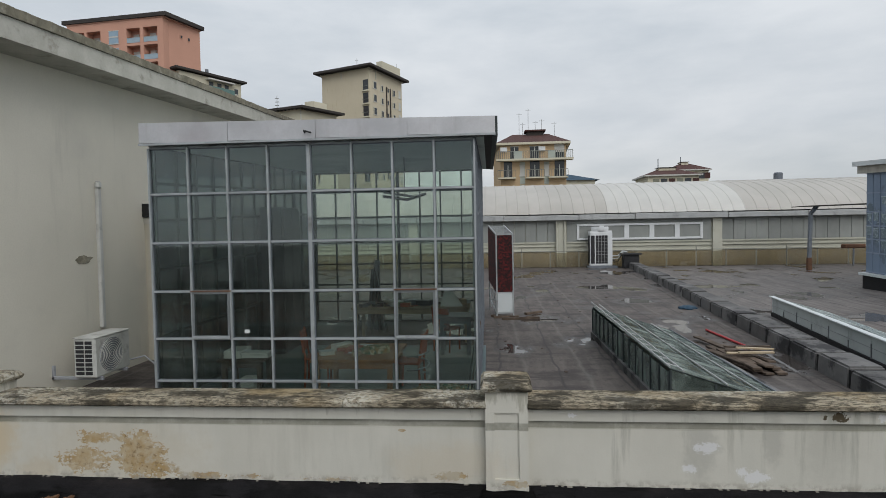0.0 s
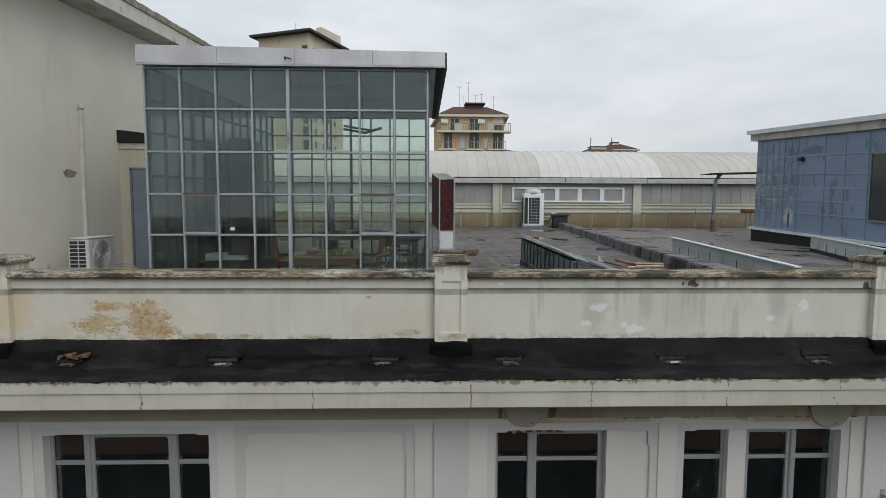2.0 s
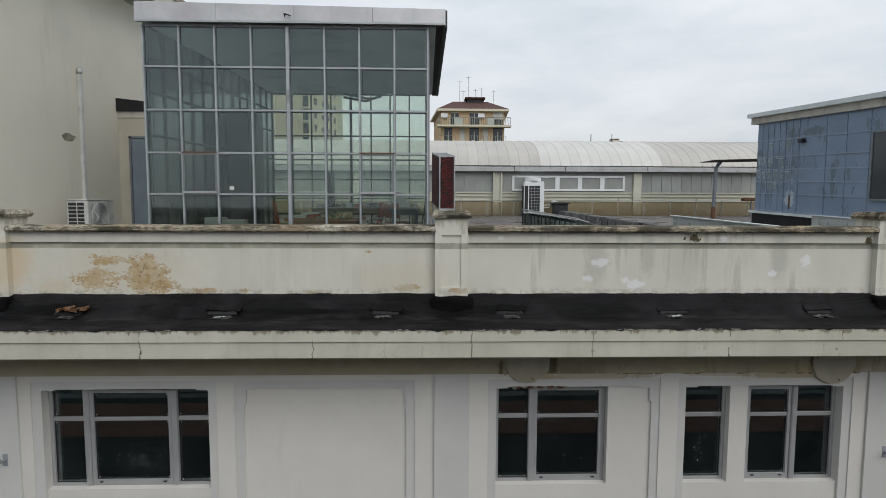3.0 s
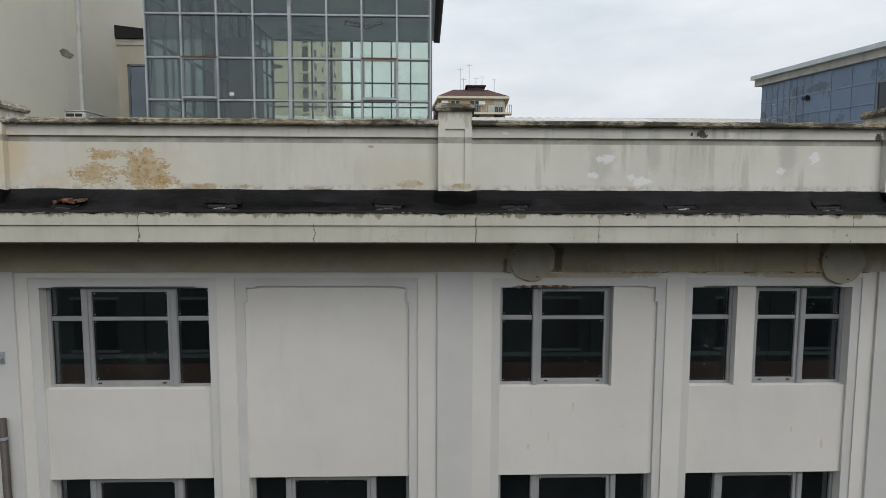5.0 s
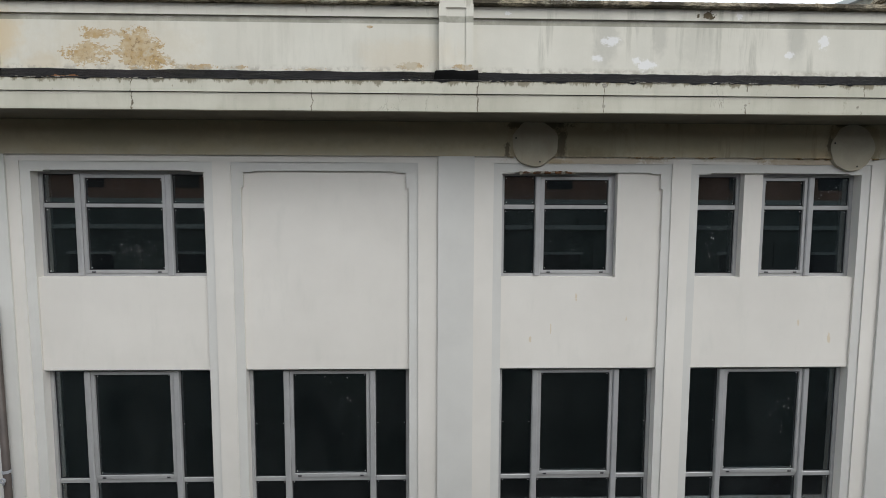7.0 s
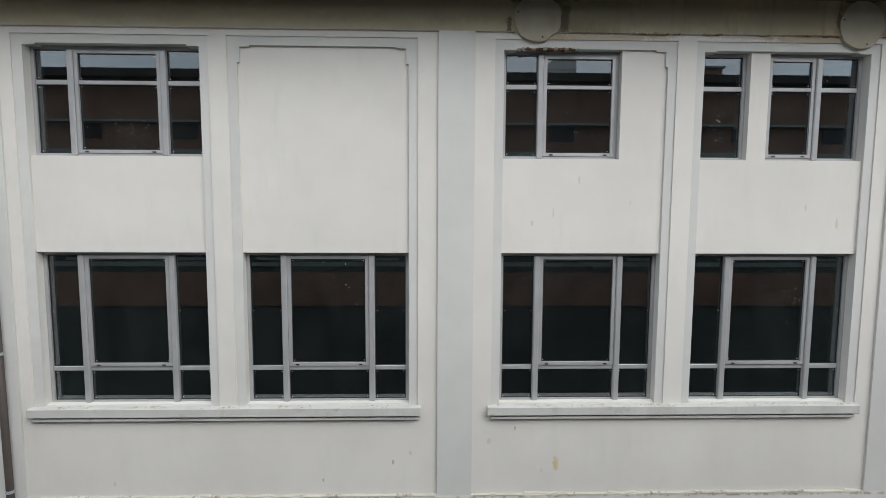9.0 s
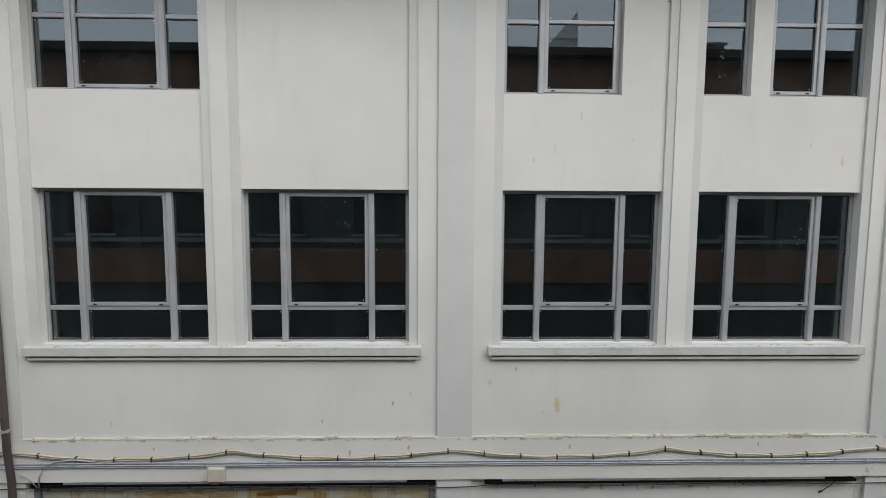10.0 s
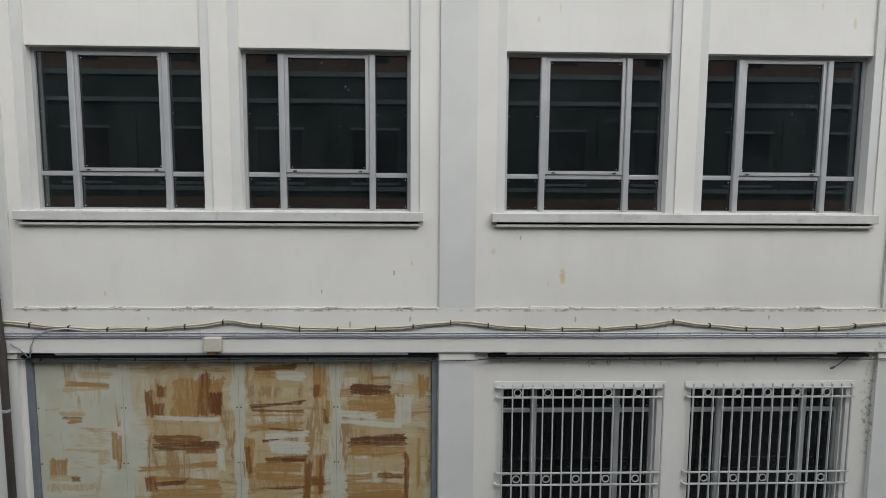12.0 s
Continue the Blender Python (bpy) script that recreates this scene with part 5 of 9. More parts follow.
# tarred felt wrapped round the foot of each pillar
for x in (-0.10 - PERIOD, -0.10, -0.10 + PERIOD):
    bm = B(x - 0.30, x + 0.30, -0.20, 0.0, 12.225, 12.495, bevel=0.02)
    bmesh.ops.subdivide_edges(bm, edges=bm.edges[:], cuts=4, use_grid_fill=True)
    for v_ in bm.verts:
        v_.co += 0.018 * Vector((noise.noise(v_.co * 7), noise.noise(v_.co * 9 + Vector((3, 0, 0))), noise.noise(v_.co * 8 + Vector((0, 4, 0)))))
    solid("tar_wrap", bm, "tar", "black tarred felt wrapped round the pillar foot", "roofing felt", "structure", smooth=True)

# ---------------------------------------------------------------- parapet with pillars
PILLARS = [-0.10 + k * PERIOD for k in (-2, -1, 0, 1, 2)]
for a, b in zip(PILLARS, PILLARS[1:]):
    x0, x1 = a + 0.225, b - 0.225
    bm = bmesh.new()
    relief(bm, [x0, x1, *np.linspace(x0, x1, 8)], [12.21, 13.165, 13.25, 13.40], lambda x, z: 0.05 if z < 13.165 else (0.062 if z < 13.25 else 0.03), 0.34)
    solid("parapet", bm, "parapet", "old cream parapet wall with peeling, patched paint", "parapet", "structure")
    # coping in slabs with a crumbling front edge
    cuts = [x0] + sorted(x0 + (x1 - x0) * f for f in ((0.36, 0.73) if a < -3 else (0.3, 0.42, 0.8))) + [x1]
    for c, d in zip(cuts, cuts[1:]):
        bm = bmesh.new()
        n = int((d - c) / 0.045)
        prof = []
        sag = 0.012 * noise.noise((c, 0.7, 1.1))
        for i in range(n + 1):
            x = c + 0.003 + (d - c - 0.006) * i / n
            r1, r2, r3 = noise.noise((x * 4, 1.0, c)), noise.noise((x * 15, 2.0, c)), noise.noise((x * 33, 3.0, c))
            bite = 0.014 * max(0.0, r2) + 0.008 * abs(r3)
            prof.append([bm.verts.new(p) for p in ((x, -0.045 + bite, 13.402), (x, -0.065 + bite + 0.008 * r1, 13.422 + 0.006 * r3), (x, -0.06 + bite, 13.468 + 0.006 * r2 + sag), (x, -0.02, 13.488 + 0.006 * r3 + sag),
                                                       (x, 0.17, 13.50 + 0.005 * r1 + sag), (x, 0.40, 13.49), (x, 0.40, 13.402))])
        for p, q in zip(prof, prof[1:]):
            for i in range(7):
                bm.faces.new((p[i], q[i], q[(i + 1) % 7], p[(i + 1) % 7]))
        bm.faces.new(prof[0])
        bm.faces.new(list(reversed(prof[-1])))
        solid("coping", bm, "coping", "rough weathered coping slab dark with lichen", "coping", "structure", "coping slabs")
for x in PILLARS:
    pl = thing("parapet_pillar", (x, 0.1, 12.3), "square cream parapet pillar with a sunk panel and stone cap", "pillar", "parapet pillars", "structure")
    bm = bmesh.new()
    relief(bm, [x - 0.235, x - 0.135, x + 0.135, x + 0.235], [12.3, 12.62, 13.36, 13.60], lambda u, z: -0.03 if abs(u - x) < 0.135 and 12.62 < z < 13.36 else -0.05, 0.40)
    part("shaft", bm, "parapet", pl)
    bm = bmesh.new()
    lo, hi = 0.27, 0.285
    hexa(bm, [(x - lo, -0.085, 13.602), (x + lo, -0.085, 13.602), (x + lo, 0.44, 13.602), (x - lo, 0.44, 13.602), (x - hi, -0.105, 13.64), (x + hi, -0.105, 13.64), (x + hi, 0.46, 13.64), (x - hi, 0.46, 13.64)])
    hexa(bm, [(x - hi, -0.105, 13.642), (x + hi, -0.105, 13.642), (x + hi, 0.46, 13.642), (x - hi, 0.46, 13.642), (x - 0.25, -0.07, 13.705), (x + 0.25, -0.07, 13.705), (x + 0.25, 0.42, 13.705), (x - 0.25, 0.42, 13.705)])
    bmesh.ops.subdivide_edges(bm, edges=bm.edges[:], cuts=5, use_grid_fill=True)
    for v_ in bm.verts:
        v_.co += 0.009 * Vector((noise.noise(v_.co * 9), noise.noise(v_.co * 9 + Vector((5, 0, 0))), noise.noise(v_.co * 9 + Vector((0, 5, 0)))))
    part("cap", bm, "coping", pl, "flaking stone cap")

# round plaster patches on the frieze
for x, z, r in ((1.0, 11.55, 0.315), (5.515, 11.51, 0.315)):
    pt = thing("plaster_patch", (x, -0.06, z - r), "round plaster patch bulging from the stained frieze", "plaster patch", "round patches")
    bm = bmesh.new()
    disc_xz(bm, x, Y_PIL - 0.006, Y_PIL + 0.04, z, r, 60, 0.1)
    part("plate", bm, "disc", pt)
    for k in range(2):
        a = 2.9 + k * 2.1
        bm = bmesh.new()
        disc_xz(bm, x + 0.86 * r * math.cos(a), Y_PIL - 0.016, Y_PIL - 0.008, z + 0.86 * r * math.sin(a), 0.011, 8)
        part("stud", bm, "dark", pt)
lintel = thing("crumbled_lintel", (1.2, -0.01, 11.14), "crumbled rusty lintel edge over the window", "lintel")
rng = random.Random(8)
for k in range(16):
    x = 0.80 + 0.05 * k
    h = 0.012 + 0.03 * max(0.0, noise.noise((x * 6, 1.0, 4.0)) + 0.2)
    bm = B(x, x + 0.048, -0.022 - rng.uniform(0, 0.012), 0.03, 11.148 - h, 11.152 + h * 0.5)
    bmesh.ops.subdivide_edges(bm, edges=bm.edges[:], cuts=1, use_grid_fill=True)
    for v_ in bm.verts:
        v_.co += 0.014 * Vector((noise.noise(v_.co * 31), noise.noise(v_.co * 27), noise.noise(v_.co * 23)))
    part("crumb", bm, "old_brick" if k % 3 else "spall", lintel)
# broken lower edge of the frieze
rng = random.Random(19)
bm = bmesh.new()
for k in range(150):
    x = rng.uniform(0.6, 5.9)
    if noise.noise((x * 1.7, 5.0, 2.0)) < -0.05:
        continue
    a, h = rng.uniform(0.008, 0.045), rng.uniform(0.003, 0.009)
    zc = 11.36 + rng.uniform(-0.012, 0.006)
    hexa(bm, [(x - a, Y_PIL - 0.006, zc - h), (x + a, Y_PIL - 0.006, zc - h * 0.4), (x + a * 0.8, Y_PIL + 0.03, zc - h), (x - a, Y_PIL + 0.03, zc - h),
              (x - a * 0.7, Y_PIL - 0.004, zc + h), (x + a * 0.6, Y_PIL - 0.004, zc + h * 1.2), (x + a * 0.6, Y_PIL + 0.03, zc + h), (x - a * 0.7, Y_PIL + 0.03, zc + h)])
solid("broken_plaster", bm, "rust_plaster", "broken rusty plaster along the lower edge of the frieze", "plaster", "stuff")

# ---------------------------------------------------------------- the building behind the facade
# unseen rooms added behind the panes, closed and coloured dark so windows read dark
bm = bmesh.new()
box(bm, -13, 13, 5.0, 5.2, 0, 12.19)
solid("wall_inner", bm, "interior", "plain dark wall added at the back of the unseen rooms", "wall", "structure")
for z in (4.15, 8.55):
    solid("floor", B(-13, 13, 0.41, 5.0, z - 0.25, z), "interior", "plain dark floor added in the unseen rooms", "floor", "structure")
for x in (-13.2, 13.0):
    solid("wall_side", B(x, x + 0.2, 0.41, 5.0, 0, 12.19), "interior", "plain dark side wall added to the unseen rooms", "wall", "structure")
solid("wall_party", B(-0.25, 0.05, 0.41, 5.0, 4.15, 12.19), "interior", "plain dark wall added between two unseen rooms", "wall", "structure")
bm = bmesh.new()
hexa(bm, [(-13, 0.345, 12.2), (60, 0.345, 12.2), (60, 60, 12.9), (-13, 60, 12.9), (-13, 0.345, roof_z(0.345)), (60, 0.345, roof_z(0.345)), (60, 60, roof_z(60)), (-13, 60, roof_z(60))])
solid("roof_deck", bm, "roof", "flat felt roof with puddles, seams and stains", "roof", "structure")

# ---------------------------------------------------------------- windows of the facade
GY = 0.15


def window(name, x0, x1, z0, z1, mullions, transom, sash, label, depth=GY, glazing="pane"):
    """An aluminium window in its reveal: outer frame, mullions, a rail across each light, an opening sash and panes."""
    w = thing(name, ((x0 + x1) / 2, depth, z0), label, "window", kind="structure")
    f = 0.05
    bm = bmesh.new()
    relief(bm, [x0 + 0.002, x0 + f, x1 - f, x1 - 0.002], [z0 + 0.002, z0 + f * 0.8, z1 - f, z1 - 0.002],
           lambda x, z: None if x0 + f < x < x1 - f and z0 + f * 0.8 < z < z1 - f else depth - 0.02, depth + 0.06)
    frame_part = part("window_frame", bm, "alu", w)
    edges = [x0 + f] + [m for m in mullions] + [x1 - f]
    for m in mullions:
        part("mullion", B(m - 0.042, m + 0.042, depth - 0.06, depth + 0.05, z0 + 0.01, z1 - f, bevel=0.012), "alu", w)
    clips = bmesh.new()
    for k, (a, b) in enumerate(zip(edges, edges[1:])):
        a += 0.042 if k else 0.0
        b -= 0.042 if k < len(edges) - 2 else 0.0
        lo, hi, s = z0 + f * 0.8, z1 - f, 0.05
        if k == sash[0] and sash[1] == 2:
            spans, host = [(lo, hi)], None
        else:
            spans = [(lo, transom - 0.032), (transom + 0.032, hi)]
            part("rail", B(a, b, depth - 0.015, depth + 0.045, transom - 0.032, transom + 0.032, bevel=0.006), "alu", w)
        for j, (c, d) in enumerate(spans):
            if k == sash[0] and (j == sash[1] or sash[1] == 2):
                bm = bmesh.new()
                relief(bm, [a + 0.004, a + s, b - s, b - 0.004], [c + 0.004, c + s, d - s, d - 0.004],
                       lambda x, z: None if a + s < x < b - s and c + s < z < d - s else depth - 0.034, depth + 0.03)
                sa = part("sash", bm, "alu", w)
                holes = [(c + s, d - s)]
                if sash[1] == 2:
                    part("sash_rail", B(a + s, b - s, depth - 0.028, depth + 0.028, transom - 0.026, transom + 0.026, bevel=0.005), "alu", sa)
                    holes = [(c + s, transom - 0.026), (transom + 0.026, d - s)]
                for e, h in holes:
                    part("pane", B(a + s - 0.006, b - s + 0.006, depth + 0.004, depth + 0.012, e - 0.006, h + 0.006), "pane", sa)
                    for q in (a + s + 0.03, b - s - 0.03):
                        for r in (e + 0.03, h - 0.03):
                            box(clips, q - 0.005, q + 0.005, depth - 0.001, depth + 0.003, r - 0.005, r + 0.005)
                for q in (a + 0.1, b - 0.15):
                    part("drain_cap", B(q, q + 0.05, depth - 0.043, depth - 0.033, c + 0.014, c + 0.032), "dark", sa)
            else:
                part("pane", B(a - 0.004, b + 0.004, depth + 0.014, depth + 0.022, c - 0.004, d + 0.004), glazing, w)
                for q in (a + 0.03, b - 0.03):
                    for r in (((c + d) / 2,) if d - c > 1.2 else (c + 0.03, d - 0.03)):
                        box(clips, q - 0.005, q + 0.005, depth + 0.009, depth + 0.013, r - 0.005, r + 0.005)
    for ob in [o for o in bpy.data.objects if o.name.split(".")[0] == "pane" and (o.parent == w or (o.parent and o.parent.parent == w))]:
        xs_, zs_ = [v.co.x for v in ob.data.vertices], [v.co.z for v in ob.data.vertices]
        p, q, r, s = min(xs_) + 0.005, max(xs_) - 0.005, min(zs_) + 0.005, max(zs_) - 0.005
        face = min(v.co.y for v in ob.data.vertices)
        bm = bmesh.new()
        relief(bm, [p - 0.003, p + 0.011, q - 0.011, q + 0.003], [r - 0.003, r + 0.011, s - 0.011, s + 0.003],
               lambda x, z: None if p + 0.011 < x < q - 0.011 and r + 0.011 < z < s - 0.011 else face - 0.004, face - 0.0005)
        part("gasket", bm, "dark", ob.parent, "black rubber gasket")
    part("glazing_clips", clips, "paper", w, kind="stuff")
    return w


wide = "three-light grey aluminium window with dark reflecting panes"
for k, (a, b) in enumerate(INNER):
    window(f"window_{k + 1}", a, b, 6.104, LZ[1], [a + 0.54, b - 0.54], 6.615, (1, 1), "tall " + wide)
window("window_5", *UPPER[0], *UZ, [-5.385, -4.13], 10.66, (1, 2), wide + ", spattered in the middle")
window("window_6", *UPPER[1], *UZ, [1.10], 10.66, (1, 2), "two-light grey aluminium window beside a white blind panel")
window("window_7", *UPPER[2], *UZ, [], 10.66, (9, 9), "narrow grey aluminium window with two panes")
window("window_8", *UPPER[3], *UZ, [5.08], 10.66, (0, 2), "two-light grey aluminium window with dark panes")

# pale drips and dots on some panes
rng = random.Random(4)
for nm, cx, cz, rx, rz, n, lab in (("window_5", -4.62, 10.0, 0.36, 0.16, 90, 0), ("window_4", 4.95, 7.6, 0.25, 0.3, 34, 0), ("window_2", -1.75, 7.7, 0.3, 0.4, 12, 0), ("window_7", 3.66, 10.2, 0.12, 0.3, 24, 0), ("window_8", 5.42, 10.9, 0.15, 0.12, 12, 0), ("window_6", 1.6, 10.1, 0.3, 0.4, 9, 0)):
    bm = bmesh.new()
    for i in range(n):
        x, z = cx + rx * rng.gauss(0, 0.5), cz + rz * rng.gauss(0, 0.5)
        r = rng.uniform(0.0010, 0.0024)
        box(bm, x - r, x + r, GY + 0.0015, GY + 0.0035, z - r * rng.choice((0.8, 1.0, 1.0, 1.5, 3.0, 8.0)), z + r)
    part("splashes", bm, "paper", bpy.data.objects[nm], "dried white splashes", kind="stuff")

# ---------------------------------------------------------------- ground floor: smeared gate
gate = thing("gate", (-3.27, 0.12, 0), "wide sheet gate smeared with pale and brown paint", "gate")
for a, b in ((GATE[0], GATE[0] + 0.085), (GATE[1] - 0.085, GATE[1])):
    part("jamb", B(a, b, -0.015, 0.12, 0.0, 4.045, bevel=0.006), "steel", gate, "blue-grey steel jamb")
part("head", B(GATE[0] + 0.087, GATE[1] - 0.087, 0.005, 0.10, 3.955, 4.048, bevel=0.004), "sill", gate, "pale painted head board")
leaf = [GATE[0] + 0.088, -4.86, -3.22, -1.83, GATE[1] - 0.088]
for a, b in zip(leaf, leaf[1:]):
    lf = part("leaf", B(a + 0.0015, b - 0.0015, 0.035, 0.075, 0.04, 3.953), "smear", gate)
    part("stile", B(a + 0.004, a + 0.05, 0.0315, 0.0345, 0.04, 3.95), "smear", lf)
    part("stile", B(b - 0.05, b - 0.004, 0.0315, 0.0345, 0.04, 3.95), "smear", lf)
    for z in (3.28, 2.45, 1.6):
        for q in (a + 0.028, b - 0.028):
            bm = bmesh.new()
            disc_xz(bm, q, 0.024, 0.0315, z, 0.01, 8)
            part("bolt", bm, "rust_post", lf)

# ground floor windows behind grilles
for k, (a, b) in enumerate(GRILLES):
    window(f"window_{k + 9}", a, b, *GZ, [a + 0.5, b - 0.55], 3.17, (9, 9), "street-level grey window with dark panes behind a grille", 0.16, "pane_street")
    part("surround", (lambda bm: (box(bm, a - 0.10, b + 0.12, -0.012, -0.002, GZ[1], GZ[1] + 0.1), bm)[1])(bmesh.new()), "facade", bpy.data.objects[f"window_{k + 9}"])
    g0, g1 = a - 0.075, b + 0.085
    gr = thing("window_grille", ((a + b) / 2, -0.05, GZ[0]), "grey painted iron window grille with rings between double rails", "grille", "window grilles")
    for z in (3.58, 3.44, 2.295, 2.115, 1.30, 1.13):
        part("rail", B(g0, g1, -0.062, -0.038, z - 0.013, z + 0.013, bevel=0.004), "grille", gr)
        for q in (g0, g1):
            part("stay", B(q - 0.012, q + 0.012, -0.04, 0.005, z - 0.014, z + 0.014), "grille", gr)
    n = 17
    bar = mesh_of("bar", B(-0.0085, 0.0085, -0.0645, -0.0355, 1.07, 3.635), "grille")
    for i in range(n):
        x = a + 0.008 + 0.147 * i
        share("bar", bar, gr, Matrix.Translation((x, 0, 0)))
    for zc in (3.51, 2.205):
        for i in (1, 4, 7, 10, 13):
            bm = bmesh.new()
            ring_xz(bm, a + 0.008 + 0.147 * (i + 0.5), -0.05, zc, 0.044, 0.057, 0.008)
            part("ring", bm, "grille", gr)

# ---------------------------------------------------------------- cables and pipes on the facade


def sag(x):
    k = ((x + 3.26) / 3.15) % 1.0
    return 4.583 - 0.46 * k * (1 - k) + 0.006 * math.sin(9 * x)


cable = thing("cable_bundle", (0, -0.09, 4.4), "sagging yellow cable bundle tied below the ledge", "cable")
for dz, dy, r, mat in ((0.0, 0.0, 0.014, "yellow_cable"), (-0.024, 0.004, 0.011, "yellow_cable"), (-0.039, 0.0, 0.006, "steel")):
    part("cable", T([(x, -0.10 + dy, sag(x) + dz + 0.004 * math.sin(5 * x + dz * 90)) for x in np.arange(-8.0, 8.01, 0.1)], r, 6), mat, cable, smooth=True)
for x in np.arange(-7.6, 7.7, 0.53):
    part("tie", B(x - 0.008, x + 0.008, -0.122, -0.075, sag(x) - 0.048, sag(x) + 0.02), "dark", cable)
conduit = thing("conduit", (0, -0.1, 4.3), "twin grey steel conduits clipped along the facade", "conduit")
for z, r in ((4.412, 0.014), (4.376, 0.014), (4.35, 0.008)):
    part("pipe", T([(x, -0.118, z + 0.003 * math.sin(2.2 * x)) for x in np.arange(-8, 8.01, 0.4)], r, 6), "grey_cable", conduit, smooth=True)
for x in np.arange(-7.8, 7.8, 0.46):
    part("clip", B(x - 0.006, x + 0.006, -0.134, -0.10, 4.352, 4.428), "grey_cable", conduit)
thin = thing("thin_cable", (0, -0.03, 4.0), "thin dark cable strung under the lintel", "cable")
part("cable", T([(x, -0.095, 4.026 + 0.012 * math.sin(1.9 * x) - (0.02 if abs(x) < 0.4 else 0)) for x in np.arange(-8, 8.01, 0.2)], 0.007, 6), "dark", thin, smooth=True)
for x in (-5.9, -5.1, -4.6, -3.9, -3.3, -2.2, -1.3, 1.1, 2.4, 4.2):
    part("tie", B(x - 0.008, x + 0.008, -0.106, -0.085, 4.008, 4.046), "dark", thin)
loose = thing("cable_tail", (-6.0, -0.1, 4.1), "short grey cable hanging between the conduits", "cable")
part("cable", T([(-5.2, -0.125, 4.44), (-5.5, -0.13, 4.475), (-5.75, -0.135, 4.45), (-5.92, -0.13, 4.37), (-6.0, -0.125, 4.22), (-6.02, -0.12, 4.06)], 0.011, 6), "grey_cable", loose, smooth=True)
part("cable", T([(-6.28, -0.12, 4.26), (-6.15, -0.125, 4.2), (-6.05, -0.11, 4.06)], 0.008, 6), "grey_cable", loose, smooth=True)
tail = thing("cut_cable", (5.5, -0.06, 3.9), "cut dark cable end below the lintel", "cable")
part("cable", T([(5.62, -0.07, 4.05), (5.55, -0.07, 3.98), (5.42, -0.07, 3.89)], 0.007, 6), "dark", tail)
part("end", T([(5.42, -0.07, 3.89), (5.36, -0.07, 3.865)], 0.016, 6), "dark", tail)

jb = thing("junction_box", (-3.5, -0.1, 4.12), "small beige weathered sensor box under the cables", "junction box")
part("body", B(-3.615, -3.37, -0.19, -0.10, 4.155, 4.36, bevel=0.012), "beige", jb)
part("lens", B(-3.565, -3.45, -0.18, -0.12, 4.12, 4.155), "rust_post", jb, "dark red lens")

pipe = thing("downpipe", (-6.6, -0.13, 0), "dark brown round rainwater downpipe on the facade", "downpipe")
part("pipe", T([(-6.37, -0.15, 0.1), (-6.37, -0.15, 4.2), (-6.40, -0.15, 4.6), (-6.44, -0.15, 9.3)], 0.05, 12), "brown_pipe", pipe, smooth=True)
for z in (1.8, 3.3, 4.9, 6.9, 9.0):
    bm = bmesh.new()
    lathe(bm, -6.37 if z < 4.2 else -6.40 - 0.0085 * (z - 4.6), -0.15, ((0.058, z), (0.058, z + 0.04)), 12)
    part("clamp", bm, "grey_cable", pipe)
for x, z in ((-6.44, 10.15), (6.36, 10.15), (-6.44, 6.75)):
    hk = thing("wall_bracket", (x, -0.06, z), "small grey iron bracket fixed to the pilaster", "bracket", "wall brackets")
    part("plate", B(x - 0.035, x + 0.035, -0.078, -0.06, z - 0.09, z + 0.09, bevel=0.004), "grey_cable", hk)
    part("arm", T([(x, -0.07, z), (x, -0.2, z), (x + 0.03, -0.24, z + 0.05)], 0.018, 8), "grey_cable", hk)
    bm = bmesh.new()
    ring_xz(bm, x + 0.03, -0.25, z + 0.075, 0.022, 0.04, 0.012, 12)
    part("eye", bm, "grey_cable", hk)

# ---------------------------------------------------------------- opposite side of the street
opp = thing("street_building", (0, -18, 0), "brown-red building across the street with dark green fronts and grey ledges", "building")
part("wall", B(-45, 45, -30, -18, -2.2, 11.3), "opp_dark", opp)
part("attic", B(-45, 45, -30, -18.25, 11.3, 14.7), "opp_wall", opp, "brown-red attic storey")
part("roof", B(-45.5, 45.5, -30.5, -17.5, 14.7, 15.05), "dark_eave", opp)
for z, h in ((12.75, 0.1), (11.3, 0.22), (10.1, 0.2), (6.1, 0.2)):
    part("ledge", B(-45, 45, -18.3, -17.9, z, z + h), "opp_trim", opp)
part("band", B(-45, 45, -18.01, -17.9, 4.2, 5.8), "opp_wall", opp, "brown-red band over the shop fronts")
for i in range(-9, 10):
    x = i * 4.4 + 1.3
    part("pier", B(x + 1.6, x + 2.3, -18.01, -17.93, 5.8, 9.5), "opp_dark", opp)
    wn = part("window", B(x - 1.0, x + 1.0, -18.02, -17.96, 6.5, 8.9), "window_dark", opp)
    part("frame", B(x - 1.12, x + 1.12, -18.0, -17.92, 8.9, 9.02), "opp_trim", wn)
    part("sill", B(x - 1.12, x + 1.12, -18.0, -17.85, 6.38, 6.5), "opp_trim", wn)
    wn = part("window", B(x - 0.6, x + 0.6, -18.26, -18.2, 12.0, 12.7), "window_dark", opp)
    part("frame", B(x - 0.7, x + 0.7, -18.24, -18.15, 12.7, 12.74), "opp_trim", wn)
lant = thing("roof_lantern", (6.6, -24, 15.05), "white glazed roof lantern across the street", "roof lantern")
bm = bmesh.new()
hexa(bm, [(5.6, -26, 15.05), (7.6, -26, 15.05), (7.6, -23, 15.05), (5.6, -23, 15.05), (5.6, -26, 16.2), (7.55, -26, 18.4), (7.55, -23, 18.4), (5.6, -23, 16.2)])
part("glazing", bm, "paper", lant)
for k in range(5):
    part("bar", B(5.62, 7.6, -22.99, -22.95, 14.9 + k * 0.5, 14.94 + k * 0.5), "alu", lant)
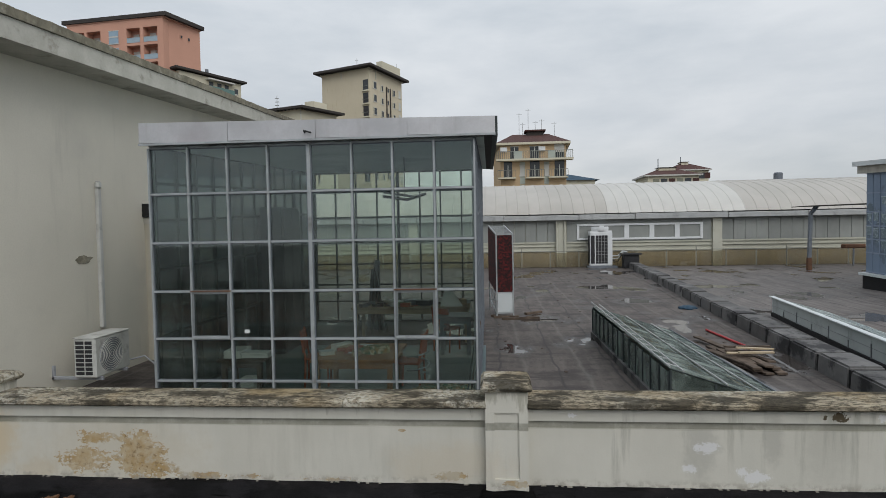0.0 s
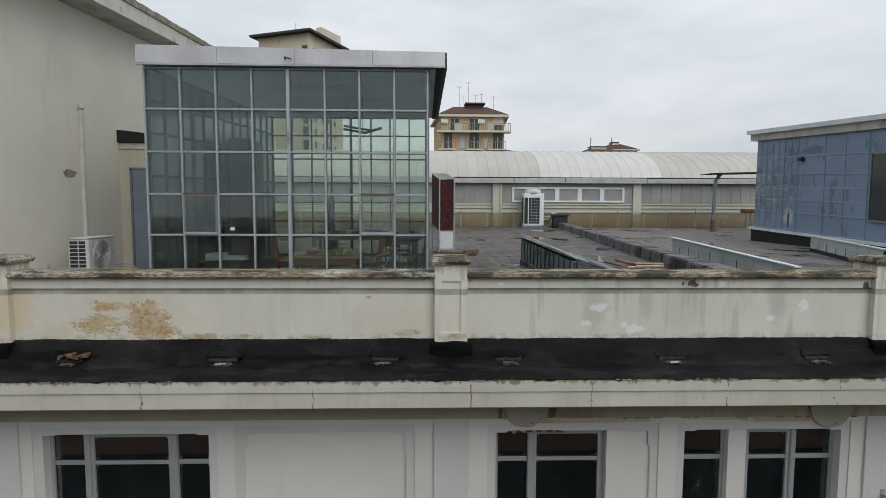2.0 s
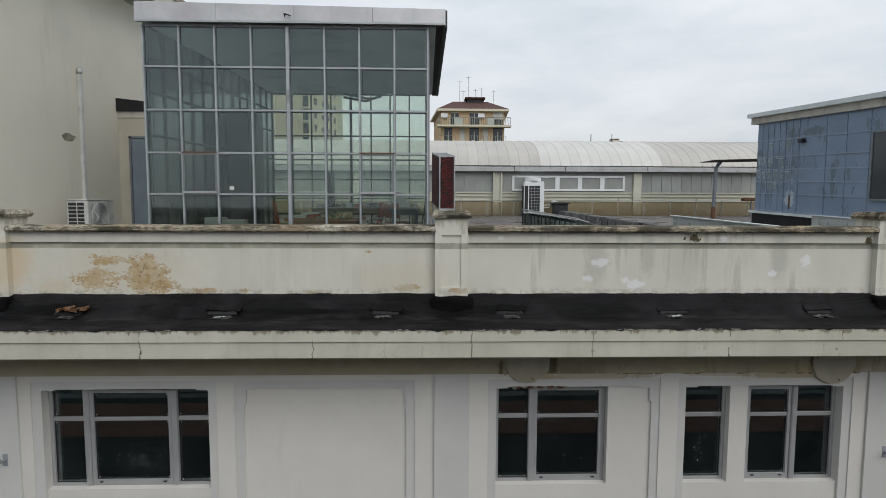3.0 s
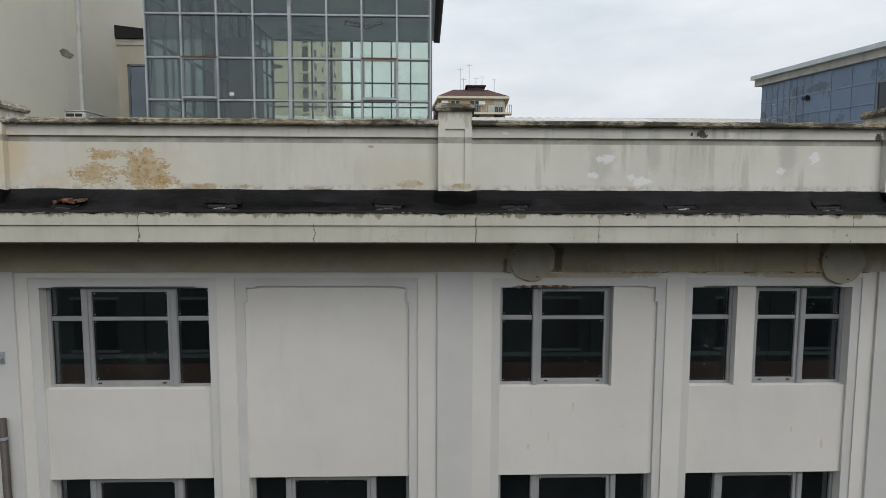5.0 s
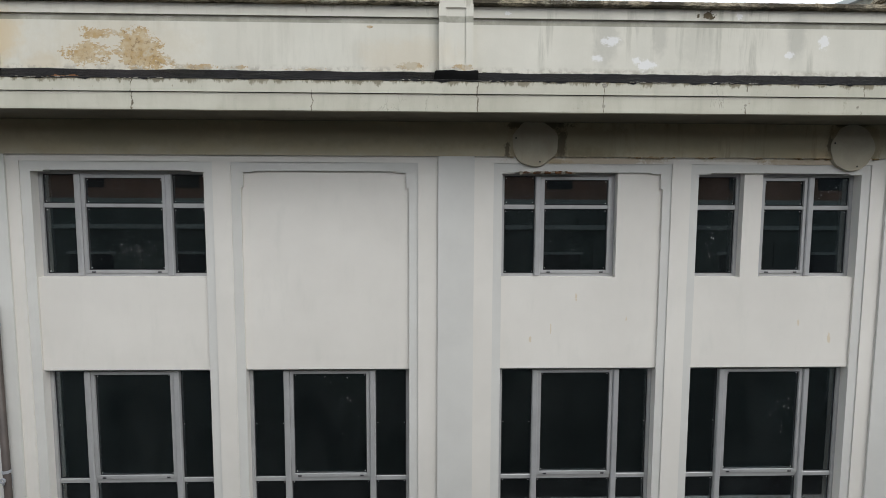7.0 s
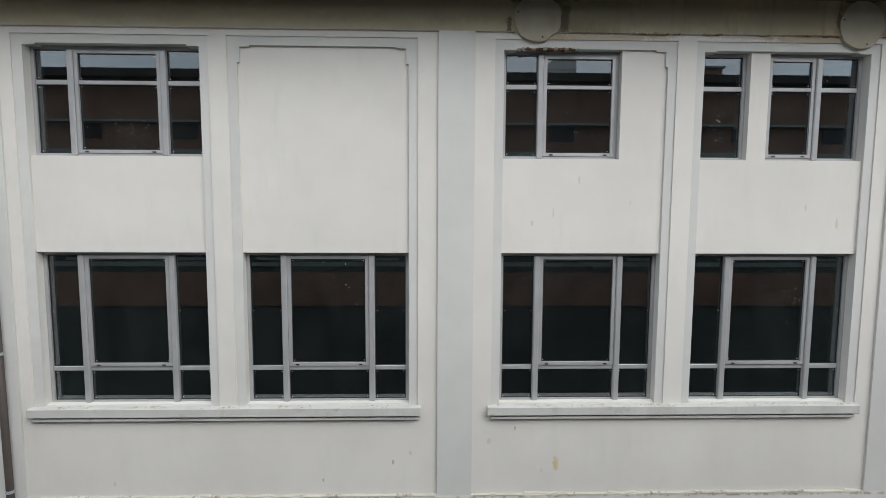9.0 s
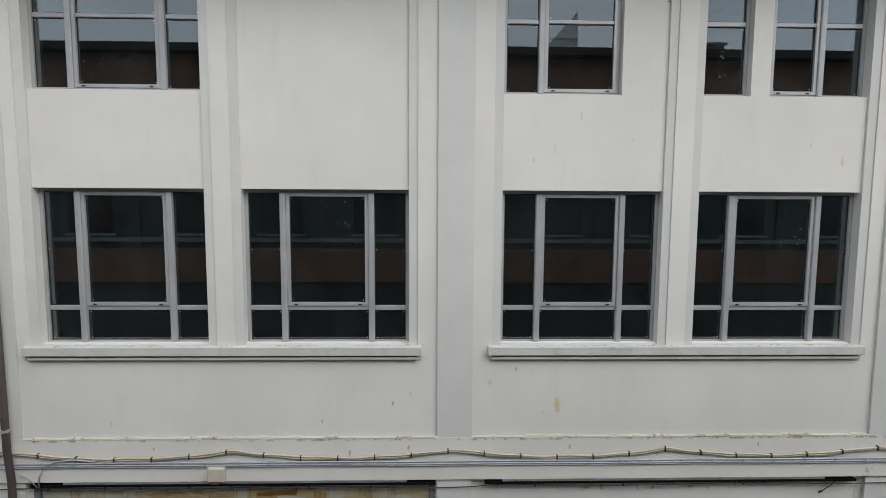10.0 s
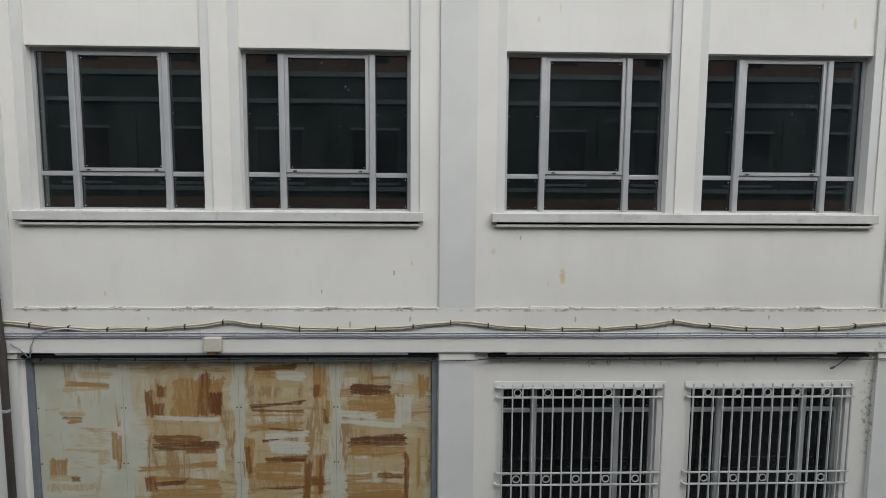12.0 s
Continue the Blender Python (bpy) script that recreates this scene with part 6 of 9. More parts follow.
for i in range(-3, 4):
    x = i * 11 + 2.5
    ch = thing("chimney", (x, -20, 15.05), "short brick chimney on the opposite roof", "chimney", "chimneys")
    part("stack", B(x - 0.5, x + 0.5, -20.4, -19.6, 15.0, 15.4 + 0.4 * (i % 2)), "opp_wall", ch)
    part("cap", B(x - 0.6, x + 0.6, -20.5, -19.5, 15.4 + 0.4 * (i % 2), 15.5 + 0.4 * (i % 2)), "opp_trim", ch)

# the far side of the street stands close: all of it drawn in towards the facade
for ob in [o for o in bpy.data.objects if o.parent is None and o.name.split(".")[0] in ("street_building", "roof_lantern", "chimney")]:
    at = ob.location.copy()
    ob.location = (0.787 * at.x, 0.787 * (at.y + 18.0) - 12.5, 0.787 * at.z + 1.7)
    ob.scale = (0.787, 0.787, 0.787)

# ---------------------------------------------------------------- greenhouse on the roof
GX0, GX1, GF, GB = -4.93, -0.41, 1.20, 8.5
FLOOR = 12.93
VX = [-4.90, -4.345, -3.79, -3.225, -2.655, -2.075, -1.525, -0.97, -0.44]
VZ = [12.98, 13.36, 13.945, 14.60, 15.27, 15.94, 16.57]
gh = thing("greenhouse", ((GX0 + GX1) / 2, (GF + GB) / 2, FLOOR), "tall glazed rooftop workroom with grey aluminium bars", "greenhouse")
solid("greenhouse_floor", B(GX0 - 0.05, GX1 + 0.05, GF - 0.06, GB + 0.06, 12.87, FLOOR), "teal_floor", "teal-grey floor inside the glazed workroom", "floor", "structure")


def glaze(vx, vz, put, bar_mat, wide=(), open_cells=(), bw=0.019):
    """Bars, rails and panes of one glazed side; put(u0, u1, z0, z1, t0, t1) gives its box."""
    for k, u in enumerate(vx):
        w = bw * (1.9 if k in wide else 1.0)
        if bar_mat == "alu_bright":
            # dark base, narrower bright cap: the bar's dark gap and highlight put into colour
            m = part("mullion", put(u - w, u + w, vz[0], vz[-1], -0.02, 0.03), "steel", gh)
            part("cap", put(u - w * 0.62, u + w * 0.62, vz[0], vz[-1], -0.042, -0.02), bar_mat, m)
        else:
            part("mullion", put(u - w, u + w, vz[0], vz[-1], -0.035, 0.03), bar_mat, gh)
    for z in vz:
        for k, (a, b) in enumerate(zip(vx, vx[1:])):
            if bar_mat == "alu_bright":
                # rails repeat the painted highlight over a dark base
                m = part("transom", put(a + bw, b - bw, z - 0.02, z + 0.02, -0.012, 0.024), "steel", gh)
                part("cap", put(a + bw * 0.7, b - bw * 0.7, z - 0.011, z + 0.014, -0.032, -0.012), bar_mat, m)
            else:
                part("transom", put(a + bw, b - bw, z - 0.02, z + 0.02, -0.024, 0.024), bar_mat, gh)
    for i, (a, b) in enumerate(zip(vx, vx[1:])):
        for j, (c, d) in enumerate(zip(vz, vz[1:])):
            if (i, j) in open_cells:
                continue
            part("pane", put(a + bw, b - bw, c + 0.02, d - 0.02, -0.003, 0.003), "pane_green", gh)


def side_front(u0, u1, z0, z1, t0, t1):
    return B(u0, u1, GF + t0, GF + t1, z0, z1)


def side_back(u0, u1, z0, z1, t0, t1):
    return B(u0, u1, GB + t0, GB + t1, z0, z1)


def ceil_z(y):
    """Underside of the rising ceiling board."""
    return 16.60 + 0.0481 * (y - GF - 0.03)


def side_box(x0, x1, u0, u1, z0, z1):
    """A box of the side glazing; what reaches the top line follows the ceiling's rise."""
    def rise(z, u):
        return z + (ceil_z(u) - 16.62) * min(1.0, max(0.0, (z - 13.5) / 2.6))
    bm = bmesh.new()
    hexa(bm, [(x0, u0, rise(z0, u0)), (x1, u0, rise(z0, u0)), (x1, u1, rise(z0, u1)), (x0, u1, rise(z0, u1)),
              (x0, u0, rise(z1, u0)), (x1, u0, rise(z1, u0)), (x1, u1, rise(z1, u1)), (x0, u1, rise(z1, u1))])
    return bm


def side_left(u0, u1, z0, z1, t0, t1):
    return side_box(GX0 + 0.03 + t0, GX0 + 0.03 + t1, u0, u1, z0, z1)


def side_right(u0, u1, z0, z1, t0, t1):
    return side_box(GX1 - 0.03 + t0, GX1 - 0.03 + t1, u0, u1, z0, z1)


glaze(VX, VZ, side_front, "alu_bright", wide=(4,), open_cells=((1, 2), (6, 2)))
back_z = [12.98, 13.5, 13.95, 14.5, 15.07, 15.75, 16.42, 16.93]
glaze(VX, back_z, side_back, "alu_dark", wide=(4,))
dy_ = list(np.linspace(GF + 0.08, GB - 0.08, 14))
glaze(dy_, [12.98, 13.95, 14.9, 15.6, 16.12, 16.62], side_left, "alu_dark")
glaze(dy_, [12.98, 13.95, 14.9, 15.6, 16.12, 16.62], side_right, "alu_bright")
# two top-hung vents stand slightly open
for i in (1, 6):
    a, b, c, d = VX[i] + 0.012, VX[i + 1] - 0.012, VZ[2] + 0.012, VZ[3] - 0.005
    vent = bmesh.new()
    relief(vent, [a, a + 0.03, b - 0.03, b], [c, c + 0.04, d - 0.03, d], lambda x, z: None if a + 0.03 < x < b - 0.03 and c + 0.04 < z < d - 0.03 else GF - 0.05, GF - 0.02)
    tilt = Matrix.Translation((0, GF, d)) @ Matrix.Rotation(radians(-1.5), 4, "X") @ Matrix.Translation((0, -GF, -d))
    bmesh.ops.transform(vent, matrix=tilt, verts=vent.verts)
    vs_ = part("vent_sash", vent, "alu_grey", gh, "slightly open vent sash")
    bm = B(a + 0.025, b - 0.025, GF - 0.038, GF - 0.032, c + 0.035, d - 0.025)
    bmesh.ops.transform(bm, matrix=tilt, verts=bm.verts)
    part("pane", bm, "pane_green", vs_)
    bm = B(a, b, GF - 0.062, GF - 0.0505, c, c + 0.035)
    bmesh.ops.transform(bm, matrix=tilt, verts=bm.verts)
    part("bottom_rail", bm, "alu_bright", vs_)
    part("hinge_cover", B(a - 0.02, b + 0.02, GF - 0.06, GF - 0.043, d + 0.002, d + 0.022), "rust_post", gh, "rusty hinge strip")
# soffit slab and zinc fascia
bm = bmesh.new()
hexa(bm, [(GX0, GF + 0.03, 16.60), (GX1 + 0.1, GF + 0.03, 16.60), (GX1 + 0.1, GB, 16.95), (GX0, GB, 16.95), (GX0, GF + 0.03, 16.84), (GX1 + 0.1, GF + 0.03, 16.84), (GX1 + 0.1, GB, 17.2), (GX0, GB, 17.2)])
part("soffit", bm, "ceiling", gh, "grey ceiling board")
FX = [-4.97, -3.72, -2.52, -1.30, -0.16]
for a, b in zip(FX, FX[1:]):
    za, zb = 16.905 - 0.0135 * (a + 4.97), 16.905 - 0.0135 * (b + 4.97)
    bm = bmesh.new()
    hexa(bm, [(a, GF - 0.12, 16.63), (b - 0.004, GF - 0.12, 16.62), (b - 0.004, GF + 0.02, 16.62), (a, GF + 0.02, 16.63), (a, GF - 0.11, za), (b - 0.004, GF - 0.11, zb), (b - 0.004, GF + 0.02, zb), (a, GF + 0.02, za)])
    part("fascia", bm, "fascia", gh, "dented zinc fascia")
part("drip_edge", B(-4.97, -0.16, GF - 0.135, GF - 0.1, 16.595, 16.622), "alu_bright", gh)
bm = bmesh.new()
hexa(bm, [(-0.20, GF, 16.60), (-0.13, GF, 16.60), (-0.13, GB + 0.2, 16.95), (-0.20, GB + 0.2, 16.95), (-0.20, GF, 16.86), (-0.13, GF, 16.86), (-0.13, GB + 0.2, 17.2), (-0.20, GB + 0.2, 17.2)])
part("side_gutter", bm, "alu_dark", gh)
bm = bmesh.new()
hexa(bm, [(GX1 + 0.1, GF + 0.02, 16.62), (-0.2, GF + 0.02, 16.62), (-0.2, GB + 0.2, 16.96), (GX1 + 0.1, GB + 0.2, 16.96), (GX1 + 0.1, GF + 0.02, 16.66), (-0.2, GF + 0.02, 16.66), (-0.2, GB + 0.2, 17.0), (GX1 + 0.1, GB + 0.2, 17.0)])
part("side_soffit", bm, "dark_eave", gh)
part("hook", T([(-2.66, GF - 0.13, 16.7), (-2.66, GF - 0.18, 16.72), (-2.56, GF - 0.18, 16.69)], 0.012, 6), "dark", gh)
part("plinth", B(GX0, GX1 + 0.02, GF - 0.04, GF + 0.04, FLOOR, 12.962), "alu_dark", gh)
part("sticker", B(-3.62, -3.55, GF - 0.008, GF - 0.004, 14.02, 14.07), "paper", gh)

# inside: work tables, chairs, papers


def work_table(x, y, w, d, h, label, mat="wood"):
    t = thing("work_table", (x, y, FLOOR), label, "table", "work tables")
    part("tabletop", B(x - w / 2, x + w / 2, y - d / 2, y + d / 2, FLOOR + h - 0.045, FLOOR + h, bevel=0.008), mat, t)
    part("apron", B(x - w / 2 + 0.06, x + w / 2 - 0.06, y - d / 2 + 0.05, y - d / 2 + 0.075, FLOOR + h - 0.145, FLOOR + h - 0.045), mat, t)
    part("apron", B(x - w / 2 + 0.06, x + w / 2 - 0.06, y + d / 2 - 0.075, y + d / 2 - 0.05, FLOOR + h - 0.145, FLOOR + h - 0.045), mat, t)
    for sx in (-1, 1):
        for sy in (-1, 1):
            part("leg", B(x + sx * (w / 2 - 0.09) - 0.035, x + sx * (w / 2 - 0.09) + 0.035, y + sy * (d / 2 - 0.09) - 0.035, y + sy * (d / 2 - 0.09) + 0.035, FLOOR, FLOOR + h - 0.045), mat, t)
    return t


def side_chair(x, y, turn, label):
    c = thing("chair", (0, 0, 0), label, "chair", "wooden chairs")
    for sx in (-0.19, 0.19):
        part("leg", T([(sx, -0.18, 0.0), (sx, -0.17, 0.44)], 0.017, 8), "chair_red", c)
        part("leg", T([(sx, 0.19, 0.0), (sx, 0.17, 0.45), (sx, 0.24, 0.9)], 0.017, 8), "chair_red", c)
    part("seat", B(-0.21, 0.21, -0.2, 0.19, 0.43, 0.465, bevel=0.012), "chair_red", c)
    bm = bmesh.new()
    hexa(bm, [(-0.2, 0.19, 0.62), (0.2, 0.19, 0.55), (0.2, 0.215, 0.55), (-0.2, 0.215, 0.55), (-0.2, 0.225, 0.88), (0.2, 0.225, 0.88), (0.2, 0.25, 0.88), (-0.2, 0.25, 0.88)])
    part("backrest", bm, "chair_red", c)
    c.matrix_basis = pose(x, y, FLOOR, 0, 0, turn)
    return c


work_table(-2.25, 2.2, 1.25, 1.15, 0.62, "large red-brown wooden work table inside the greenhouse")
work_table(-2.0, 6.2, 2.6, 0.9, 0.78, "long pale table heaped with papers by the back glazing", "new_wood")
work_table(-4.15, 2.4, 0.75, 0.55, 0.5, "low dark wooden side table under a stack of papers", "dark_wood")
work_table(-0.95, 4.9, 0.7, 0.6, 0.76, "small dark desk in the corner of the greenhouse", "steel")
side_chair(-1.5, 2.3, -95, "red-brown wooden chair pulled up to the work table")
side_chair(-1.15, 5.1, 150, "red-brown wooden chair by the paper-strewn table")
side_chair(-3.05, 2.6, 100, "red-brown wooden chair at the end of the work table")
rng = random.Random(8)
for k in range(44):
    if k < 15:
        x, y, z = -2.25 + rng.uniform(-0.5, 0.5), 2.2 + rng.uniform(-0.45, 0.45), FLOOR + 0.62
    else:
        x, y, z = -2.0 + rng.uniform(-1.2, 1.2), 6.2 + rng.uniform(-0.35, 0.35), FLOOR + 0.78
    w, d, h = rng.uniform(0.05, 0.17), rng.uniform(0.04, 0.13), rng.uniform(0.01, 0.12)
    bm = B(-w, w, -d, d, 0, h)
    bmesh.ops.transform(bm, matrix=pose(x, y, z, 0, 0, rng.uniform(0, 180)), verts=bm.verts)
    solid("paper_stack", bm, rng.choice(["paper", "paper", "steel", "chair_red", "cloth", "dark", "new_wood"]), "small stack of papers and books on a work table", "papers", group="papers on the tables")
for x, y, z, w, d, h in ((-4.3, 2.4, FLOOR + 0.5, 0.14, 0.2, 0.12), (-3.98, 2.35, FLOOR + 0.5, 0.24, 0.1, 0.08), (-4.02, 2.2, FLOOR, 0.12, 0.1, 0.22)):
    bm = bmesh.new()
    for i in range(4):
        box(bm, x - w + 0.01 * (i % 2), x + w - 0.008 * (i % 3), y - d, y + d, z + h * i / 4, z + h * (i + 0.9) / 4)
    solid("paper_pile", bm, "paper", "pile of white papers in the greenhouse", "papers", group="paper piles")
# bent white sheet standing on the back table
bm = bmesh.new()
hexa(bm, [(-1.35, 5.85, 13.715), (-0.85, 5.85, 13.715), (-0.85, 5.87, 13.715), (-1.35, 5.87, 13.715), (-1.25, 6.1, 14.1), (-1.12, 6.1, 14.1), (-1.12, 6.12, 14.1), (-1.25, 6.12, 14.1)])
solid("folded_sheet", bm, "paper", "folded white sheet leaning on the table", "sheet")
# spring-like metal stand
coil = [(-1.36 + 0.17 * math.cos(a), 2.15 + 0.17 * math.sin(a), 12.96 + 0.62 * a / 18.9) for a in np.arange(0, 18.9, 0.3)]
solid("coil_stand", T(coil, 0.012, 6), "grey_cable", "open metal coil stand on the greenhouse floor", "stand", smooth=True)
# heap of patterned cloth
bm = bmesh.new()
bmesh.ops.create_icosphere(bm, subdivisions=4, radius=1.0)
for v_ in bm.verts:
    q = 0.18 * noise.noise(v_.co * 3.2) + 0.10 * noise.noise(v_.co * 8)
    v_.co = Vector((v_.co.x * (0.52 + q), v_.co.y * (0.36 + q), max(0.0, v_.co.z * (0.17 + 0.35 * q)))) + Vector((-0.98, 1.95, FLOOR))
solid("cloth_heap", bm, "cloth", "heap of patterned cloth on the greenhouse floor", "cloth", smooth=True)
for k in range(2):
    x = -0.62 + 0.05 * k
    solid("leaning_board", T([(x, 1.55 + 0.06 * k, FLOOR), (x + 0.16, 2.0 + 0.05 * k, FLOOR + 1.0 + 0.1 * (k % 3))], 0.014, 6), "old_wood" if k % 2 else "alu_dark", "thin batten leaning in the greenhouse corner", "batten", group="leaning battens")
# tall dark block, added in place of a dark gap, and rolled boards by the left
gap_block = thing("dark_gap_block", (-4.6, 5.2, FLOOR), "tall dark block added for the dark gap at the side glazing", "cabinet")
part("body", B(-4.84, -4.40, 4.7, 5.7, FLOOR, 15.9, bevel=0.01), "dark", gap_block)
part("door", B(-4.397, -4.37, 4.72, 5.19, FLOOR + 0.08, 15.85, bevel=0.006), "dark", gap_block)
part("door", B(-4.397, -4.37, 5.21, 5.68, FLOOR + 0.08, 15.85, bevel=0.006), "dark", gap_block)
for k in range(6):
    bm = B(-0.07, 0.07, -0.012, 0.012, 0, 1.5 + 0.12 * (k % 3))
    bmesh.ops.transform(bm, matrix=pose(-3.25 + 0.1 * k, 7.4 - 0.05 * k, FLOOR, -6 - k, 4 + k, 20 * k), verts=bm.verts)
    solid("leaning_plank", bm, "dark" if k % 2 else "steel", "dark plank leaning upright at the back", "plank", group="leaning planks")
# overhead lamp frame
lampo = thing("hanging_lamp", (-1.9, 4.0, 16.0), "black folded lamp frame hung under the ceiling", "lamp")
part("arm", T([(-2.2, 4.0, 16.02), (-1.75, 4.05, 15.95), (-1.4, 4.0, 16.05)], 0.03, 6), "dark", lampo)
part("arm", T([(-2.2, 4.1, 16.1), (-1.6, 4.1, 16.0)], 0.025, 6), "dark", lampo)
part("cord", T([(-1.8, 4.05, 15.97), (-1.8, 4.05, 16.75)], 0.008, 6), "dark", lampo)

# ---------------------------------------------------------------- large hall beside the greenhouse
HX = -7.0


def eave_z(y):
    return 18.34 + 0.056 * (y - 0.44)


bm = bmesh.new()
hexa(bm, [(HX - 0.4, 0.42, 12.3), (HX, 0.42, 12.3), (HX, 12.5, 12.3), (HX - 0.4, 12.5, 12.3),
          (HX - 0.4, 0.42, eave_z(0.42) - 0.35), (HX, 0.42, eave_z(0.42) - 0.35), (HX, 12.5, eave_z(12.5) - 0.35), (HX - 0.4, 12.5, eave_z(12.5) - 0.35)])
solid("hall_wall", bm, "hall", "tall plain cream wall of the neighbouring hall", "wall", "structure")
solid("hall_end_wall", B(-16, HX - 0.4, 0.42, 0.82, 12.3, eave_z(0.42) - 0.35), "hall", "plain front wall of the neighbouring hall", "wall", "structure")
solid("hall_back_wall", B(-16, HX - 0.4, 12.1, 12.5, 12.3, eave_z(12.1) - 0.35), "hall", "plain rear wall of the neighbouring hall", "wall", "structure")
eave = thing("hall_roof", (-8, 6, 18.3), "sloping hall roof edge of stained concrete with lichen", "roof", kind="structure")
for nm, x0, x1, za, zb, mat in (("soffit", -16.0, -6.44, -0.42, -0.30, "eave"), ("fascia", -6.44, -6.36, -0.42, -0.13, "eave")):
    bm = bmesh.new()
    y0, y1 = -0.3, 12.6
    hexa(bm, [(x0, y0, eave_z(y0) + za), (x1, y0, eave_z(y0) + za), (x1, y1, eave_z(y1) + za), (x0, y1, eave_z(y1) + za),
              (x0, y0, eave_z(y0) + zb), (x1, y0, eave_z(y0) + zb), (x1, y1, eave_z(y1) + zb), (x0, y1, eave_z(y1) + zb)])
    part(nm, bm, mat, eave)
bm = bmesh.new()
n = 90
prof = []
for i in range(n + 1):
    y = -0.3 + 12.9 * i / n
    j = 0.012 * noise.noise((y * 4, 0.2, 0.4)) + 0.008 * noise.noise((y * 13, 0.2, 0.4))
    z = eave_z(y)
    prof.append([bm.verts.new(p) for p in ((-6.33 + j, y, z - 0.125), (-6.32 + j, y, z + j), (-6.9, y, z + 0.05), (-6.9, y, z - 0.125))])
for p, q in zip(prof, prof[1:]):
    for i in range(4):
        bm.faces.new((p[i], q[i], q[(i + 1) % 4], p[(i + 1) % 4]))
bm.faces.new(prof[0])
bm.faces.new(list(reversed(prof[-1])))
part("roof_edge", bm, "eave_rough", eave, "lichen-covered roof edge")

# spalled patch, pipe and small marks on the hall wall
bm = bmesh.new()
seg = 20
ring = []
for k in range(seg):
    a = 2 * math.pi * k / seg
    q = 1 + 0.45 * noise.noise((math.cos(a) * 1.7, math.sin(a) * 1.7, 2.2))
    ring.append((2.60 + 0.17 * q * math.cos(a), 15.0 + 0.065 * q * math.sin(a)))
f0 = [bm.verts.new((HX + 0.006, y, z)) for y, z in ring]
f1 = [bm.verts.new((HX - 0.01, y, z)) for y, z in ring]
bm.faces.new(f0)
for k in range(seg):
    bm.faces.new((f0[k], f1[k], f1[(k + 1) % seg], f0[(k + 1) % seg]))
solid("wall_spall", bm, "eave_rough", "brown spalled patch in the hall plaster", "spall")
duct = thing("pipe_trunking", (HX, 2.95, 13.8), "white vertical pipe trunking on the hall wall", "pipe")
part("trunk", B(HX, HX + 0.07, 2.90, 2.99, 13.8, 16.2, bevel=0.012), "ac_enamel", duct)
part("elbow", B(HX, HX + 0.09, 2.885, 3.0, 16.2, 16.33, bevel=0.03), "ac_enamel", duct)

# split outdoor unit on the hall wall: fan towards the greenhouse
ac = thing("air_conditioner", (-6.35, 2.1, 13.2), "weathered white split air-conditioner unit on wall brackets", "air conditioner")
X0, X1, Y0, Y1, Z0, Z1 = -6.55, -6.20, 1.72, 2.52, 13.24, 13.84
part("casing", B(X0, X1, Y0, Y1, Z0, Z1, bevel=0.018), "ac_enamel", ac)
part("lid", B(X0 - 0.008, X1 + 0.008, Y0 - 0.008, Y1 + 0.008, Z1, Z1 + 0.018, bevel=0.006), "ac_enamel", ac)
for i in range(8):
    for a, b in ((X0 + 0.035, X0 + 0.165), (X0 + 0.185, X0 + 0.295)):
        part("louvre", B(a, b, Y0 - 0.004, Y0 + 0.01, Z0 + 0.05 + i * 0.066, Z0 + 0.10 + i * 0.066), "dark", ac)
for r in (0.035, 0.07, 0.105, 0.14, 0.175, 0.21, 0.24, 0.262):
    pts = [(X1 + 0.008, Y0 + 0.36 + r * math.cos(a), Z0 + 0.30 + r * math.sin(a)) for a in np.linspace(0, 2 * math.pi, 29)]
    part("fan_guard", T(pts, 0.0055, 5), "ac_enamel", ac)
bm = bmesh.new()
pts = [(Y0 + 0.36 + 0.27 * math.cos(a), Z0 + 0.30 + 0.27 * math.sin(a)) for a in np.linspace(0, 2 * math.pi, 28, endpoint=False)]
f0 = [bm.verts.new((X1 + 0.003, y, z)) for y, z in pts]
f1 = [bm.verts.new((X1 - 0.02, y, z)) for y, z in pts]
bm.faces.new(f0)
for k in range(28):
    bm.faces.new((f0[k], f1[k], f1[(k + 1) % 28], f0[(k + 1) % 28]))
part("fan_opening", bm, "steel", ac)
for y in (Y0 + 0.12, Y1 - 0.12):
    part("bracket", B(HX, X1 + 0.03, y - 0.02, y + 0.02, Z0 - 0.05, Z0, bevel=0.004), "grey_cable", ac)
    part("bracket", B(HX, HX + 0.04, y - 0.02, y + 0.02, Z0 - 0.05, Z0 + 0.16, bevel=0.004), "grey_cable", ac)
part("hose", T([(-6.55, 2.5, 13.4), (-6.3, 2.7, 13.3), (-6.1, 2.75, 13.35), (-5.95, 2.8, 13.2), (-5.95, 2.8, 12.95)], 0.016, 6), "grey_cable", ac, smooth=True)

# low annexe with a grey-blue door between hall and greenhouse
solid("annexe_wall", B(HX, -4.99, 4.26, 4.46, 12.9, 15.60), "beige", "beige rendered annexe wall", "wall", "structure")
solid("annexe_trim", B(HX, -4.99, 4.24, 4.47, 15.60, 15.73), "eave", "grey concrete edge of the annexe roof", "trim", "structure")
bm = bmesh.new()
hexa(bm, [(HX, 4.2, 15.735), (-4.99, 4.2, 15.735), (-4.99, 7, 15.735), (HX, 7, 15.735), (HX, 4.2, 16.0), (-4.99, 4.2, 15.78), (-4.99, 7, 15.9), (HX, 7, 16.1)])
solid("annexe_roof", bm, "felt_dark", "black felt annexe roof turned up against the hall", "roof", "structure")
dr = thing("door_1", (-6.1, 4.25, 12.95), "grey-blue flush metal door of the annexe", "door", kind="structure")
